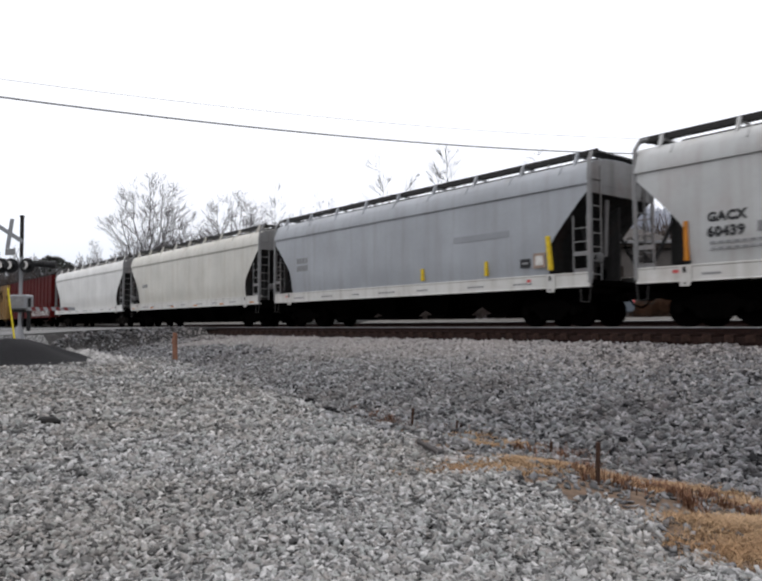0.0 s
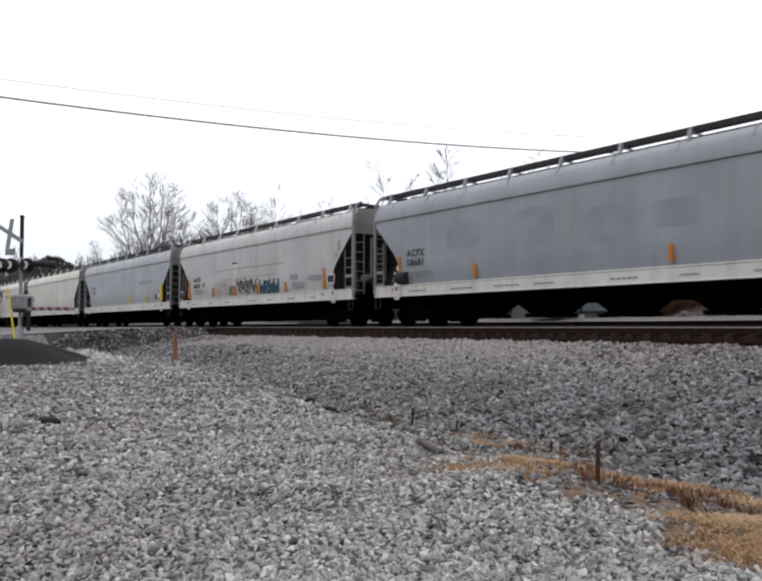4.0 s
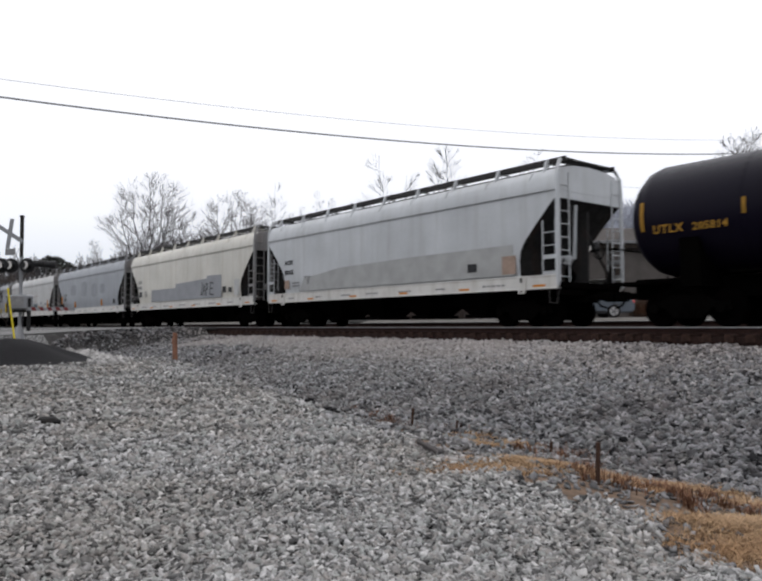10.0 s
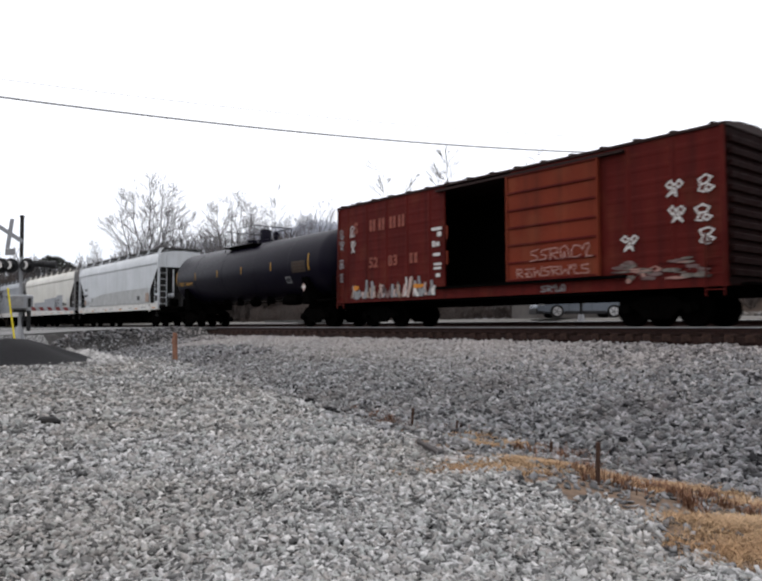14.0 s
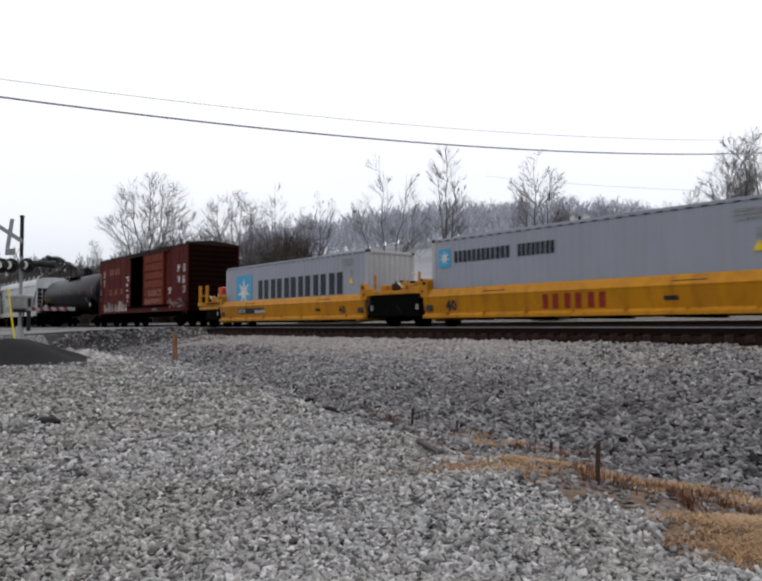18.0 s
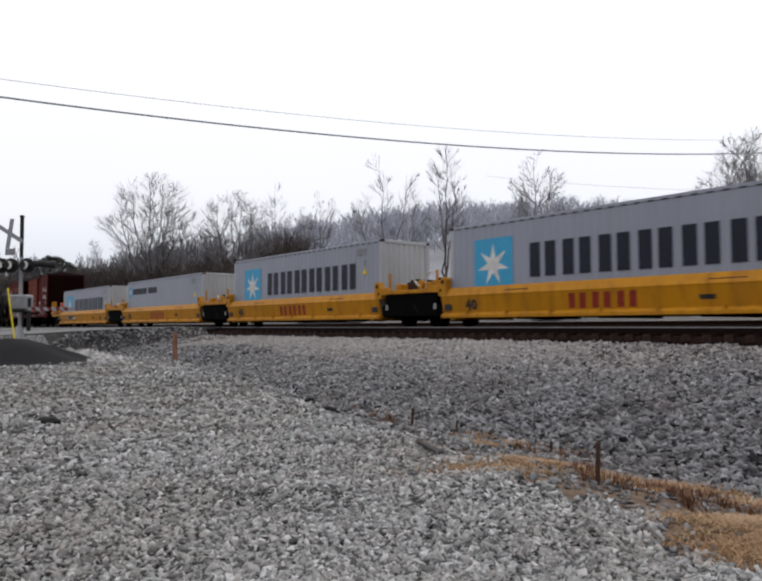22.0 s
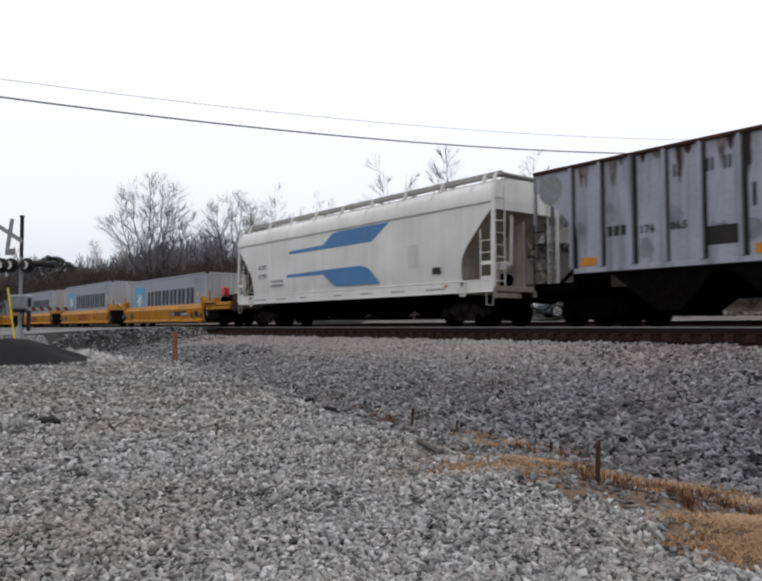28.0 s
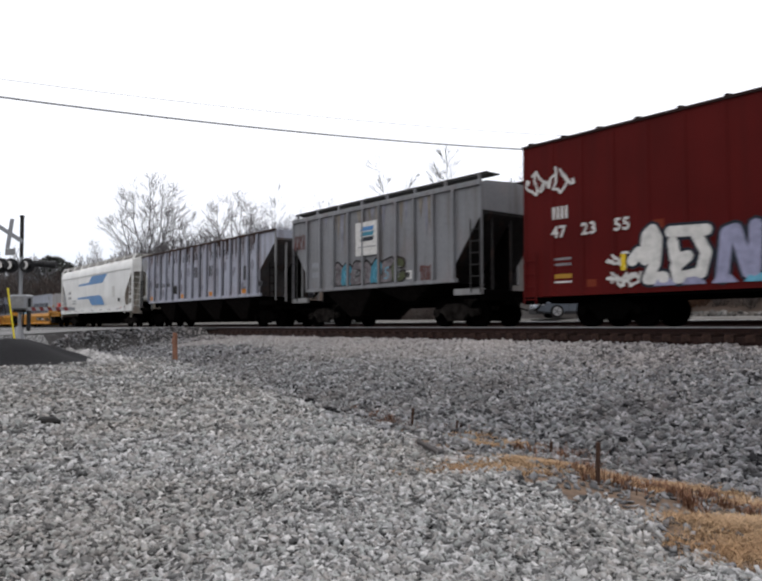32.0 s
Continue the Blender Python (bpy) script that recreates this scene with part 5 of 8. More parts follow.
    scribble(c, -8.95, -7.35, Y - 0.022, 3.8, 4.6, M_INKW, 160, 7, 0.035, "white scribbled tag")
    scribble(c, -6.15, -5.3, Y - 0.022, 1.5, 1.95, M_INKW, 161, 6, 0.03, "small white scrawl")
    scribble(c, -6.15, -5.1, Y - 0.022, 1.06, 1.45, M_INKW, 162, 8, 0.035)
    plate(c, "spray_block", -5.82, -5.68, Y - 0.03, 1.48, 1.92, M_MARKY)
    fat_letters(c, [[(-5.48, 1.72), (-5.30, 1.92), (-5.12, 1.72), (-5.06, 2.32), (-4.90, 2.46), (-4.78, 2.22), (-4.84, 1.62), (-5.05, 1.22)], [(-5.05, 1.22), (-4.62, 1.24)]], 0.15, Y - 0.026, M_INKW, M_NAVY, "large white spray letters with navy outline")
    fat_letters(c, [[(-4.42, 2.36), (-3.50, 2.32)], [(-3.78, 2.30), (-3.52, 1.78), (-3.66, 1.30), (-4.25, 1.20)], [(-4.36, 2.1), (-4.30, 1.68), (-3.98, 1.72), (-4.30, 1.48), (-4.25, 1.2)]], 0.14, Y - 0.026, M_INKW, M_NAVY)
    fat_letters(c, [[(-3.15, 1.2), (-3.02, 2.2), (-2.82, 2.25), (-2.55, 1.25), (-2.42, 1.3), (-2.36, 2.3)]], 0.15, Y - 0.026, M_LILAC, M_NAVY, "large lilac spray letters with navy outline")
    fat_letters(c, [[(-1.95, 1.2), (-1.9, 2.3), (-1.1, 2.2)], [(-1.9, 1.75), (-1.2, 1.7)], [(-1.95, 1.2), (-1.1, 1.25)]], 0.16, Y - 0.026, M_LILAC, M_NAVY)
    fat_letters(c, [[(-0.7, 2.3), (-0.5, 1.3), (0.1, 1.2), (0.3, 2.3)], [(0.9, 2.3), (0.8, 1.2), (1.6, 1.25)]], 0.16, Y - 0.026, M_CYAN, M_NAVY)
    for k in range(6):
        x = -4.9 + 0.75 * k
        part("spray_shade", Geo().prism([(x, 1.03), (x + 0.62, 1.03), (x + 0.45, 1.22), (x + 0.12, 1.2)], "y", Y - 0.040, Y - 0.036), M_CYAN if k > 2 else M_LILAC, c)


def tank_car():
    car = thing("tank_car", "glossy black tank car with yellow stripes and top railing", "rail car", "cars of the freight train")
    a, r, zc = 8.3, 1.50, 2.83
    prof = [(-a, 0.02), (-a + 0.04, 0.45), (-a + 0.16, 0.85), (-a + 0.36, 1.2), (-a + 0.62, 1.42), (-a + 0.9, r), (a - 0.9, r), (a - 0.62, 1.42), (a - 0.36, 1.2), (a - 0.16, 0.85), (a - 0.04, 0.45), (a, 0.02)]
    part("tank_shell", Geo().lathe(prof, "x", (0, 0, zc), 40), M_BLACK, car, smooth=True)
    for x in (-5.0, -1.7, 1.7, 5.0):
        part("weld_band", Geo().lathe([(x - 0.03, r + 0.006), (x + 0.03, r + 0.006)], "x", (0, 0, zc), 40), M_BLACK, car)
    part("dome", Geo().lathe([(0, 0.42), (0.2, 0.42), (0.22, 0.31), (0.66, 0.31), (0.73, 0.27), (0.75, 0.0)], "z", (0.34, 0, zc + r - 0.06), 20), M_BLACK, car, bevel=0.0, smooth=True)
    part("manway", Geo().lathe([(0, 0.3), (0.16, 0.3), (0.2, 0.2), (0.22, 0.0)], "z", (-1.0, 0, zc + r + 0.1), 18), M_BLACK, car)
    part("relief_valve", Geo().lathe([(0, 0.09), (0.3, 0.09), (0.3, 0.16), (0.46, 0.16), (0.48, 0.0)], "z", (1.42, 0, zc + r - 0.04), 12), M_BLACK, car)
    part("top_platform", Geo().box(-2.1, 1.2, -1.12, -0.5, zc + 1.30, zc + 1.35).box(-2.1, 1.2, 0.5, 1.12, zc + 1.30, zc + 1.35), M_STEEL, car)
    for x0, x1, h in ((-2.05, -1.35, 5.06), (-0.66, 1.08, 5.08)):
        for s in (-1, 1):
            k = -1 if x0 < -1 else 1      # the bend lies away from the corner with the cross rail
            pts = [(x1, s * 1.08, zc + 1.1), (x1, s * 1.08, h - 0.1), (x1 - 0.1, s * 1.08, h), (x0, s * 1.08, h), (x0, s * 1.08, zc + 1.1)]
            if k > 0:
                pts = [(x0, s * 1.08, zc + 1.1), (x0, s * 1.08, h - 0.12), (x0 + 0.12, s * 1.08, h), (x1, s * 1.08, h), (x1, s * 1.08, zc + 1.1)]
            part("guard_rail", Geo().tube(pts, 0.024, 6), M_STEEL, car)
    part("guard_rail", Geo().tube([(-2.05, -1.08, 5.06), (-2.05, 1.08, 5.06)], 0.024, 6), M_STEEL, car)
    part("guard_rail", Geo().tube([(1.08, -1.08, 5.08), (1.08, 1.08, 5.08)], 0.024, 6), M_STEEL, car)
    for s in (-1, 1):
        part("stub_sill", Geo().box(min(s * (a - 3.4), s * (a + 0.15)), max(s * (a - 3.4), s * (a + 0.15)), -0.32, 0.32, 0.74, 1.3), M_UNDER, car, bevel=0.02)
        part("tank_saddle", Geo().prism([(-1.35, 1.0), (1.35, 1.0), (1.42, 2.2), (0.9, 1.75), (0, 1.5), (-0.9, 1.75), (-1.42, 2.2)], "x", s * (a - 2.0) - 0.25, s * (a - 2.0) + 0.25), M_UNDER, car)
        part("end_platform", Geo().box(min(s * (a - 0.9), s * (a + 0.25)), max(s * (a - 0.9), s * (a + 0.25)), -1.5, 1.5, 1.1, 1.17), M_STEEL, car)
        part("end_railing", Geo().tube([(s * (a + 0.2), -1.45, 1.15), (s * (a + 0.2), -1.45, 2.1), (s * (a + 0.2), 1.45, 2.1), (s * (a + 0.2), 1.45, 1.15)], 0.025, 6), M_STEEL, car)
        truck(car, s * (a - 1.75))
        coupler(car, s * (a + 0.1), s)

    def arc(x, z0, z1, wide, material, name):
        rows = []
        for k in range(7):
            z = z0 + (z1 - z0) * k / 6
            y = -math.sqrt(max(0, (r + 0.012) ** 2 - (z - zc) ** 2))
            rows.append([(x, y, z), (x + wide, y, z)])
        part(name, Geo().grid(rows), material, car)
    for x in (-7.55, 6.66):
        arc(x, 2.45, 3.2, 0.09, M_INKY, "yellow_stripe")
    for x in (-4.96, -2.2, 0.5, 3.43):
        arc(x, 2.62, 3.0, 0.08, M_INKY, "yellow_stripe")
    write(car, "UTLX", -7.2, -r - 0.012, 2.36, 0.30, M_INKY, 0.004)
    write(car, "205814", -6.15, -r - 0.012, 2.36, 0.26, M_INKY, 0.004)
    arc(5.32, 2.42, 2.92, 1.12, M_TANKB, "stencil_panel")
    for k in range(3):
        arc(5.4, 2.50 + 0.14 * k, 2.535 + 0.14 * k, 0.95, M_NWRUST, "stencil_line")
    arc(4.62, 1.99, 2.28, 0.44, M_FADE, "stencil_panel")
    arc(4.68, 2.04, 2.23, 0.32, M_BLACK, "stencil_line")
    placard = part("hazard_placard", Geo().prism([(6.38, 1.56), (6.55, 1.74), (6.38, 1.92), (6.21, 1.74)], "y", -1.52, -1.51), M_PINK, car, "pale red diamond placard")
    part("placard_mark", Geo().box(6.24, 6.52, -1.526, -1.521, 1.70, 1.79), M_INKW, placard)
    for x, w in ((-3.2, 0.06), (-0.2, 0.28), (1.1, 0.07), (2.6, 0.08)):
        part("bottom_fitting", Geo().lathe([(0, w * 0.6), (0.12, w), (0.36, w)], "z", (x, -0.25, 1.06), 10), M_STEEL, car)
    for y, z in ((-0.75, 1.36), (-0.45, 1.27)):
        part("brake_pipe", Geo().tube([(-5.6, y, z), (-1.0, y, z - 0.06), (5.6, y, z)], 0.035, 6), M_STEEL, car)
    for x in (-4.4, -2.7, -1.2, 0.6, 2.0, 3.6):
        part("pipe_hanger", Geo().box(x - 0.02, x + 0.02, -0.8, -0.4, 1.12, 1.5), M_STEEL, car)
    part("brake_reservoir", Geo().lathe([(-0.6, 0.08), (-0.52, 0.26), (0.52, 0.26), (0.6, 0.08)], "x", (4.2, -0.7, 1.28), 12), M_STEEL, car)
    place(car, -47.9)


def star(cx, cz, r, points=7):
    return [(cx + (r if k % 2 == 0 else r * 0.36) * math.sin(math.pi * k / points), cz + (r if k % 2 == 0 else r * 0.36) * math.cos(math.pi * k / points)) for k in range(2 * points)]


def corrugated(length, high, pitch, depth):
    """Outline rows for a trapezoid-ribbed steel wall of that length."""
    pts, x = [(0, 0.0)], 0.0
    n = int(length / pitch)
    step = length / n
    for k in range(n):
        x = k * step
        pts += [(x + step * 0.28, 0.0), (x + step * 0.42, depth), (x + step * 0.72, depth), (x + step * 0.86, 0.0)]
    return pts + [(length, 0.0)]


def container(x0, label, small=False, top=3.05):
    """Forty-foot high-cube box with ribbed walls, corner posts and rails."""
    box = thing("shipping_container", label, "container", "containers in the well cars")
    a, w, z0, z1 = 6.096, 1.219, 0.36, top
    up = top - 3.05
    for s in (-1, 1):
        pts = corrugated(2 * a - 0.24, 0, 0.28, 0.012)
        rows = [[(-a + 0.12 + p, s * (w - 0.012 - d), z) for p, d in pts] for z in (z0 + 0.14, z1 - 0.09)]
        part("side_panel", Geo().grid(rows), M_CONT, box)
        g = Geo().box(-a + 0.1, a - 0.1, min(s * (w - 0.06), s * w), max(s * (w - 0.06), s * w), z1 - 0.10, z1).box(-a + 0.1, a - 0.1, min(s * (w - 0.06), s * w), max(s * (w - 0.06), s * w), z0, z0 + 0.15)
        part("side_rail", g, M_CONT, box, bevel=0.006)
        pts = corrugated(2 * w - 0.28, 0, 0.24, 0.04)
        part("end_panel", Geo().grid([[(s * (a - 0.02 - d), -w + 0.14 + p, z) for p, d in pts] for z in (z0 + 0.14, z1 - 0.11)]), M_CONTE, box)
        for za, zb in ((z1 - 0.12, z1), (z0, z0 + 0.15)):
            part("end_rail", Geo().box(min(s * a, s * (a - 0.08)), max(s * a, s * (a - 0.08)), -w + 0.14, w - 0.14, za, zb), M_CONTE, box, bevel=0.006)
        for t in (-1, 1):
            part("corner_post", Geo().box(min(s * a, s * (a - 0.15)), max(s * a, s * (a - 0.15)), min(t * (w + 0.004), t * (w - 0.14)), max(t * (w + 0.004), t * (w - 0.14)), z0, z1), M_CONTE, box, bevel=0.01)
            for z in (z0, z1 - 0.11):
                part("corner_casting", Geo().box(min(s * (a + 0.004), s * (a - 0.17)), max(s * (a + 0.004), s * (a - 0.17)), min(t * (w + 0.008), t * (w - 0.15)), max(t * (w + 0.008), t * (w - 0.15)), z, z + 0.115), M_NWRUST, box, bevel=0.012)
    part("roof_panel", Geo().box(-a + 0.08, a - 0.08, -w + 0.05, w - 0.05, z1 - 0.05, z1 - 0.015), M_CONT, box)
    part("floor_panel", Geo().box(-a + 0.08, a - 0.08, -w + 0.05, w - 0.05, z0 + 0.05, z0 + 0.13), M_UNDER, box)
    for k in range(30):
        x = -a + 0.4 + k * (2 * a - 0.8) / 29
        part("rail_notch", Geo().box(x - 0.09, x + 0.09, -w - 0.003, -w + 0.01, z1 - 0.105, z1 - 0.075), M_SLOPE, box)
    Y = -w - 0.001
    if small:
        plate(box, "blue_panel", -5.74, -5.17, Y, 2.04, 2.68, M_SKY)
        part("white_star", Geo().prism(star(-5.455, 2.36, 0.25), "y", Y - 0.009, Y - 0.005), M_INKW, box)
        bars(box, -4.97, Y, 2.18, 2.5, 0.38, 12, M_NAVY, "name_line", 0.3)
        bars(box, -2.2, Y, 2.18, 1.45, 0.38, 8, M_NAVY, "name_line", 0.3)
    else:
        plate(box, "blue_panel", -4.95, -3.33, Y, 0.95 + up, 2.60 + up * 0.75, M_SKY)
        part("white_star", Geo().prism(star(-4.14, 1.76 + up * 0.7, 0.68), "y", Y - 0.009, Y - 0.005), M_INKW, box)
        for k in range(6):
            x = -2.70 + 1.215 * k
            z0_, z1_ = 1.36 + up * 0.5, 2.26 + up * 0.9
            for xa in (x + 0.05, x + 0.62):
                part("name_bar", Geo().box(xa, xa + 0.38, Y - 0.006, Y + 0.002, z0_, z1_), M_NAVY, box, "plain dark upright bar")
    for z in (2.72, 2.62, 2.5):
        bars(box, 4.45, Y, z + up, 0.7, 0.06, 4, M_FADE)
    plate(box, "data_panel", 4.95, 5.08, Y, 2.1 + up, 2.3 + up, M_FADE)
    part("warning_triangle", Geo().prism([(4.85, 1.75 + up), (5.15, 1.75 + up), (5.0, 2.02 + up)], "y", Y - 0.003, Y + 0.003), M_MARKY, box, "small yellow warning triangle")
    return place(box, x0 + a)


def well_unit(x0, label, first=False, last=False, plate_here=False, name_here=True):
    """One articulated well: deep side sills with flared top chord, end bulkheads and platforms."""
    car = thing("well_car", label, "rail car", "cars of the freight train")
    a, xc = 6.25, x0 + 6.096
    for s in (-1, 1):
        prof = [(1.30, 1.25), (1.34, 1.31), (1.41, 1.30), (1.54, 1.04), (1.52, 0.99), (1.42, 0.47), (1.53, 0.40), (1.53, 0.30), (1.26, 0.30), (1.26, 0.38), (1.35, 0.47), (1.45, 0.99), (1.37, 1.22)]
        side = part("side_sill", Geo().prism([(s * y, z) for y, z in prof], "x", -a, a), M_YELLOW, car, bevel=0.012)
        for k in range(7):
            x = -a + 1.2 + k * (2 * a - 2.4) / 6
            part("sill_gusset", Geo().box(x - 0.03, x + 0.03, min(s * 1.46, s * 1.54), max(s * 1.46, s * 1.54), 0.38, 0.52), M_YELLOW, side)
    for k in range(5):
        x = -a + 0.5 + k * (2 * a - 1.0) / 4
        part("cross_member", Geo().box(x - 0.12, x + 0.12, -1.45, 1.45, 0.24, 0.36), M_YELLOW if k in (0, 4) else M_UNDER, car)
    for s in (-1, 1):
        inner, outer = s * a, s * (a + 1.75)
        lo, hi = min(inner, outer), max(inner, outer)
        for t in (-1, 1):
            ear = [(inner - s * 0.26, 1.28), (inner - s * 0.26, 1.60), (inner - s * 0.16, 1.70), (inner - s * 0.02, 1.68), (inner + s * 0.14, 1.44), (inner + s * 0.14, 1.04), (inner - s * 0.26, 1.04)]
            bulk = part("end_bulkhead", Geo().prism(ear, "y", t * 1.40 - 0.13, t * 1.40 + 0.13), M_YELLOW, car, bevel=0.02)
            # Dark discs on the ear's face paint the shade of its holes.
            for dx, z, r in ((-0.08, 1.52, 0.07), (0.02, 1.24, 0.05)):
                part("bracket_hole", Geo().lathe([(-0.004, r), (0.004, r)], "y", (inner + s * dx, t * 1.535, z), 10), M_INSIDE, bulk)
        part("bolster", Geo().prism([(inner, 0.95), (inner + s * 0.4, 1.12), (outer, 1.14), (outer, 1.34), (inner, 1.40)], "y", -1.25, 1.25), M_YELLOW, car, bevel=0.02)
        part("end_skirt", Geo().box(min(inner + s * 0.30, outer), max(inner + s * 0.30, outer), -1.44, 1.44, 0.40, 1.19), M_INSIDE, car)
        part("skirt_end", Geo().box(min(inner + s * 0.04, inner + s * 0.32), max(inner + s * 0.04, inner + s * 0.32), -1.36, 1.36, 0.36, 0.80), M_INSIDE, car)
        part("inspection_label", Geo().box(min(inner + s * 0.33, inner + s * 0.46), max(inner + s * 0.33, inner + s * 0.46), -1.446, -1.44, 0.62, 0.82), M_FADE, car)
        for t in (-1, 1):
            part("platform_edge", Geo().prism([(inner + s * 0.1, 1.18), (inner + s * 0.1, 1.46), (inner + s * 0.55, 1.46), (inner + s * 0.6, 1.36), (outer, 1.32), (outer, 1.20), (inner + s * 0.6, 1.20)], "y", t * 1.43 - 0.07, t * 1.43 + 0.07), M_YELLOW, car, bevel=0.01)
        part("coupling_casting", Geo().prism([(inner + s * 0.7, 1.32), (inner + s * 0.72, 1.66), (inner + s * 1.2, 1.70), (inner + s * 1.6, 1.50), (outer, 1.36)], "y", -0.75, 0.55), M_NWRUST if s > 0 else M_YELLOW, car, "rust-stained articulation casting" if s > 0 else "", bevel=0.03)
        part("casting_top", Geo().prism([(inner + s * 0.78, 1.66), (inner + s * 0.8, 1.76), (inner + s * 1.15, 1.78), (inner + s * 1.25, 1.68)], "y", -0.6, 0.4), M_STEEL, car)
        part("side_bearing", Geo().box(min(inner + s * 0.75, inner + s * 1.05), max(inner + s * 0.75, inner + s * 1.05), -1.30, -0.95, 1.34, 1.58), M_YELLOW, car, bevel=0.02)
        if s < 0:
            part("locking_wheel", Geo().lathe([(-0.05, 0.16), (0.05, 0.16)], "y", (inner + s * 1.3, -1.25, 1.52), 12), M_YELLOW, car)
            part("release_lever", Geo().tube([(inner + s * 1.65, -1.28, 1.68), (inner + s * 1.45, -1.28, 1.50), (inner + s * 1.3, -1.28, 1.48)], 0.03, 6), M_SILLW, car, "pale bent steel lever")
            part("release_handle", Geo().tube([(inner + s * 1.45, -0.9, 1.36), (inner + s * 1.45, -0.9, 1.8), (inner + s * 1.3, -0.9, 1.95), (inner + s * 1.05, -0.9, 1.98)], 0.03, 6), M_SILLW, car, "pale bent steel handle")
        part("lever_post", Geo().tube([(inner + s * 0.42, -1.30, 1.42), (inner + s * 0.42, -1.30, 1.98)], 0.05, 6), M_YELLOW, car)
        part("brake_rigging", Geo().tube([(inner + s * 1.25, -1.449, 0.5), (inner + s * 1.5, -1.449, 0.78)], 0.02, 5), M_DUSTY, car)
        part("connector_box", Geo().box(inner - s * 0.30 - 0.16, inner - s * 0.30 + 0.16, -1.50, -1.42, 0.56, 0.76), M_INK, car, bevel=0.01)
    Y = -1.524

    def leaned(ob):
        """Turns a mark drawn upright on to the web, which slants inwards below its top edge."""
        ob.matrix_basis = Matrix.Translation((0, Y, 0.99)) @ Matrix.Rotation(radians(10.9), 4, "X") @ Matrix.Translation((0, -Y, -0.99))
        return ob
    if not first:
        leaned(write(car, "40", -a + 1.13, Y, 0.56, 0.46, M_INK, 0.026))
    if name_here:
        for x in (0, 0.36, 0.78, 1.14, 1.56, 1.92):
            leaned(part("owner_bar", Geo().prism([(-1.08 + x, 0.52), (-1.03 + x, 0.96), (-0.82 + x, 0.96), (-0.87 + x, 0.52)], "y", Y - 0.003, Y + 0.003), M_INKR, car, "plain red upright bar"))
    else:
        x = -4.25 if not last else 1.5
        leaned(plate(car, "number_panel", x, x + 2.6, Y, 0.64, 0.92, M_INK))
        leaned(write(car, "DTTX", x + 0.1, Y - 0.008, 0.69, 0.24, M_INKW, 0.006))
        leaned(bars(car, x + 1.75, Y - 0.008, 0.67, 1.0, 0.15, 6, M_INKW, gap=0.45))
        leaned(write(car, "40", a - 1.75, Y, 0.55, 0.42, M_INK, 0.016))
    leaned(plate(car, "data_panel", 2.75 if not last else 5.1, 3.15 if not last else 5.6, Y, 0.56 if last else 0.66, 0.90 if last else 0.78, M_SLOPE))
    for x in (-3.4, 3.0):
        plate(car, "worn_patch", x, x + 0.9, -1.49, 1.10, 1.16, M_NWRUST)
    if first:
        truck(car, -a - 1.5)
        coupler(car, -a - 2.6, -1)
    if last:
        truck(car, a + 1.9)
        coupler(car, a + 3.4, 1)
    if not last:
        truck(car, a + 1.72)
    for end, s in ((first, -1), (last, 1)):
        if end:
            reach = a + (2.75 if first else 3.25)
            part("end_deck", Geo().box(min(s * a, s * reach), max(s * a, s * reach), -1.5, 1.5, 1.14, 1.32), M_YELLOW, car, bevel=0.02)
            part("end_beam", Geo().box(min(s * (a + 0.3), s * (reach - 0.1)), max(s * (a + 0.3), s * (reach - 0.1)), -1.46, 1.46, 0.94, 1.12), M_YELLOW, car, bevel=0.02)
            for xp in () if last else (reach - 0.06, reach - 0.92):
                part("end_post", Geo().box(s * xp - 0.07, s * xp + 0.07, -1.45, -1.31, 1.30, 2.26), M_YELLOW, car, bevel=0.02)
            if first:
                part("end_rail", Geo().tube([(s * (reach - 0.06), -1.38, 1.7), (s * (reach - 0.92), -1.38, 1.7)], 0.03, 6), M_YELLOW, car)
            xv = a + (1.98 if last else 0.42)
            valve = part("red_valve_box", Geo().box(s * xv - 0.23, s * xv + 0.23, -1.3, -1.0, 1.66, 2.12), M_VALVE, car, "bright red brake wheel housing", bevel=0.05)
            part("valve_post", Geo().lathe([(0, 0.05), (0.4, 0.05)], "z", (s * xv, -1.15, 1.30), 8), M_STEEL, valve)
            part("deck_gear", Geo().lathe([(-0.3, 0.14), (0.3, 0.14)], "x", (s * (a + 2.1), -0.7, 1.5), 10).box(min(s * (a + 1.6), s * (a + 2.0)), max(s * (a + 1.6), s * (a + 2.0)), -1.2, -0.8, 1.34, 1.6), M_STEEL, car)
    if last:
        block = part("end_block", Geo().prism([(a + 3.2, 0.82), (a + 3.25, 1.62), (a + 3.45, 1.72), (a + 3.98, 1.70), (a + 4.02, 0.9), (a + 3.7, 0.8)], "y", -1.36, 1.36), M_NWRUST, car, "rust-brown end block with a pale cap", bevel=0.03)
        part("block_cap", Geo().box(a + 3.4, a + 4.0, -1.34, 1.3, 1.71, 1.79), M_SILLW, block, bevel=0.02)
    return place(car, xc)


def well_cars():
    tops = [-19.05, -3.15, 12.78, 28.70, 44.55]
    for k, x in enumerate(tops):
        well_unit(x, "yellow articulated well car unit with black lettering" if 0 < k < 4 else "yellow end unit of a well car with open end deck", k == 0, k == 4, name_here=k in (1, 2, 3))
        container(x, "grey steel shipping container with a small blue emblem panel" if k == 1 else "grey steel shipping container with a large blue star panel", k == 1, 3.37 if k in (2, 3) else 3.05)


hoppers()
tank_car()
boxcars()
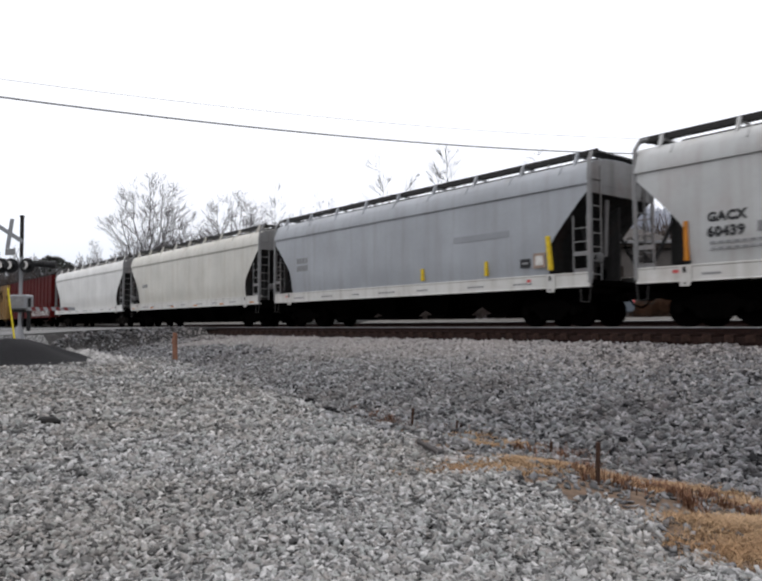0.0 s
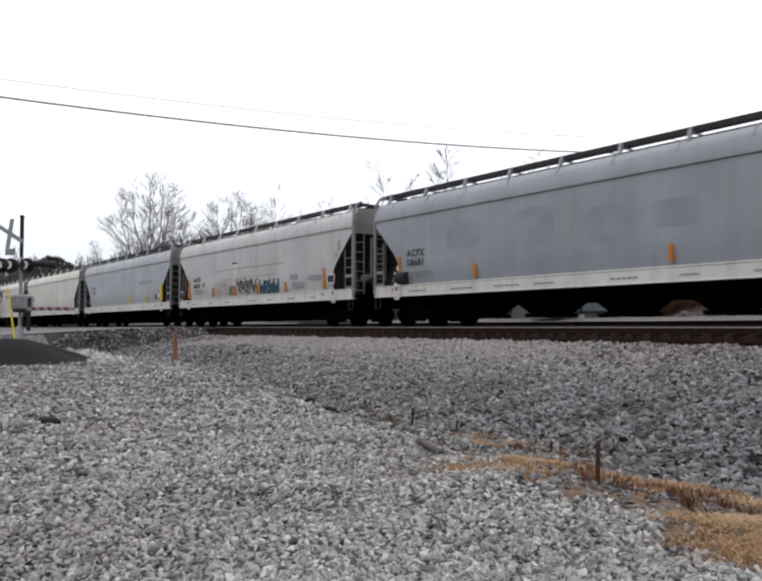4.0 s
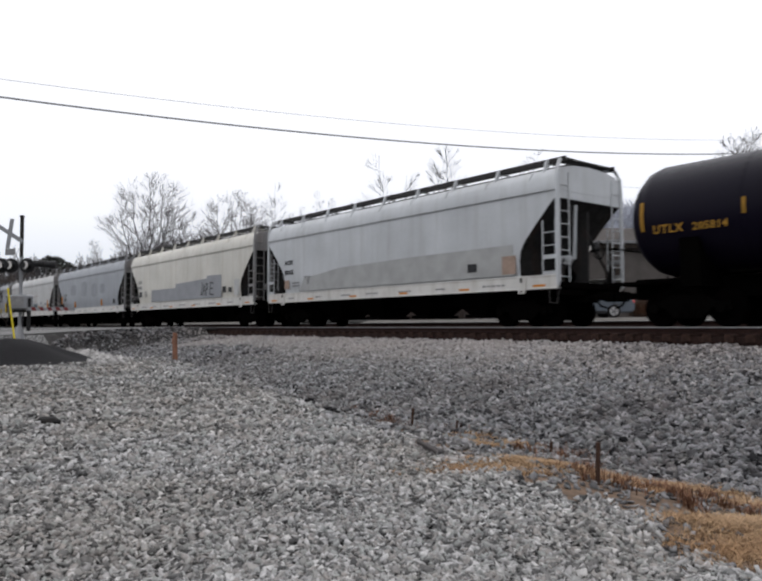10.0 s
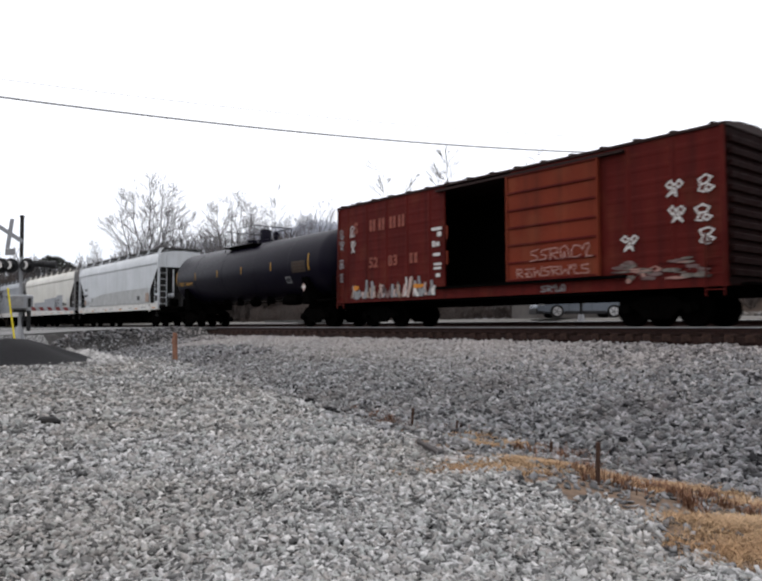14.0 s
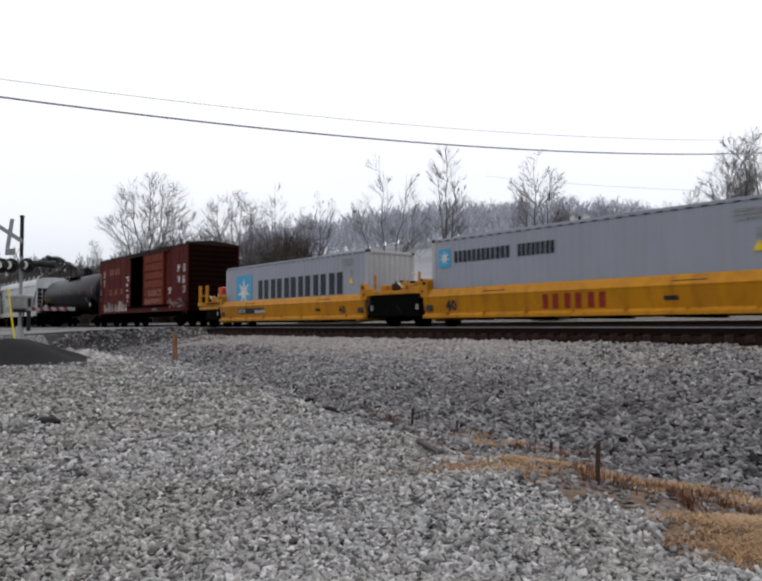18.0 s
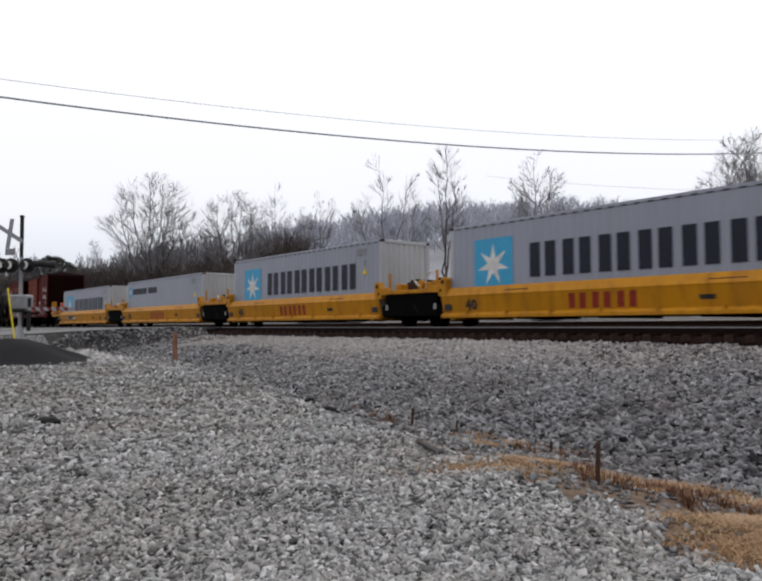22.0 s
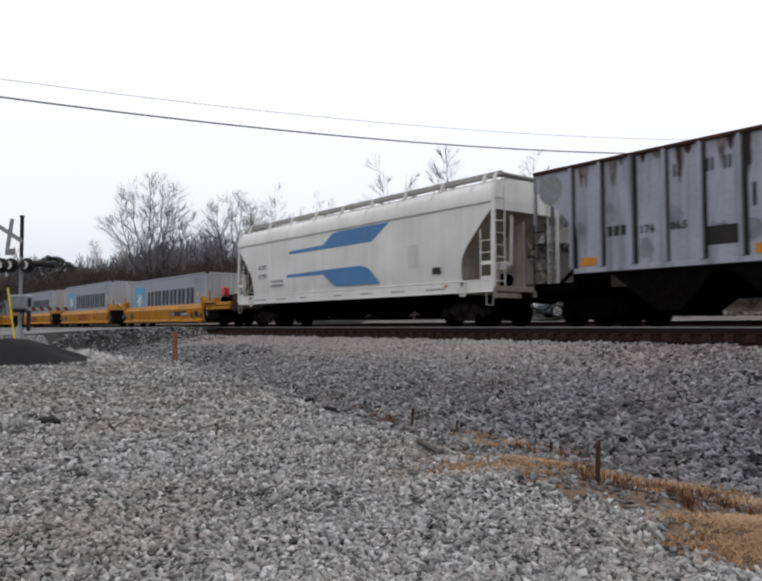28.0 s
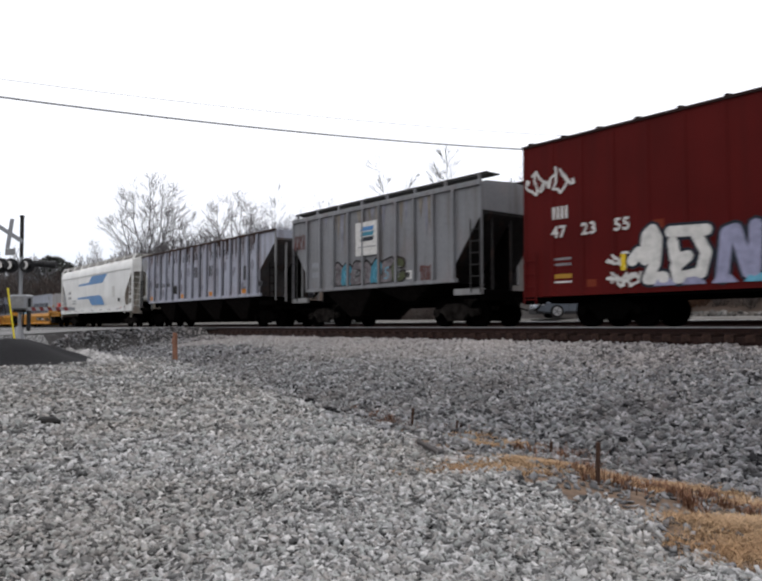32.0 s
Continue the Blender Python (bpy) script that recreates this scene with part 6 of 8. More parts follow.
well_cars()
ribbed_hoppers()


# ---- ground: one sheet from the gravel pad over ditch, track bed and fields to the wooded hill ----
def ease(t):
    t = np.clip(t, 0, 1)
    return t * t * (3 - 2 * t)


def pad_edge(x):
    return np.interp(x, [-60, -30, -25.5, -18, -11.9, -7, -4, -2.5, 0, 6, 40], [9.5, 9.3, 10.0, 8.6, 7.2, 6.0, 5.2, 4.6, 3.4, 2.8, 2.5])


def toe(x):
    return np.interp(x, [-60, -28, -20, -11, -5.5, 0, 40], [11, 11, 9.8, 9.0, 9.6, 9.9, 10])


def ditch_z(x):
    return np.interp(x, [-60, -26, -18, -11, -5, 40], [-1.2, -1.25, -1.5, -1.78, -2.0, -2.05])


def height(x, y):
    x, y = np.asarray(x, float), np.asarray(y, float)
    pad = -1.5 + 0.4 * ease((-x - 8) / 18)
    e, t, d = pad_edge(x), toe(x), ditch_z(x)
    z = pad + (d - pad) * ease((y - e) / np.maximum(t - e - 0.5, 0.4))
    z = np.where(y > t, d + (-0.47 - d) * np.clip((y - t) / (16.35 - t), 0, 1) ** 0.92, z)
    z = np.where(y > 16.35, -0.47 + 0.29 * ease((y - 20.2) / 0.8), z)
    z = np.where(y > 24.9, -0.18 + 0.56 * ease((y - 24.9) / 3.0), z)
    z = z + 2.1 * ease((y - 33.6) / 4.5) * ease((x + 21.5) / 3.0) * (y < 200)      # leaf-littered bank beside the house
    road = -0.34 + 0.30 * ease((y - 5) / 11)
    near = ease((-x - 30.2 - 4.6 * ease((y - 7.5) / 3)) / 1.5) * (y < 16.6)
    z = z * (1 - near) + road * near
    bank = 8 * ease((y - 36) / 26) * ease((-x - 55) / 40) + 4 * ease((y - 48) / 20) * ease((x + 40) / 30)
    z = z + bank
    hill = 15 * np.exp(-(((x + 142) / 78) ** 2 + ((y - 146) / 70) ** 2)) + 7 * np.exp(-(((x + 40) / 50) ** 2 + ((y - 170) / 45) ** 2))
    return z + hill * ease((y - 55) / 30)


def soil_slope(x, y):
    """Bare dark earth on the slope between the road bank and the stake."""
    bank = (x > -36.6) & (x < -31.6 + 0.9 * np.sin(y * 1.7)) & (y > 6.8) & (y < 16.7)
    return bank | (((x + 27.5) / 5.2) ** 2 + ((y - 11.5 - 0.1 * (x + 27.5)) / 2.4) ** 2 < 1 + 0.25 * np.sin(x * 2.7) * np.sin(y * 3.1))


def surface(x, y):
    """Height with the small ripples of the gravel."""
    return height(x, y) + 0.02 * np.sin(x * 2.1 + y) * (y < 10) + 0.018 * np.sin(x * 3.7 - y * 2.3)


def ground_sheet():
    xs = np.concatenate([[-2500, -1200, -600, -400], np.arange(-300, -60, 12), np.arange(-60, -30, 1.0), np.arange(-30, 8, 0.35), np.arange(8, 40, 2.0), np.arange(40, 200, 20), [200, 300, 600, 1200, 2500]])
    ys = np.concatenate([[-2000, -800, -200, -60, -20, -8], np.arange(-4, 30, 0.35), np.arange(30, 60, 3.0), np.arange(60, 320, 10), [330, 500, 1000, 2500]])
    gx, gy = np.meshgrid(xs, ys)
    gz = surface(gx, gy)
    n, m = len(xs), len(ys)
    me = bpy.data.meshes.new("ground")
    idx = np.arange(n * m).reshape(m, n)
    faces = np.stack([idx[:-1, :-1], idx[:-1, 1:], idx[1:, 1:], idx[1:, :-1]], -1).reshape(-1, 4)
    me.from_pydata(np.stack([gx, gy, gz], -1).reshape(-1, 3).tolist(), [], faces.tolist())
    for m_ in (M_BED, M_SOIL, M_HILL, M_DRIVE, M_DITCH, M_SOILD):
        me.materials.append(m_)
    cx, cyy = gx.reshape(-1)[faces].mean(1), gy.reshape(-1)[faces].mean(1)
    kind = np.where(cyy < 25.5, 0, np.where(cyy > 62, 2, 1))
    kind = np.where((cyy < 25.5) & (np.abs(cx) > 80), 1, kind)
    kind = np.where((cyy > 26.5) & (cyy < 33) & (np.abs(cx) < 120), 3, kind)
    kind = np.where((cx > -8.5) & (cx < 12) & (cyy > pad_edge(cx) + 0.1) & (cyy < toe(cx) - 0.9 + 0.5 * np.sin(cx * 2.2)), 4, kind)
    kind = np.where(soil_slope(cx, cyy), 5, kind)
    me.polygons.foreach_set("material_index", kind.astype(np.int32))
    for p in me.polygons:
        p.use_smooth = True
    tagged(new("ground", me), "grey gravel pad, ditch, track bed and winter field", "ground", kind="structure")


ground_sheet()


def loose_stones(name, label, count, area, size, material, seed, reject=None):
    """Angular stone pieces scattered over the ground, in one mesh; area gives x, y for two random numbers."""
    rng = np.random.default_rng(seed)
    x, y = area(rng.random(count), rng.random(count))
    if reject is not None:
        keep = ~reject(x, y)
        x, y = x[keep], y[keep]
    k = len(x)
    base = np.array([[sx, sy, sz] for sz in (-1, 1) for sy in (-1, 1) for sx in (-1, 1)], float)
    far = np.clip(np.hypot(x, y) / 8.0, 0.8, 1.5)[:, None, None]
    s = far * rng.uniform(size[0], size[1], (k, 1, 1)) * rng.uniform(0.5, 1.35, (k, 1, 3)) * np.array([1.4, 1.15, 0.42]) * 0.55
    v = base[None] * s * rng.uniform(0.45, 1.15, (k, 8, 3))
    q = rng.normal(size=(k, 4)) * np.array([1.0, 0.36, 0.36, 1.0])
    q /= np.linalg.norm(q, axis=1, keepdims=True)
    w_, a_, b_, c_ = q.T
    rot = np.stack([np.stack([1 - 2 * (b_ * b_ + c_ * c_), 2 * (a_ * b_ - c_ * w_), 2 * (a_ * c_ + b_ * w_)], -1),
                    np.stack([2 * (a_ * b_ + c_ * w_), 1 - 2 * (a_ * a_ + c_ * c_), 2 * (b_ * c_ - a_ * w_)], -1),
                    np.stack([2 * (a_ * c_ - b_ * w_), 2 * (b_ * c_ + a_ * w_), 1 - 2 * (a_ * a_ + b_ * b_)], -1)], 1)
    v = np.einsum("kij,knj->kni", rot, v)
    v += np.stack([x, y, surface(x, y) + 0.012], -1)[:, None]
    quads = np.array([(0, 2, 3, 1), (4, 5, 7, 6), (0, 1, 5, 4), (1, 3, 7, 5), (3, 2, 6, 7), (2, 0, 4, 6)])
    f = (quads[None] + 8 * np.arange(k)[:, None, None]).reshape(-1, 4)
    me = bpy.data.meshes.new(name)
    me.vertices.add(8 * k)
    me.vertices.foreach_set("co", v.reshape(-1))
    me.loops.add(f.size)
    me.loops.foreach_set("vertex_index", f.reshape(-1).astype(np.int32))
    me.polygons.add(len(f))
    me.polygons.foreach_set("loop_start", np.arange(0, f.size, 4, dtype=np.int32))
    me.update(calc_edges=True)
    me.materials.append(material)
    return tagged(new(name, me), label, "stones", kind="stuff")


def fan(r0, r1, a0, a1):
    """Ground area as a sector before the camera, denser near it."""
    def area(u, v):
        r = np.exp(np.log(r0) + (np.log(r1) - np.log(r0)) * u)
        a = np.radians(a0 + (a1 - a0) * v)
        return -r * np.cos(a), r * np.sin(a)
    return area


def in_road(x, y):
    return x < -31.2 - 5.0 * ease((y - 7.5) / 3)


loose_stones("pad_gravel", "pale grey crushed stone covering the pad", 78000, fan(3.0, 31.0, 3, 76), (0.026, 0.066), M_STONE, 3,
             lambda x, y: (y > pad_edge(x) + 0.35 + 0.25 * np.sin(x * 3.1) + 0.2 * np.sin(x * 11.7 + y * 5)) | in_road(x, y))
def off_bank(x, y):
    bare = soil_slope(x, y) & (np.sin(x * 91.7 + y * 57.3) < 0.8)
    bare = bare | ((((x + 8.2) / 1.0) ** 2 + ((y - 8.85) / 0.55) ** 2 < 1) & (np.sin(x * 71.3 + y * 43.1) < 0.6))      # straw patch at the foot of the bank
    return (y < toe(x) - 0.7 + 0.6 * np.sin(x * 1.7)) | in_road(x, y) | (y > 16.5) | bare


def darker_stretch(x, y):
    """The stretch towards +x that gets the darker stones, with a ragged border."""
    return (np.sin(x * 127.1 + y * 311.7) * 43758.5) % 1.0 < np.clip((x + 14) / 11, 0, 1)


loose_stones("ballast_gravel", "dusty grey crushed ballast on the bank", 88000, lambda u, v: (5.5 - 41.5 * u ** 1.35, 8.6 + 8.1 * v), (0.032, 0.078), M_BALLAST, 4, lambda x, y: off_bank(x, y) | darker_stretch(x, y))
loose_stones("dark_ballast", "darker crushed ballast on the bank", 88000, lambda u, v: (5.5 - 36.5 * u ** 1.35, 8.6 + 8.1 * v), (0.032, 0.082), M_BALLAST2, 4, lambda x, y: off_bank(x, y) | ~darker_stretch(x, y))


def grass_tufts(name, label, count, centre, spread, tall, material, seed, lean=0.5, wide=0.006):
    rng = np.random.default_rng(seed)
    pick = rng.integers(0, len(centre), count)
    c = np.array(centre, float)[pick]
    x = c[:, 0] + rng.normal(0, 1, count) * spread * c[:, 2]
    y = c[:, 1] + rng.normal(0, 1, count) * spread * c[:, 3]
    clump = rng.integers(0, max(1, count // 70), count)      # most blades gather in clumps round one root
    gather = rng.random(count) < 0.72
    x = np.where(gather, x[clump] + rng.normal(0, 0.045, count), x)
    y = np.where(gather, y[clump] + rng.normal(0, 0.045, count), y)
    z = surface(x, y)
    h = rng.uniform(tall[0], tall[1], count)
    a, tilt = rng.uniform(0, 6.283, count), rng.uniform(0.1, lean, count)
    dx, dy = np.cos(a) * tilt * h, np.sin(a) * tilt * h
    px, py = -np.sin(a) * wide, np.cos(a) * wide
    v = np.stack([np.stack([x - px, y - py, z - 0.02], -1), np.stack([x + px, y + py, z - 0.02], -1),
                  np.stack([x + dx * 0.4 + px, y + dy * 0.4 + py, z + h * 0.6], -1), np.stack([x + dx * 0.4 - px, y + dy * 0.4 - py, z + h * 0.6], -1),
                  np.stack([x + dx, y + dy, z + h], -1)], 1).reshape(-1, 3)
    me = bpy.data.meshes.new(name)
    f = []
    for k in range(count):
        b = 5 * k
        f += [(b, b + 1, b + 2, b + 3), (b + 3, b + 2, b + 4)]
    me.from_pydata(v.tolist(), [], f)
    me.materials.append(material)
    return tagged(new(name, me), label, "grass", kind="stuff")


GRASS_AT = [(x, y, 0.42, 0.42) for x, y in 3 * ((-8.58, 8.63), (-8.21, 8.65), (-7.97, 8.85), (-7.72, 9.04), (-8.4, 9.1))]
GRASS_AT += [(x, y, 0.32, 0.32) for x, y in 2 * ((-5.55, 5.53), (-5.38, 5.68), (-5.36, 5.95), (-5.51, 6.36), (-5.58, 6.88), (-5.58, 7.25), (-5.27, 7.21), (-4.97, 7.17), (-4.97, 7.56), (-4.37, 7.1), (-4.31, 7.4), (-4.65, 8.3))]
GRASS_AT += [(x, y, 0.40, 0.40) for x, y in ((-4.47, 8.43), (-4.67, 8.92), (-4.16, 8.4), (-3.76, 8.03), (-3.4, 7.67), (-2.84, 5.75), (-2.84, 5.98), (-2.75, 6.1), (-2.6, 6.1), (-2.45, 5.25), (-2.4, 5.3), (-2.3, 5.4), (-2.25, 4.9), (-2.1, 5.0), (-2.5, 5.7), (-1.8, 5.4))]
grass_tufts("dry_grass", "straw-coloured dead grass matted along the ditch", 56000, GRASS_AT, 0.60, (0.015, 0.055), M_GRASS, 8, 4.2, 0.0032)


def off_grass(x, y):
    """True where the straw is thin enough for stones to show."""
    near = np.min([((x - a) / (0.9 * c + 0.1)) ** 2 + ((y - b) / (0.9 * d + 0.1)) ** 2 for a, b, c, d in GRASS_AT], axis=0)
    return near > 0.5 + 0.5 * np.sin(x * 9.1) * np.sin(y * 11.3)


loose_stones("ditch_gravel", "pale stones strewn through the ditch", 6000, lambda u, v: (-10.5 + 12.0 * u, 3.4 + 6.2 * v), (0.03, 0.075), M_BALLAST, 14,
             lambda x, y: (y < pad_edge(x)) | (y > toe(x) + 0.2) | ~off_grass(x, y))
WEEDS_AT = [(x, y, 0.5, 0.4) for x, y in ((-11.5, 8.95), (-10.6, 8.7), (-9.9, 8.7), (-9.05, 8.9), (-7.3, 8.9), (-7.04, 8.8), (-6.5, 8.9), (-6.6, 8.4), (-5.6, 7.5), (-5.2, 7.1), (-4.9, 7.0), (-4.2, 7.4), (-3.9, 7.2), (-3.78, 7.0), (-3.6, 6.7), (-4.6, 6.6))]
grass_tufts("weed_stems", "rust-brown dead weed stems in the ditch", 2000, WEEDS_AT, 0.62, (0.03, 0.17), M_WEED, 9, 1.7, 0.0045)
# Near-black pieces that draw the dark line of the gully.
loose_stones("gully_pieces", "small near-black pieces along the gully", 900, lambda u, v: (-16.50 + 4.93 * u, 9.72 + -1.64 * u + 0.42 * (v - 0.5)), (0.025, 0.06), M_PILE, 12, lambda x, y: np.sin(x * 2.3 + 1.0) + np.sin(x * 5.1 + y * 3) < -0.2)
loose_stones("slope_stones", "dark stones and dirt on the earth slope", 9000, lambda u, v: (-36.4 + 14.4 * u, 7.0 + 8.6 * v), (0.04, 0.10), M_BALLAST2, 15, lambda x, y: ~soil_slope(x, y) | in_road(x, y))
loose_stones("drive_rubble", "grey broken rubble along the edge of the drive", 1500, lambda u, v: (-17.5 + 14 * u, 31.6 + 1.2 * v), (0.10, 0.24), M_RUBBLE, 16)
loose_stones("bank_rubble", "pale broken rubble on the road bank", 240, lambda u, v: (-30.8 + 8.2 * u, 8.1 - 1.2 * u + 1.0 * v), (0.06, 0.22), M_ROCK, 13)
# Added flat strip whose dark colour draws a thin shadow line on the ground.
slab = part("shadow_line_strip", Geo().prism([(-0.62, -0.03), (0.1, -0.05), (0.6, -0.02), (0.64, 0.02), (-0.1, 0.03), (-0.6, 0.02)], "z", -0.03, 0.03), M_BARK, bevel=0.01)
slab.matrix_world = pose(-6.36, 5.96, float(height(-6.36, 5.96)) + 0.02, 8, 3, -18)
tagged(slab, "added dark strip for the thin shadow line at the ditch edge", "board")


# ---- track ----
def railway(y, top, name, label, x0, x1, tie_range):
    track = tagged(new(name), label, "railway track", kind="structure")
    track.location = (0, y, top)
    rail = [(-0.07, -0.18), (0.07, -0.18), (0.07, -0.165), (0.012, -0.145), (0.012, -0.05), (0.037, -0.035), (0.037, -0.004), (-0.037, -0.004), (-0.037, -0.035), (-0.012, -0.05), (-0.012, -0.145), (-0.07, -0.165)]
    for s in (-1, 1):
        r = part("rail", Geo().prism([(s * 0.755 + p, z) for p, z in rail], "x", x0, x1), M_RAIL, track)
        part("rail_head", Geo().prism([(s * 0.755 - 0.038, -0.030), (s * 0.755 + 0.038, -0.030), (s * 0.755 + 0.038, -0.006), (s * 0.755 + 0.030, 0.0), (s * 0.755 - 0.030, 0.0), (s * 0.755 - 0.038, -0.006)], "x", x0, x1), M_RAILTOP, r, "polished running surface")
    tie = mesh_of("tie", Geo().box(-0.115, 0.115, -1.30, 1.30, -0.37, -0.185), M_TIE, bevel=0.012)
    for k in range(int((tie_range[1] - tie_range[0]) / 0.52)):
        t = part("tie", tie, M_TIE, track)
        t.location = (tie_range[0] + k * 0.52, random.uniform(-0.05, 0.05), 0)
        t.rotation_euler = (0, 0, random.uniform(-0.015, 0.015))
    part("stained_ballast", Geo().box(x0, x1, -1.27, 1.27, -0.60, -0.235), M_STAIN, track)
    far = Geo()
    for xa, xb in ((x0, tie_range[0]), (tie_range[1], x1)):
        x = xa
        while x < xb:
            far.box(x, x + 0.23, -1.3, 1.3, -0.37, -0.185)
            x += 0.55
    tagged(part("far_ties", far, M_TIE, track), kind="stuff")
    plates = Geo()
    for k in range(int((tie_range[1] - tie_range[0]) / 0.52)):
        x = tie_range[0] + k * 0.52
        for s in (-1, 1):
            plates.box(x - 0.1, x + 0.1, s * 0.755 - 0.16, s * 0.755 + 0.16, -0.186, -0.172)
            plates.box(x - 0.02, x + 0.02, s * 0.755 - 0.11, s * 0.755 - 0.07, -0.172, -0.145)
    tagged(part("tie_plates", plates, M_RAIL, track), kind="stuff")
    return track


railway(TRACK_Y, 0.0, "track_main", "rusty rails with polished heads on dark wooden ties", -420, 280, (-45, 9))
railway(TRACK_Y + 4.35, 0.20, "track_far", "second track of dark rails behind the train", -300, 200, (-45, 9))


# ---- road crossing ----
road = tagged(new("road"), "pale worn asphalt road rising to the crossing", "road", kind="structure")
g = Geo()
rows = []
for y in [-60, -20, -5, 0, 2, 4, 6, 8, 10, 12, 14, 16, 16.9]:
    z = float(height(-38, y)) + 0.035 if y < 16.5 else -0.02
    rows.append([(-43.5, y, z), (-39, y, z + 0.03), (-32.2 - 4.3 * float(ease((y - 6) / 4)), y, z)])
g.grid(rows)
g.grid([[(p[0], p[1], p[2] - 0.12) for p in r] for r in rows])
part("road_surface", g, M_ASPHALT, road)
part("crossing_panel", Geo().box(-43, -36.2, TRACK_Y - 0.66, TRACK_Y + 0.66, -0.1, -0.02).box(-43, -36.2, TRACK_Y - 2.2, TRACK_Y - 0.86, -0.12, -0.015), M_ASPHALT, road)
part("far_approach", Geo().box(-43.5, -36, TRACK_Y + 6.2, 60, 0.30, 0.42), M_ASPHALT, road)

rnd = random.Random(5)
for k in range(46):
    x = rnd.uniform(-30.6, -22.8)
    y = 8.5 - 0.15 * (x + 30.6) + rnd.uniform(-0.45, 0.45)
    r = rnd.uniform(0.05, 0.19)
    g = Geo().lathe([(-r * 0.6, r * 0.3), (-r * 0.45, r * rnd.uniform(0.75, 0.95)), (r * 0.1, r), (r * 0.5, r * rnd.uniform(0.6, 0.8)), (r * 0.65, r * 0.2)], "z", (0, 0, 0), 7)
    g.v = [(a * rnd.uniform(0.8, 1.3), b * rnd.uniform(0.8, 1.25), c * rnd.uniform(0.8, 1.1)) for a, b, c in g.v]
    rock = part("bank_rock", g, M_ROCK)
    rock.matrix_world = pose(x, y, float(height(x, y)) + r * 0.35, 0, 0, rnd.uniform(0, 360))
    tagged(rock, "pale rubble rock on the road bank", "rock", "rocks on the road bank")


def pile():
    rows = []
    for j in range(13):
        row = []
        for i in range(37):
            a, q = 6.28319 * i / 36, j / 12
            wob = 1 + 0.14 * noise.noise((math.cos(a) * 1.5, math.sin(a) * 1.5, 2.0)) + 0.03 * noise.noise((math.cos(a) * 6, math.sin(a) * 6, 5.0))
            x, y = math.cos(a) * 2.5 * q * wob, math.sin(a) * 3.5 * q * wob
            z = 0.84 * (1 - ease(q * 1.02)) + 0.04 * noise.noise((x * 2.5, y * 2.5, 0))
            row.append((x, y, float(z) - 0.05))
        rows.append(row)
    ob = part("asphalt_mound", Geo().grid(rows), M_PILE, smooth=True)
    ob.matrix_world = pose(-25.04, 4.83, float(height(-24.7, 5.25)))
    tagged(ob, "low black heap of asphalt millings on the gravel", "gravel heap")


pile()


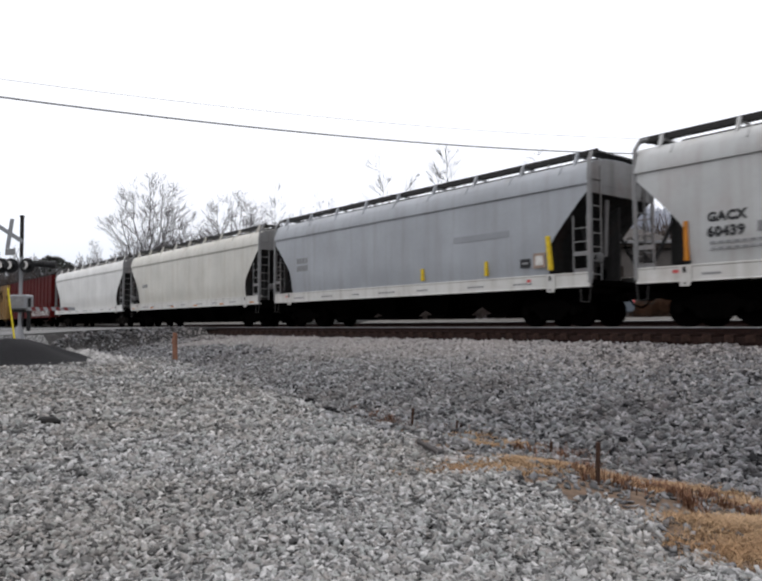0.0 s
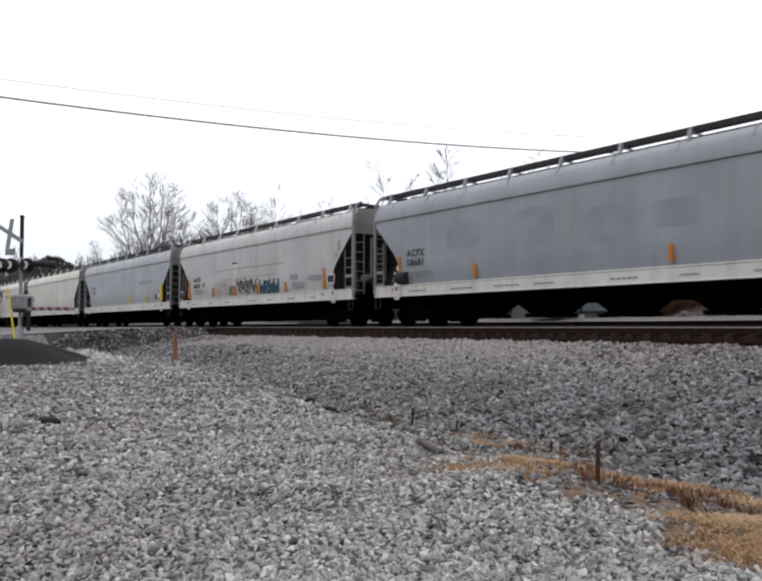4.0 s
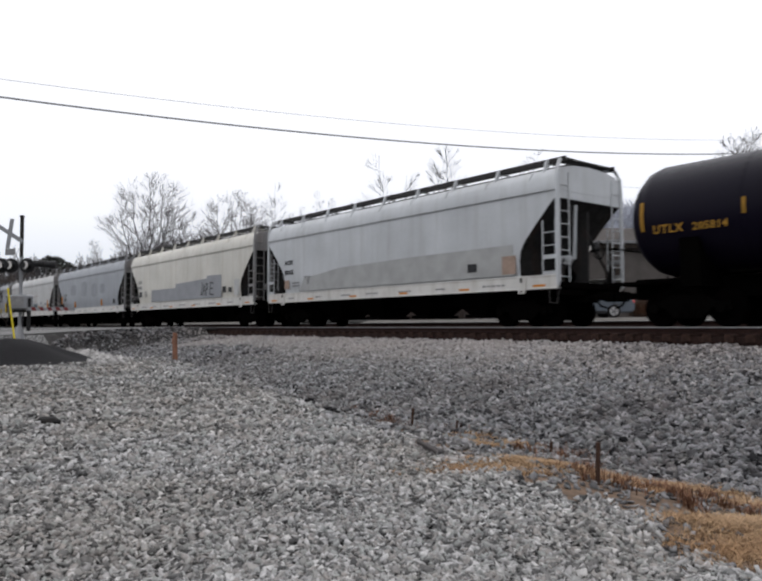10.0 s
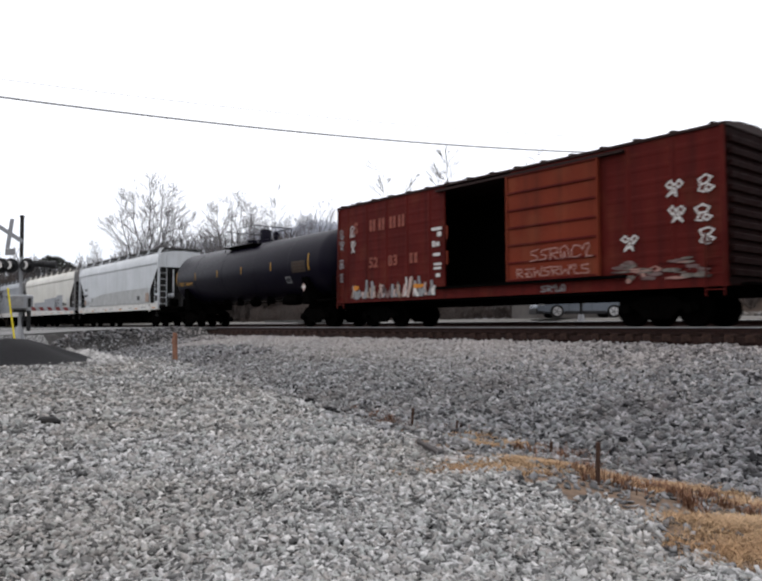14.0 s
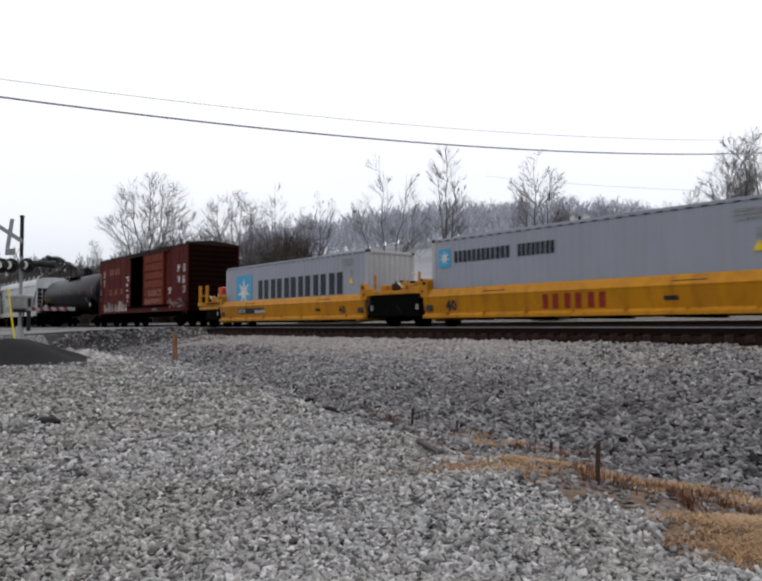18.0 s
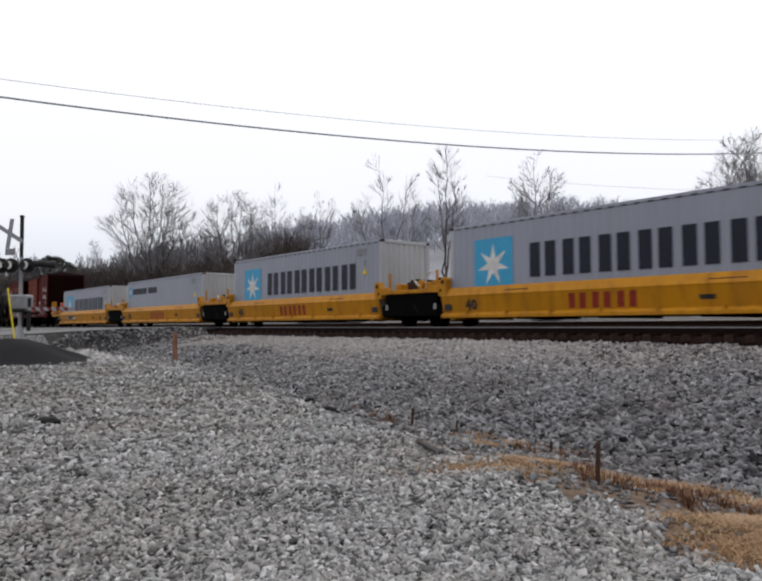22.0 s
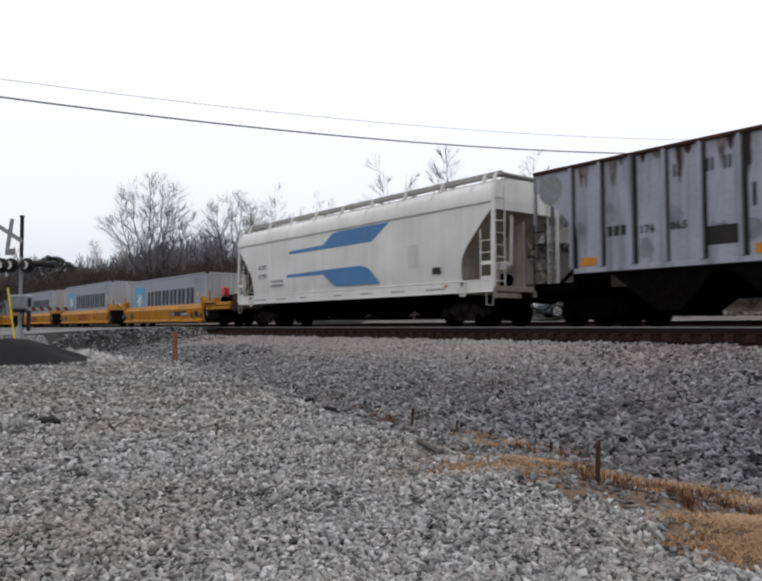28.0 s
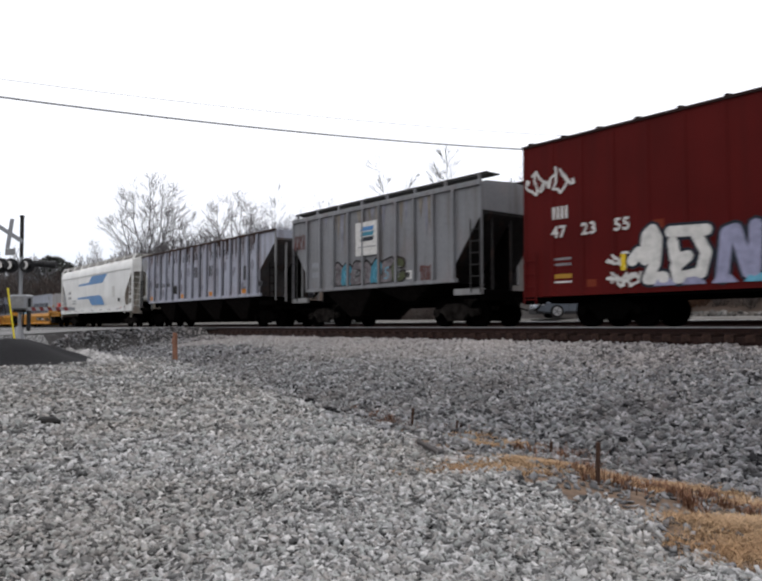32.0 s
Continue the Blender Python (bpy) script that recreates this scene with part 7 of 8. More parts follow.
# ---- crossing signal ----
def crossing_signal():
    s = thing("crossing_signal", "silver crossing signal mast with crossbuck and lamp pair", "railway signal")
    mx, my = -31.20, 6.49
    s.location = (mx, my, float(height(mx, my)))
    s.rotation_euler = (0, 0, radians(90 - YAW))     # local x runs across the view, local -y to the camera
    part("mast", Geo().lathe([(0, 0.07), (4.9, 0.06), (4.95, 0.0)], "z", (0, 0, 0), 14), M_SIGW, s, smooth=True)
    part("base_casting", Geo().lathe([(0, 0.2), (0.08, 0.2), (0.2, 0.15), (0.55, 0.13), (0.6, 0.1)], "z", (0, 0, 0), 14), M_SIGW, s, smooth=True)
    part("mast_cap", Geo().lathe([(3.35, 0.068), (4.1, 0.075), (4.97, 0.075)], "z", (0, 0, 0), 12), M_SLOPE, s)
    for k in range(2):
        ang = radians(82 if k == 0 else -33)
        dx, dz = math.cos(ang), math.sin(ang)
        c = Vector((-0.42, 4.28))
        u, nrm = Vector((dx, dz)), Vector((-dz, dx))
        q = [c - u * 0.6 - nrm * 0.082, c + u * 0.6 - nrm * 0.082, c + u * 0.6 + nrm * 0.082, c - u * 0.6 + nrm * 0.082]
        part("crossbuck_blade", Geo().prism([(p.x, p.y) for p in q], "y", -0.13 + 0.035 * k, -0.105 + 0.035 * k), M_SIGW, s, bevel=0.004)
    part("track_count_sign", Geo().box(-0.6, -0.2, -0.11, -0.085, 3.42, 3.68), M_FADE, s, bevel=0.006)
    part("lamp_crossarm", Geo().tube([(-0.95, 0, 3.0), (0.95, 0, 3.0)], 0.045, 8), M_SIGB, s)
    for x in (-0.72, -0.34, 0.3):
        lamp = part("lamp_disc", Geo().lathe([(-0.02, 0.30), (0.02, 0.30)], "y", (x, -0.12, 3.0), 20), M_SIGB, s)
        part("lamp_hood", Geo().lathe([(-0.28, 0.17), (-0.02, 0.16)], "y", (x, -0.13, 3.0), 14), M_SIGB, lamp)
        # A pale crescent set at the mouth of each hood.
        arc = [(x + 0.02 + 0.16 * math.cos(q), 3.0 + 0.16 * math.sin(q)) for q in [k * 0.3 - 1.35 for k in range(10)]]
        inner = [(x - 0.05 + 0.14 * math.cos(q), 3.0 + 0.15 * math.sin(q)) for q in [1.25 - k * 0.28 for k in range(10)]]
        part("hood_crescent", Geo().prism(arc + inner, "y", -0.43, -0.415), M_INKW, lamp, "pale crescent at the mouth of the lamp hood")
    for x, z in ((0.75, 3.08), (1.15, 3.05)):
        part("lamp_side_hood", Geo().lathe([(-0.3, 0.12), (0.25, 0.15)], "x", (x, 0, z), 12), M_SIGB, s)
    part("bell", Geo().lathe([(0, 0.1), (0.06, 0.09), (0.09, 0.0)], "z", (0, 0, 4.96), 12), M_SIGB, s)
    part("gate_mechanism", Geo().box(-0.28, 0.40, -0.32, 0.3, 1.26, 1.84), M_SIGW, s, bevel=0.05)
    part("mechanism_door", Geo().box(-0.2, 0.3, -0.335, -0.318, 1.38, 1.78), M_FADE, s, bevel=0.005)
    part("mechanism_bracket", Geo().box(-0.2, 0.2, -0.2, 0.2, 1.14, 1.3), M_SIGB, s)
    part("arm_support", Geo().box(0.36, 0.48, -0.2, -0.1, 0.4, 1.7), M_SIGB, s)
    for k in range(11):
        x = 0.45 + 0.16 * k
        part("gate_arm_stripe", Geo().prism([(x, 1.2), (x + 0.16, 1.2), (x + 0.08, 1.34), (x - 0.08, 1.34)], "y", -0.24, -0.2), M_SIGW if k % 2 == 0 else M_GATE, s)
    part("gate_arm", Geo().box(0.3, 2.25, -0.2, -0.15, 1.21, 1.33), M_SIGW, s)
    part("conduit", Geo().tube([(0.1, 0, 0.2), (0.14, 0, 1.2)], 0.03, 6), M_SIGB, s)


crossing_signal()
guard = part("guy_guard", Geo().tube([(0, 0, 0), (-0.38, 0, 2.45)], 0.036, 8).lathe([(0, 0.09), (0.06, 0.09)], "z", (0, 0, 0), 8), M_SIGY)
guard.matrix_world = pose(-30.58, 6.25, float(height(-30.7, 6.1)), 0, 0, 90 - YAW)
tagged(guard, "leaning yellow plastic guy-wire guard beside the signal", "guard pole")

stake = thing("survey_stake", "faded orange wooden stake on the ballast bank", "stake")
sx, sy2 = -22.8, 9.45
stake.location = (sx, sy2, float(height(sx, sy2)) - 0.03)
part("stake_post", Geo().prism([(-0.10, 0.0), (0.12, 0.0), (0.07, 0.62), (0.06, 0.98), (-0.1, 1.0), (-0.12, 0.55)], "y", -0.05, 0.05), M_STAKE, stake, bevel=0.01)
part("stake_board", Geo().box(-0.12, 0.22, -0.07, -0.05, 0.62, 0.8), M_STAKE, stake)
for k, (x, y, h) in enumerate(((-4.37, 6.3, 0.44), (-7.0, 8.9, 0.2), (-9.05, 8.9, 0.24), (-9.9, 8.6, 0.36))):
    p = part("fence_stub", Geo().prism([(-0.02, -0.02), (0.02, -0.02), (0.02, 0.006), (-0.012, 0.006), (-0.012, 0.02), (-0.02, 0.02)], "z", -0.1, h), M_RUST)
    p.matrix_world = pose(x, y, float(height(x, y)), 3, 4, 20 * k)
    tagged(p, "rusted steel post stub in the ditch", "post")
d = part("driftwood_lump", Geo().lathe([(-0.2, 0.02), (-0.15, 0.06), (0.1, 0.07), (0.2, 0.02)], "x", (0, 0, 0.03), 8), M_SLOPE)
d.matrix_world = pose(-11.72, 2.87, float(height(-11.72, 2.87)) + 0.03, 0, 0, 40)
tagged(d, "dark lump of wood lying on the gravel", "debris")


# ---- overhead lines ----
def wire(name, label, a, b, sag, r, beyond=0.25):
    a, b = Vector(a), Vector(b)
    pts = []
    for k in range(41):
        t = -beyond + (1 + beyond + 0.02) * k / 40
        p = a.lerp(b, t)
        p.z -= sag * 4 * t * (1 - t)
        pts.append(p)
    ob = part(name, Geo().tube(pts, r, 5), M_CABLE)
    tagged(ob, label, "power line", kind="structure")


wire("overhead_cable", "sagging black overhead cable", (-27.57, 4.94, 8.08), (-19.82, 46.55, 10.87), 0.72, 0.034)
wire("overhead_wire", "thin grey overhead wire", (-27.54, 4.92, 8.71), (-19.79, 46.52, 11.70), 0.65, 0.010)
wire("far_wire", "thin grey overhead wire", (-54.6, 58.6, 16.8), (-26.6, 62.2, 11.2), 0.3, 0.012, 0.0)
pole = thing("utility_pole", "dark wooden utility pole with crossarm beyond the tracks", "utility pole")
pole.location = (-19.4, 46.9, 0.3)
part("pole_shaft", Geo().lathe([(0, 0.17), (12.4, 0.11)], "z", (0, 0, 0), 12), M_POLE, pole, smooth=True)
part("crossarm", Geo().box(-0.06, 0.06, -1.1, 1.1, 11.4, 11.52), M_POLE, pole)
part("cable_clamp", Geo().box(-0.5, 0.1, -0.12, 0.12, 10.35, 10.75), M_SIGB, pole, bevel=0.03)


# ---- house, fence and parked car behind the line ----
def view(depth, x, z=None):
    """A spot on the ground: metres ahead and the share of the half picture to the side."""
    half = math.tan(radians(56.178 / 2))
    return (-depth * cy + depth * half * x * sy_, depth * sy_ + depth * half * x * cy)


def house():
    h = thing("house", "long low tan-grey house with brown hipped roof behind the drive", "house")
    x, y = view(41, 0.538)
    h.location = (x, y, 0.3)
    h.rotation_euler = (0, 0, radians(90 - YAW))    # local x runs across the view
    hw, hd, eave, top = 3.6, 3.6, 4.1, 5.35
    wall = part("wall", Geo().box(-hw, hw, -hd, -hd + 0.15, 0, eave).box(-hw, hw, hd - 0.15, hd, 0, eave).box(-hw, -hw + 0.15, -hd + 0.15, hd - 0.15, 0, eave).box(hw - 0.15, hw, -hd + 0.15, hd - 0.15, 0, eave), M_WALLH, h)
    part("foundation", Geo().box(-hw - 0.03, hw + 0.03, -hd - 0.03, -hd - 0.002, -0.3, 0.7), M_WALLH, wall)
    e, r = 0.35, 2.4
    g = Geo().add([(-hw - e, -hd - e, eave), (hw + e, -hd - e, eave), (hw + e, hd + e, eave), (-hw - e, hd + e, eave), (-hw + r, 0, top), (hw - 0.6, 0, top)],
                  [(0, 1, 5, 4), (1, 2, 5), (2, 3, 4, 5), (3, 0, 4), (0, 3, 2, 1)])
    roof = part("roof", g, M_ROOFH, h)
    part("gutter", Geo().box(-hw - e, hw + e, -hd - e - 0.10, -hd - e, eave - 0.08, eave + 0.05), M_FADE, roof)
    part("fascia", Geo().box(-hw - e, hw + e, -hd - e, -hd - e + 0.04, eave - 0.32, eave - 0.08), M_FENCE, roof)
    door = part("door", Geo().box(0.0, 0.95, -hd - 0.05, -hd - 0.002, 0.75, 2.85), M_FENCE, h)
    part("door_handle", Geo().lathe([(0, 0.03), (0.06, 0.03)], "y", (0.85, -hd - 0.11, 1.75), 8), M_FADE, door)
    part("step", Geo().box(-0.2, 1.15, -hd - 0.95, -hd - 0.04, -0.3, 0.68), M_WALLH, h)


house()


def far_signal():
    """The mast on the other side of the line, seen from behind."""
    s = thing("crossing_signal", "pale crossing signal mast seen from behind, beyond both tracks", "railway signal")
    x, y = view(31.0, 0.525)
    s.location = (x, y, float(height(x, y)))
    s.rotation_euler = (0, 0, radians(90 - YAW))
    z = 4.3 - float(height(x, y))
    part("mast", Geo().lathe([(0, 0.065), (z + 0.5, 0.06), (z + 0.54, 0.0)], "z", (0, 0, 0), 12), M_SIGB, s, smooth=True)
    part("base_casting", Geo().lathe([(0, 0.2), (0.1, 0.19), (0.5, 0.12)], "z", (0, 0, 0), 12), M_SIGW, s, smooth=True)
    for k, ang in enumerate((radians(57), radians(-52))):
        u, nrm = Vector((math.cos(ang), math.sin(ang))), Vector((-math.sin(ang), math.cos(ang)))
        for a, b in ((-0.62, -0.10), (0.10, 0.62)):
            q = [u * a - nrm * 0.11, u * b - nrm * 0.11, u * b + nrm * 0.11, u * a + nrm * 0.11]
            part("crossbuck_blade", Geo().prism([(p.x, z + p.y) for p in q], "y", -0.10 + 0.04 * k, -0.075 + 0.04 * k), M_INKW, s, bevel=0.004)
    part("blade_bracket", Geo().box(-0.14, 0.14, -0.07, 0.07, z - 0.14, z + 0.14), M_SIGB, s, bevel=0.01)
    part("lamp_crossarm", Geo().tube([(-0.75, 0, z - 0.85), (0.75, 0, z - 0.85)], 0.04, 8), M_SIGB, s)
    for xl, m in ((0.28, M_INKW), (0.62, M_SIGB), (-0.45, M_SIGB)):
        lamp = part("lamp_housing", Geo().lathe([(-0.14, 0.13), (-0.1, 0.2), (0.02, 0.22)], "y", (xl, -0.02, z - 0.87), 14), m, s, smooth=True)
        part("lamp_hood", Geo().lathe([(0.02, 0.2), (0.3, 0.18)], "y", (xl, -0.02, z - 0.87), 14), M_SIGB, lamp)
    part("junction_box", Geo().box(-0.2, 0.2, -0.16, 0.16, 1.0, 1.5), M_SIGW, s, bevel=0.02)


far_signal()


def parked_car():
    c = thing("sedan", "silver-blue sedan parked on the gravel drive", "car")
    x, y = view(34.0, 0.525)
    c.location = (x, y, float(height(x, y)) + 0.005)
    c.scale = (0.95, 0.95, 0.95)
    c.rotation_euler = (0, 0, radians(90 - YAW))    # nose to the left of the view
    L = 2.4
    lower = [(-L, 0.32), (-L - 0.03, 0.55), (-L + 0.08, 0.72), (-1.2, 0.90), (-0.9, 0.93), (1.75, 0.98), (2.3, 0.93), (L, 0.75), (L + 0.02, 0.45), (L - 0.1, 0.28), (1.75, 0.25), (-1.75, 0.22)]
    part("body", Geo().prism(lower, "y", -0.88, 0.88), M_CARP, c, bevel=0.06, smooth=True)
    cabin = [(-1.05, 0.90), (-0.3, 1.31), (0.2, 1.37), (0.75, 1.35), (1.85, 0.95)]
    part("roof", Geo().prism([(-0.36, 1.29), (0.2, 1.385), (0.78, 1.365), (0.95, 1.28), (0.2, 1.33)], "y", -0.66, 0.66), M_CARP, c, bevel=0.02)
    part("cabin_glass", Geo().prism(cabin, "y", -0.74, 0.74), M_CARGLASS, c, bevel=0.05)
    part("rocker_panel", Geo().box(-1.05, 1.0, -0.895, -0.86, 0.2, 0.36).box(-L - 0.045, -L + 0.3, -0.86, 0.86, 0.2, 0.5), M_INK, c, bevel=0.02)
    for x0, x1 in ((-0.35, -1.05), (0.32, 0.28), (0.85, 1.8)):
        part("pillar", Geo().tube([(x0, -0.72, 1.32), (x1, -0.76, 0.93)], 0.045, 5), M_CARP, c)
    for s in (-1, 1):
        for x in (-1.42, 1.36):
            w = part("wheel", Geo().lathe([(-0.1, 0.2), (-0.1, 0.32), (-0.08, 0.33), (0.08, 0.33), (0.1, 0.32), (0.1, 0.2)], "y", (x, s * 0.81, 0.33), 20), M_TYRE, c, smooth=True)
            part("rim", Geo().lathe([(-0.015, 0.22), (0.015, 0.22)], "y", (x, s * 0.905, 0.33), 14), M_RIM, w)
            for k in range(5):
                a = 6.28319 * k / 5
                part("spoke", Geo().tube([(x, s * 0.925, 0.33), (x + 0.19 * math.cos(a), s * 0.925, 0.33 + 0.19 * math.sin(a))], 0.03, 4), M_FADE, w)
        part("mirror", Geo().box(-0.75, -0.6, s * 0.95 - 0.06, s * 0.95 + 0.06, 0.95, 1.08), M_CARP, c, bevel=0.02)
        part("headlight", Geo().box(-2.38, -2.02, s * 0.78 - 0.12, s * 0.78 + 0.125, 0.62, 0.76), M_LAMP, c, bevel=0.03)
        part("tail_light", Geo().box(2.2, 2.4, s * 0.76 - 0.12, s * 0.76 + 0.13, 0.72, 0.88), M_REDS, c, bevel=0.03)
    part("door_seam", Geo().box(0.28, 0.295, -0.887, -0.87, 0.35, 0.95).box(-0.85, -0.835, -0.887, -0.87, 0.35, 0.92), M_INK, c)


parked_car()


# ---- trees ----
def limbs(rng, height_m, spread, levels, kids, trunk_r, lean=0.0, up=0.35, first=0.30):
    """Segments (p, q, rp, rq) of a bare tree grown from the ground."""
    out = []

    def grow(p, d, length, r, level):
        steps = 4 if level == 0 else 3 if level < 3 else 2
        tips = []
        for k in range(steps):
            wob = 0.05 if level == 0 else 0.13
            d = (d + Vector((rng.gauss(0, wob), rng.gauss(0, wob), up * 0.14))).normalized()
            q = p + d * (length / steps)
            rq = r * (0.84 if level else 0.86)
            out.append((p, q, r, rq))
            tips.append((q, d, rq))
            p, r = q, rq
        if level >= levels:
            return
        n = kids[min(level, len(kids) - 1)]
        for k in range(n):
            q, dd, rq = tips[-1] if k < 2 else rng.choice(tips[1:] if level == 0 else tips)
            az, tilt = rng.uniform(0, 6.28319), rng.uniform(0.22, 0.30 + spread) * (0.7 if k == 0 else 1.0)
            side = dd.orthogonal().normalized()
            side.rotate(Matrix.Rotation(az, 3, dd))
            nd = (dd * math.cos(tilt) + side * math.sin(tilt) + Vector((0, 0, up * 0.25))).normalized()
            grow(q, nd, length * rng.uniform(0.58, 0.80), rq * (0.84 if k == 0 else rng.uniform(0.5, 0.72)), level + 1)
    grow(Vector((0, 0, -0.2)), Vector((lean, 0, 1)).normalized(), height_m * first, trunk_r, 0)
    top = max(s[1].z for s in out)
    k = height_m / top
    return [(p * k, q * k, a, b) for p, q, a, b in out]


def limb_mesh(name, segs, material, sides=4, thin=0.0):
    p = np.array([s[0] for s in segs])
    q = np.array([s[1] for s in segs])
    ra = np.maximum(np.array([s[2] for s in segs]), thin)
    rb = np.maximum(np.array([s[3] for s in segs]), thin)
    d = q - p
    d /= np.linalg.norm(d, axis=1, keepdims=True) + 1e-9
    ref = np.where(np.abs(d[:, 2:3]) > 0.9, [[1.0, 0, 0]], [[0, 0, 1.0]])
    a = np.cross(d, ref)
    a /= np.linalg.norm(a, axis=1, keepdims=True)
    b = np.cross(d, a)
    rings = []
    for c, r in ((p, ra), (q, rb)):
        for k in range(sides):
            t = 6.28319 * k / sides
            rings.append(c + (a * math.cos(t) + b * math.sin(t)) * r[:, None])
    v = np.stack(rings, 1).reshape(-1, 3)
    n = len(segs)
    quads = np.array([(k, (k + 1) % sides, sides + (k + 1) % sides, sides + k) for k in range(sides)])
    f = (quads[None] + 2 * sides * np.arange(n)[:, None, None]).reshape(-1, 4)
    me = bpy.data.meshes.new(name)
    me.from_pydata(v.tolist(), [], f.tolist())
    me.materials.append(material)
    return me


def crown_limbs(rng, high, wide, base, stems, kids, trunk_r, upright, lean=0.0):
    """Segments of a tree whose limbs reach for the shell of a rounded crown; stems: (sideways, share of the height) of its main shoots."""
    out = []

    def bough(p, q, bend, r0, r1, steps):
        ctrl = p + (q - p) * 0.45 + bend
        pts = []
        for k in range(steps + 1):
            t = k / steps
            w = Vector((rng.gauss(0, 1), rng.gauss(0, 1), rng.gauss(0, 0.5))) * (q - p).length * 0.012 * (0 < k < steps)
            pts.append(p * (1 - t) ** 2 + ctrl * 2 * t * (1 - t) + q * t * t + w)
        rr = [r0 + (r1 - r0) * k / steps for k in range(steps + 1)]
        out.extend((pts[k], pts[k + 1], rr[k], rr[k + 1]) for k in range(steps))
        return pts, rr

    def inside(q):
        mid = high * (base + (1 - base) * 0.5)
        return (q.x - lean * q.z) ** 2 / wide ** 2 + q.y ** 2 / wide ** 2 + (q.z - mid) ** 2 / (high - mid) ** 2 < 1.3

    def sprout(pts, rr, level, length):
        for k in range(kids[level]):
            i = rng.randint(max(1, int(len(pts) * (0.3 if level == 0 else 0.15))), len(pts) - 2)
            p, d = pts[i], (pts[i + 1] - pts[i - 1]).normalized()
            side = Vector((rng.gauss(0, 1), rng.gauss(0, 1), rng.gauss(0, 0.35))).normalized()
            out_ = Vector((p.x - lean * p.z, p.y, 0)).normalized() if math.hypot(p.x, p.y) > 0.3 else side
            way = (d * 0.8 + side * 0.85 + out_ * 0.3 + Vector((0, 0, upright))).normalized()
            ln = length * rng.uniform(0.5, 1.0) * (1 - 0.3 * i / len(pts))
            q = p + way * ln
            for _ in range(4):
                if inside(q):
                    break
                q = p.lerp(q, 0.85)
            if (q - p).length < 0.15:
                continue
            r = min(rr[i] * 0.62, 0.014 + (q - p).length * 0.009)
            sub_pts, sub_r = bough(p, q, Vector((0, 0, -0.10 * (q - p).length)) + side * 0.05 * ln, r, r * 0.35, 5 if level < 2 else 3)
            if level + 1 < len(kids):
                sprout(sub_pts, sub_r, level + 1, (q - p).length * 0.85)

    fork_at = Vector((0, 0, high * base * 0.75))
    bough(Vector((0, 0, -0.3)), fork_at, Vector((0, 0, 0)), trunk_r, trunk_r * 0.8, 4)
    for side, share in stems:
        az = rng.uniform(-0.9, 0.9) + (math.pi if side < 0 else 0.0)
        q = Vector((abs(side) * wide * math.cos(az) + lean * high, abs(side) * wide * math.sin(az), high * share))
        start = fork_at * rng.uniform(0.75, 1.0)
        pts, rr = bough(start, q, Vector((q.x, q.y, 0)) * 0.22 + Vector((0, 0, -0.06 * high)), trunk_r * (0.62 if len(stems) > 2 else 0.8), trunk_r * 0.08, 9)
        sprout(pts, rr, 0, max(wide * 0.85, high * 0.22))
    return out


def bare_tree(seed, height_m, wide, base, stems, kids, trunk_r, upright):
    rng = random.Random(seed)
    segs = crown_limbs(rng, height_m, wide, base, stems, kids, trunk_r, upright)
    t = thing("bare_tree", "leafless winter tree with grey-brown branches", "tree", "bare trees behind the line")
    part("trunk", limb_mesh("trunk", [s for s in segs if s[2] > 0.05], M_BARK, 6), M_BARK, t)
    part("crown", limb_mesh("crown", [s for s in segs if s[2] <= 0.05], M_TWIG, 3, 0.013), M_TWIG, t)
    return t


def plant(tree, depth, x, scale=1.0, turn=0.0):
    px, py = view(depth, x)
    tree.matrix_basis = Matrix.Translation((px, py, float(height(px, py)))) @ Matrix.Rotation(turn, 4, "Z") @ Matrix.Diagonal((scale, scale, scale, 1))
    return tree


def copy_tree(tree, depth, x, scale, turn):
    t = copy_thing(tree, Matrix.Identity(4))
    return plant(t, depth, x, scale, turn)


TURN = radians(90 - YAW)      # a tree's own x axis lies across the view
broad = plant(bare_tree(11, 17.3, 6.0, 0.24, ((-0.75, 0.74), (-0.45, 0.92), (-0.12, 0.99), (0.2, 0.97), (0.5, 0.88), (0.8, 0.68), (0.3, 0.8), (-0.3, 0.78)), (12, 5, 4), 0.26, 0.4), 85, -0.60, 1.0, TURN)
fork = plant(bare_tree(13, 18.3, 3.6, 0.30, ((-0.42, 0.99), (0.55, 0.86), (0.95, 0.76), (-0.95, 0.70)), (10, 4, 3), 0.16, 0.5), 76, 0.02, 1.0, TURN)
slim = plant(bare_tree(12, 18.9, 2.3, 0.38, ((0.02, 1.0), (0.55, 0.84), (-0.5, 0.86)), (14, 4, 3), 0.18, 0.6), 76, 0.172, 1.0, TURN)
round_ = plant(bare_tree(14, 16.8, 2.9, 0.36, ((-0.1, 0.99), (0.5, 0.9), (-0.6, 0.88), (0.15, 0.85)), (12, 5, 3), 0.18, 0.45), 71, 0.415, 1.0, TURN)
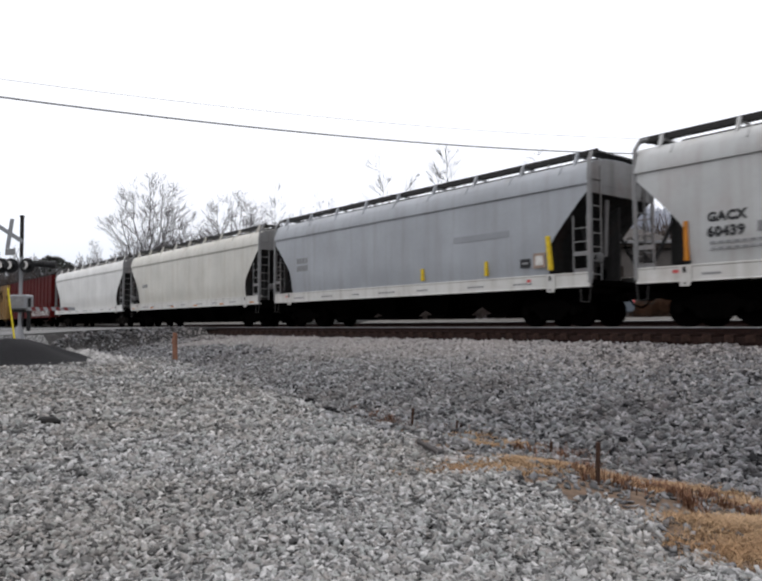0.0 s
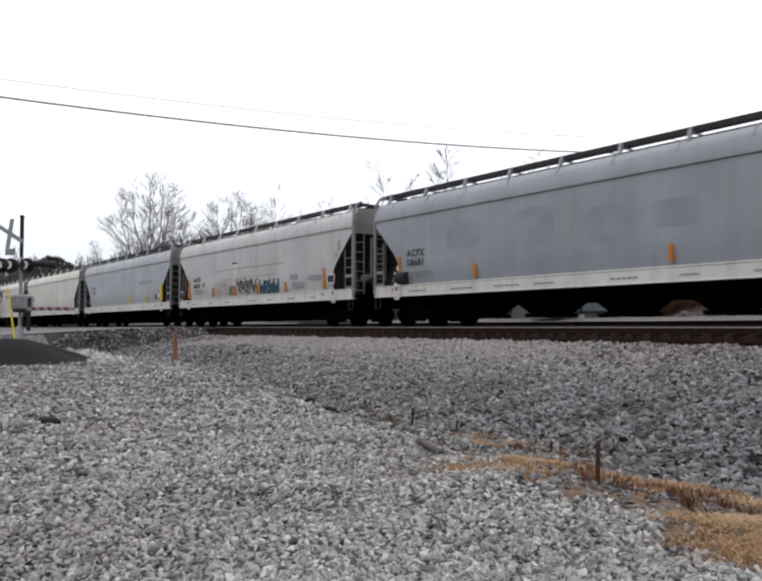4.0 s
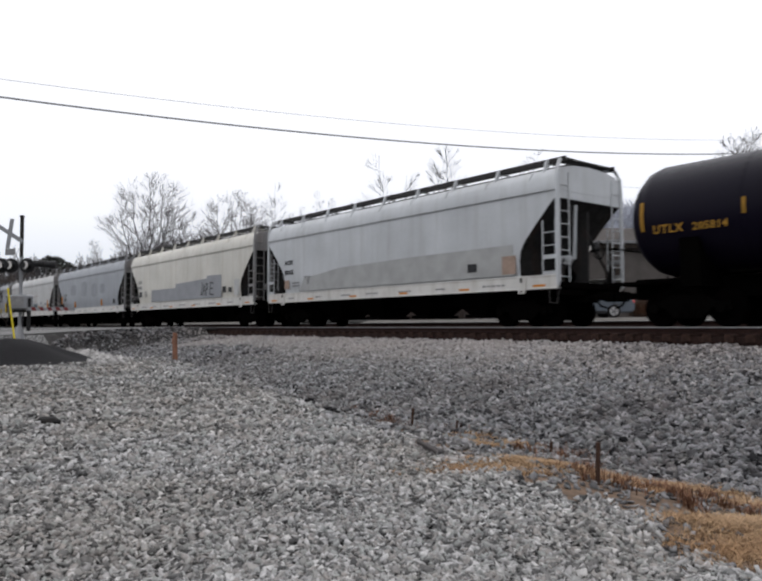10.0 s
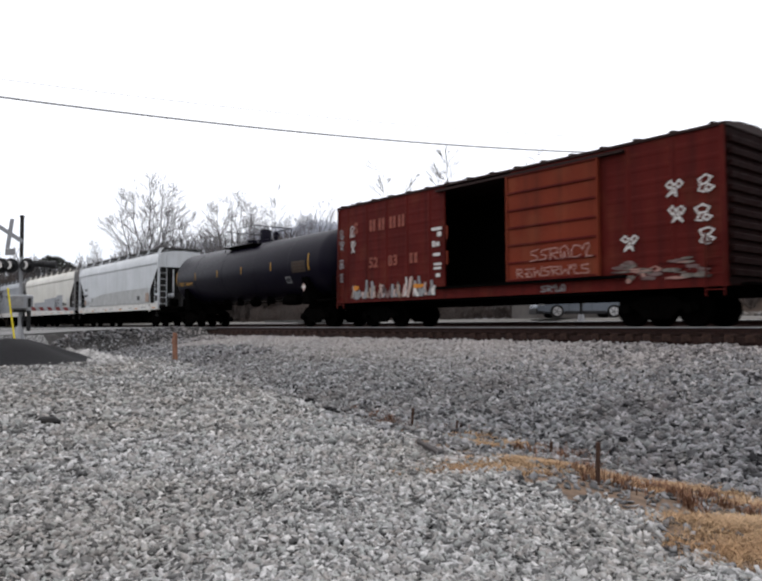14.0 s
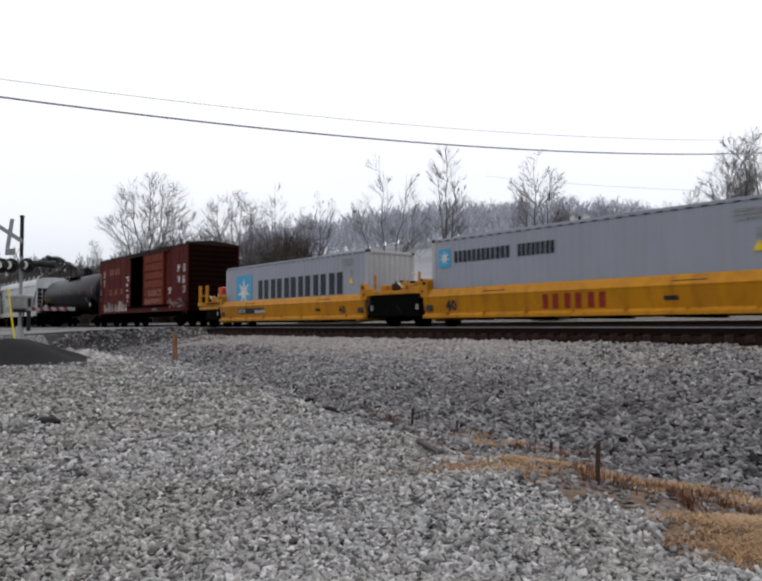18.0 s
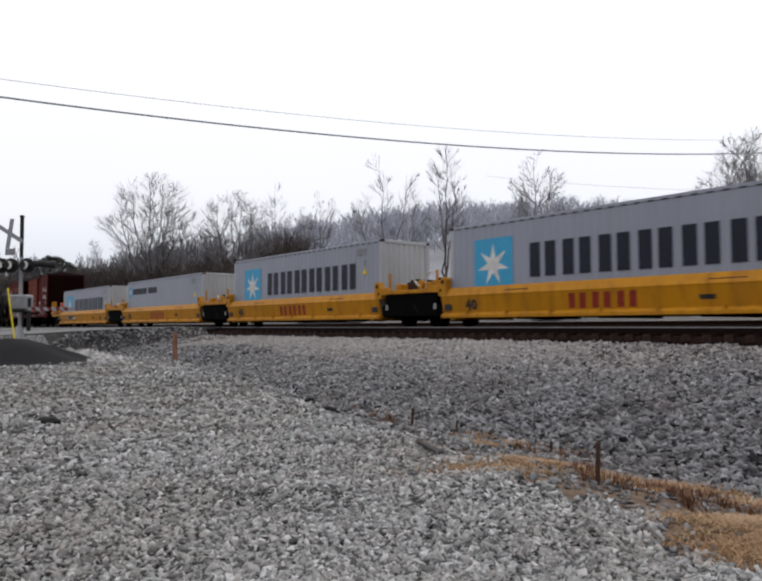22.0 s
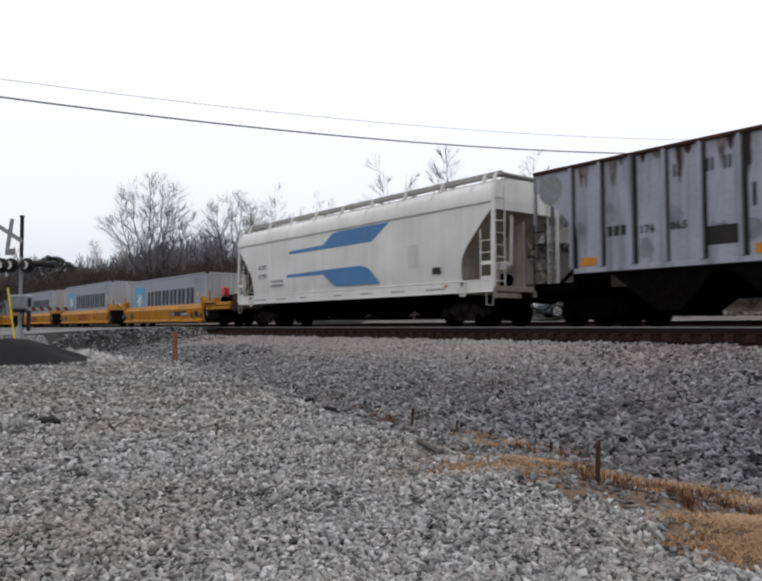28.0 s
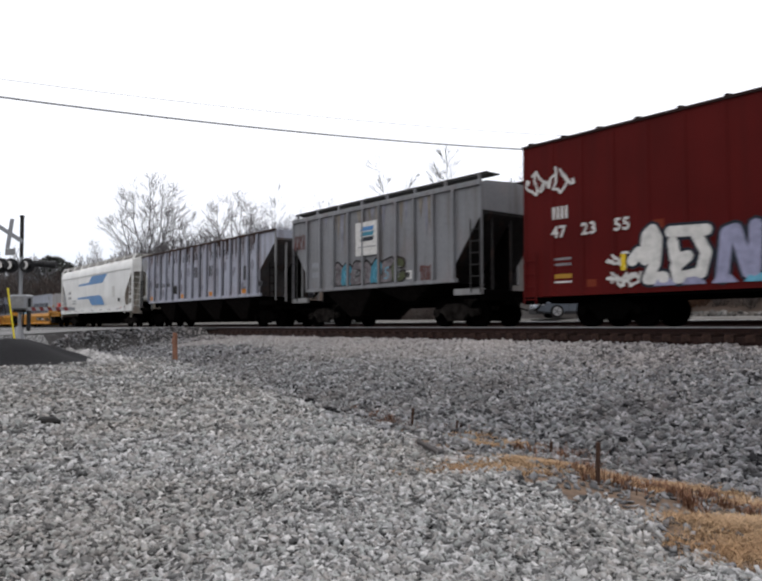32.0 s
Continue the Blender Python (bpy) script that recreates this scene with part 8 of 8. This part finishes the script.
for tree, depth, x, scale, turn in ((broad, 92, -0.385, 0.90, 1.2), (slim, 98, -0.50, 0.80, 2.0), (fork, 97, -0.27, 0.86, 3.1), (slim, 88, -0.345, 0.74, 0.6), (round_, 80, 0.485, 0.84, 2.2), (fork, 110, -0.16, 0.7, 0.4), (round_, 100, -0.20, 0.66, 2.0),
                                    (slim, 66, 0.74, 0.46, 2.5), (round_, 64, 0.79, 0.52, 0.7), (fork, 60, 0.86, 0.60, 1.9), (round_, 58, 0.91, 0.76, 4.0), (fork, 66, 0.955, 0.84, 5.0), (slim, 61, 0.82, 0.58, 3.3), (fork, 64, 0.90, 0.74, 5.5), (slim, 62, 0.935, 0.80, 0.2), (round_, 60, 1.0, 0.84, 1.4), (slim, 58, 0.97, 0.78, 2.9), (fork, 62, 1.05, 0.74, 0.9),
                                    (slim, 105, -0.75, 0.66, 0.5), (fork, 112, -0.86, 0.62, 2.7), (round_, 118, -0.95, 0.68, 1.1)):
    copy_tree(tree, depth, x, scale, turn)


def woods(name, label, count, spots, tall, material, seed, variants=5, levels=3, kids=(5, 4, 3), thin=0.03, trunk=0.11, spread=0.6):
    """Many bare trees or bushes far off, in one mesh."""
    rng = random.Random(seed)
    kinds = [limbs(rng, 1.0, spread, levels, kids, trunk / 10, 0, 0.6) for _ in range(variants)]
    arrays = [(np.array([s[0] for s in k]), np.array([s[1] for s in k]), np.array([s[2] for s in k]), np.array([s[3] for s in k])) for k in kinds]
    P, Q, A, B = [], [], [], []
    for _ in range(count):
        depth, x = spots(rng)
        px, py = view(depth, x)
        h, turn = rng.uniform(*tall), rng.uniform(0, 6.283)
        p, q, a, b = arrays[rng.randrange(variants)]
        c, s = math.cos(turn), math.sin(turn)
        rot = np.array([[c, -s, 0], [s, c, 0], [0, 0, 1]])
        o = np.array([px, py, float(height(px, py))])
        P.append(p @ rot.T * h + o), Q.append(q @ rot.T * h + o), A.append(a * h), B.append(b * h)
    P, Q, A, B = np.concatenate(P), np.concatenate(Q), np.concatenate(A), np.concatenate(B)
    me = limb_mesh(name, list(zip(P, Q, A, B)), material, 3, thin)
    return tagged(new(name, me), label, "woods", kind="stuff")


def ridge(r):
    """Mostly the hill beyond the tracks, some along the skyline to either side."""
    return (r.uniform(140, 215), r.uniform(-0.35, 0.85)) if r.random() < 0.7 else (r.uniform(112, 190), r.uniform(-1.25, 1.35))


def behind_drive(r):
    """A strip beyond the drive, along the tracks."""
    x, y = r.uniform(-0.6, 0.87), r.uniform(34, 44)
    x += 0.40 if x > 0.36 else 0.0      # none where the house stands
    return y / (sy_ + math.tan(radians(56.178 / 2)) * x * cy), x


def thicket(r):
    return (r.uniform(80, 112), -1.15 + 0.95 * r.random() ** 0.8) if r.random() < 0.62 else (r.uniform(58, 80), r.uniform(0.66, 1.3))


woods("far_woods", "leafless woods on the far hill, distance haze in their colour", 640, ridge, (6.5, 10.0), M_WOODS, 21, 5, 3, (5, 4, 3), 0.05, 0.16, 0.5)
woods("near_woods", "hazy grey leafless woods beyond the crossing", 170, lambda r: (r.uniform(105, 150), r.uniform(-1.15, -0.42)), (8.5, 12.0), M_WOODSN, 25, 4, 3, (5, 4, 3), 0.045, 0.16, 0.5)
woods("brush_thicket", "brown leafless brush below the trees", 620, thicket, (4.0, 8.0), M_BRUSH, 22, 5, 3, (6, 4, 3), 0.035, 0.10, 0.6)
woods("bank_thicket", "dense brown leafless thicket on the leaf-littered bank", 560, lambda r: (r.uniform(45, 58), r.uniform(0.76, 1.3)), (3.4, 7.2), M_THICK, 26, 5, 3, (7, 5, 3), 0.03, 0.10, 0.6)
woods("rust_bushes", "rust-brown dead bushes at the edge of the drive", 70, lambda r: (r.uniform(35.6, 36.6), r.uniform(0.66, 1.2)), (0.6, 1.5), M_RUSTB, 24, 4, 3, (7, 4, 3), 0.008, 0.10, 0.9)
woods("bank_bushes", "low brown bushes on the bank behind the drive", 620, behind_drive, (0.7, 1.9), M_BRUSH, 23, 4, 3, (7, 4, 3), 0.012, 0.10, 0.9)


def evergreen(depth, x, high, wide, seed):
    rng = np.random.default_rng(seed)
    t = thing("evergreen_tree", "dark rounded evergreen among bare trees", "tree")
    px, py = view(depth, x)
    t.location = (px, py, float(height(px, py)))
    part("trunk", Geo().tube([(0, 0, 0), (0.1, 0, high * 0.5), (0, 0, high * 0.9)], 0.25, 6, 0.05), M_BARK, t)
    n = 7000
    h = rng.random(n) ** 0.8
    r = wide * np.sqrt(np.clip(1 - (h * 1.02 - 0.25) ** 2 / 0.62, 0, 1)) * (0.6 + 0.4 * rng.random(n)) * (1 + 0.25 * np.sin(h * 17))
    a = rng.uniform(0, 6.283, n)
    c = np.stack([r * np.cos(a), r * np.sin(a), 0.8 + h * (high - 0.8)], -1)
    v = c[:, None] + rng.normal(0, 0.16, (n, 3, 3))
    me = bpy.data.meshes.new("crown")
    me.from_pydata(v.reshape(-1, 3).tolist(), [], np.arange(3 * n).reshape(-1, 3).tolist())
    me.materials.append(M_PINE)
    part("crown", me, M_PINE, t)


evergreen(112, -0.865, 10.6, 4.8, 1)
evergreen(118, -0.77, 9.0, 4.0, 2)
evergreen(62, 1.03, 9.0, 2.6, 3)


# ---- the train moves ----
def travelled(t):
    """Metres that the train has gone along the track at t, counted from 16 s; it rolls to -x and speeds up a little."""
    s = t - 16.0
    return -(7.6199 * s + 0.013194 * s ** 2 + 0.000097 * s ** 3)


def motions():
    times = [float(k) for k in range(33)]
    for thing_, x in MOVERS:
        walk(thing_, [(t, pose(x + travelled(t), TRACK_Y, 0)) for t in times])
    turns = [(k / 15, math.degrees(travelled(k / 15) / 0.457)) for k in range(481)]
    for w in WHEELS:
        x, y, z = w.location
        walk(w, [(t, pose(x, y, z, 0, a, 0)) for t, a in turns])


motions()
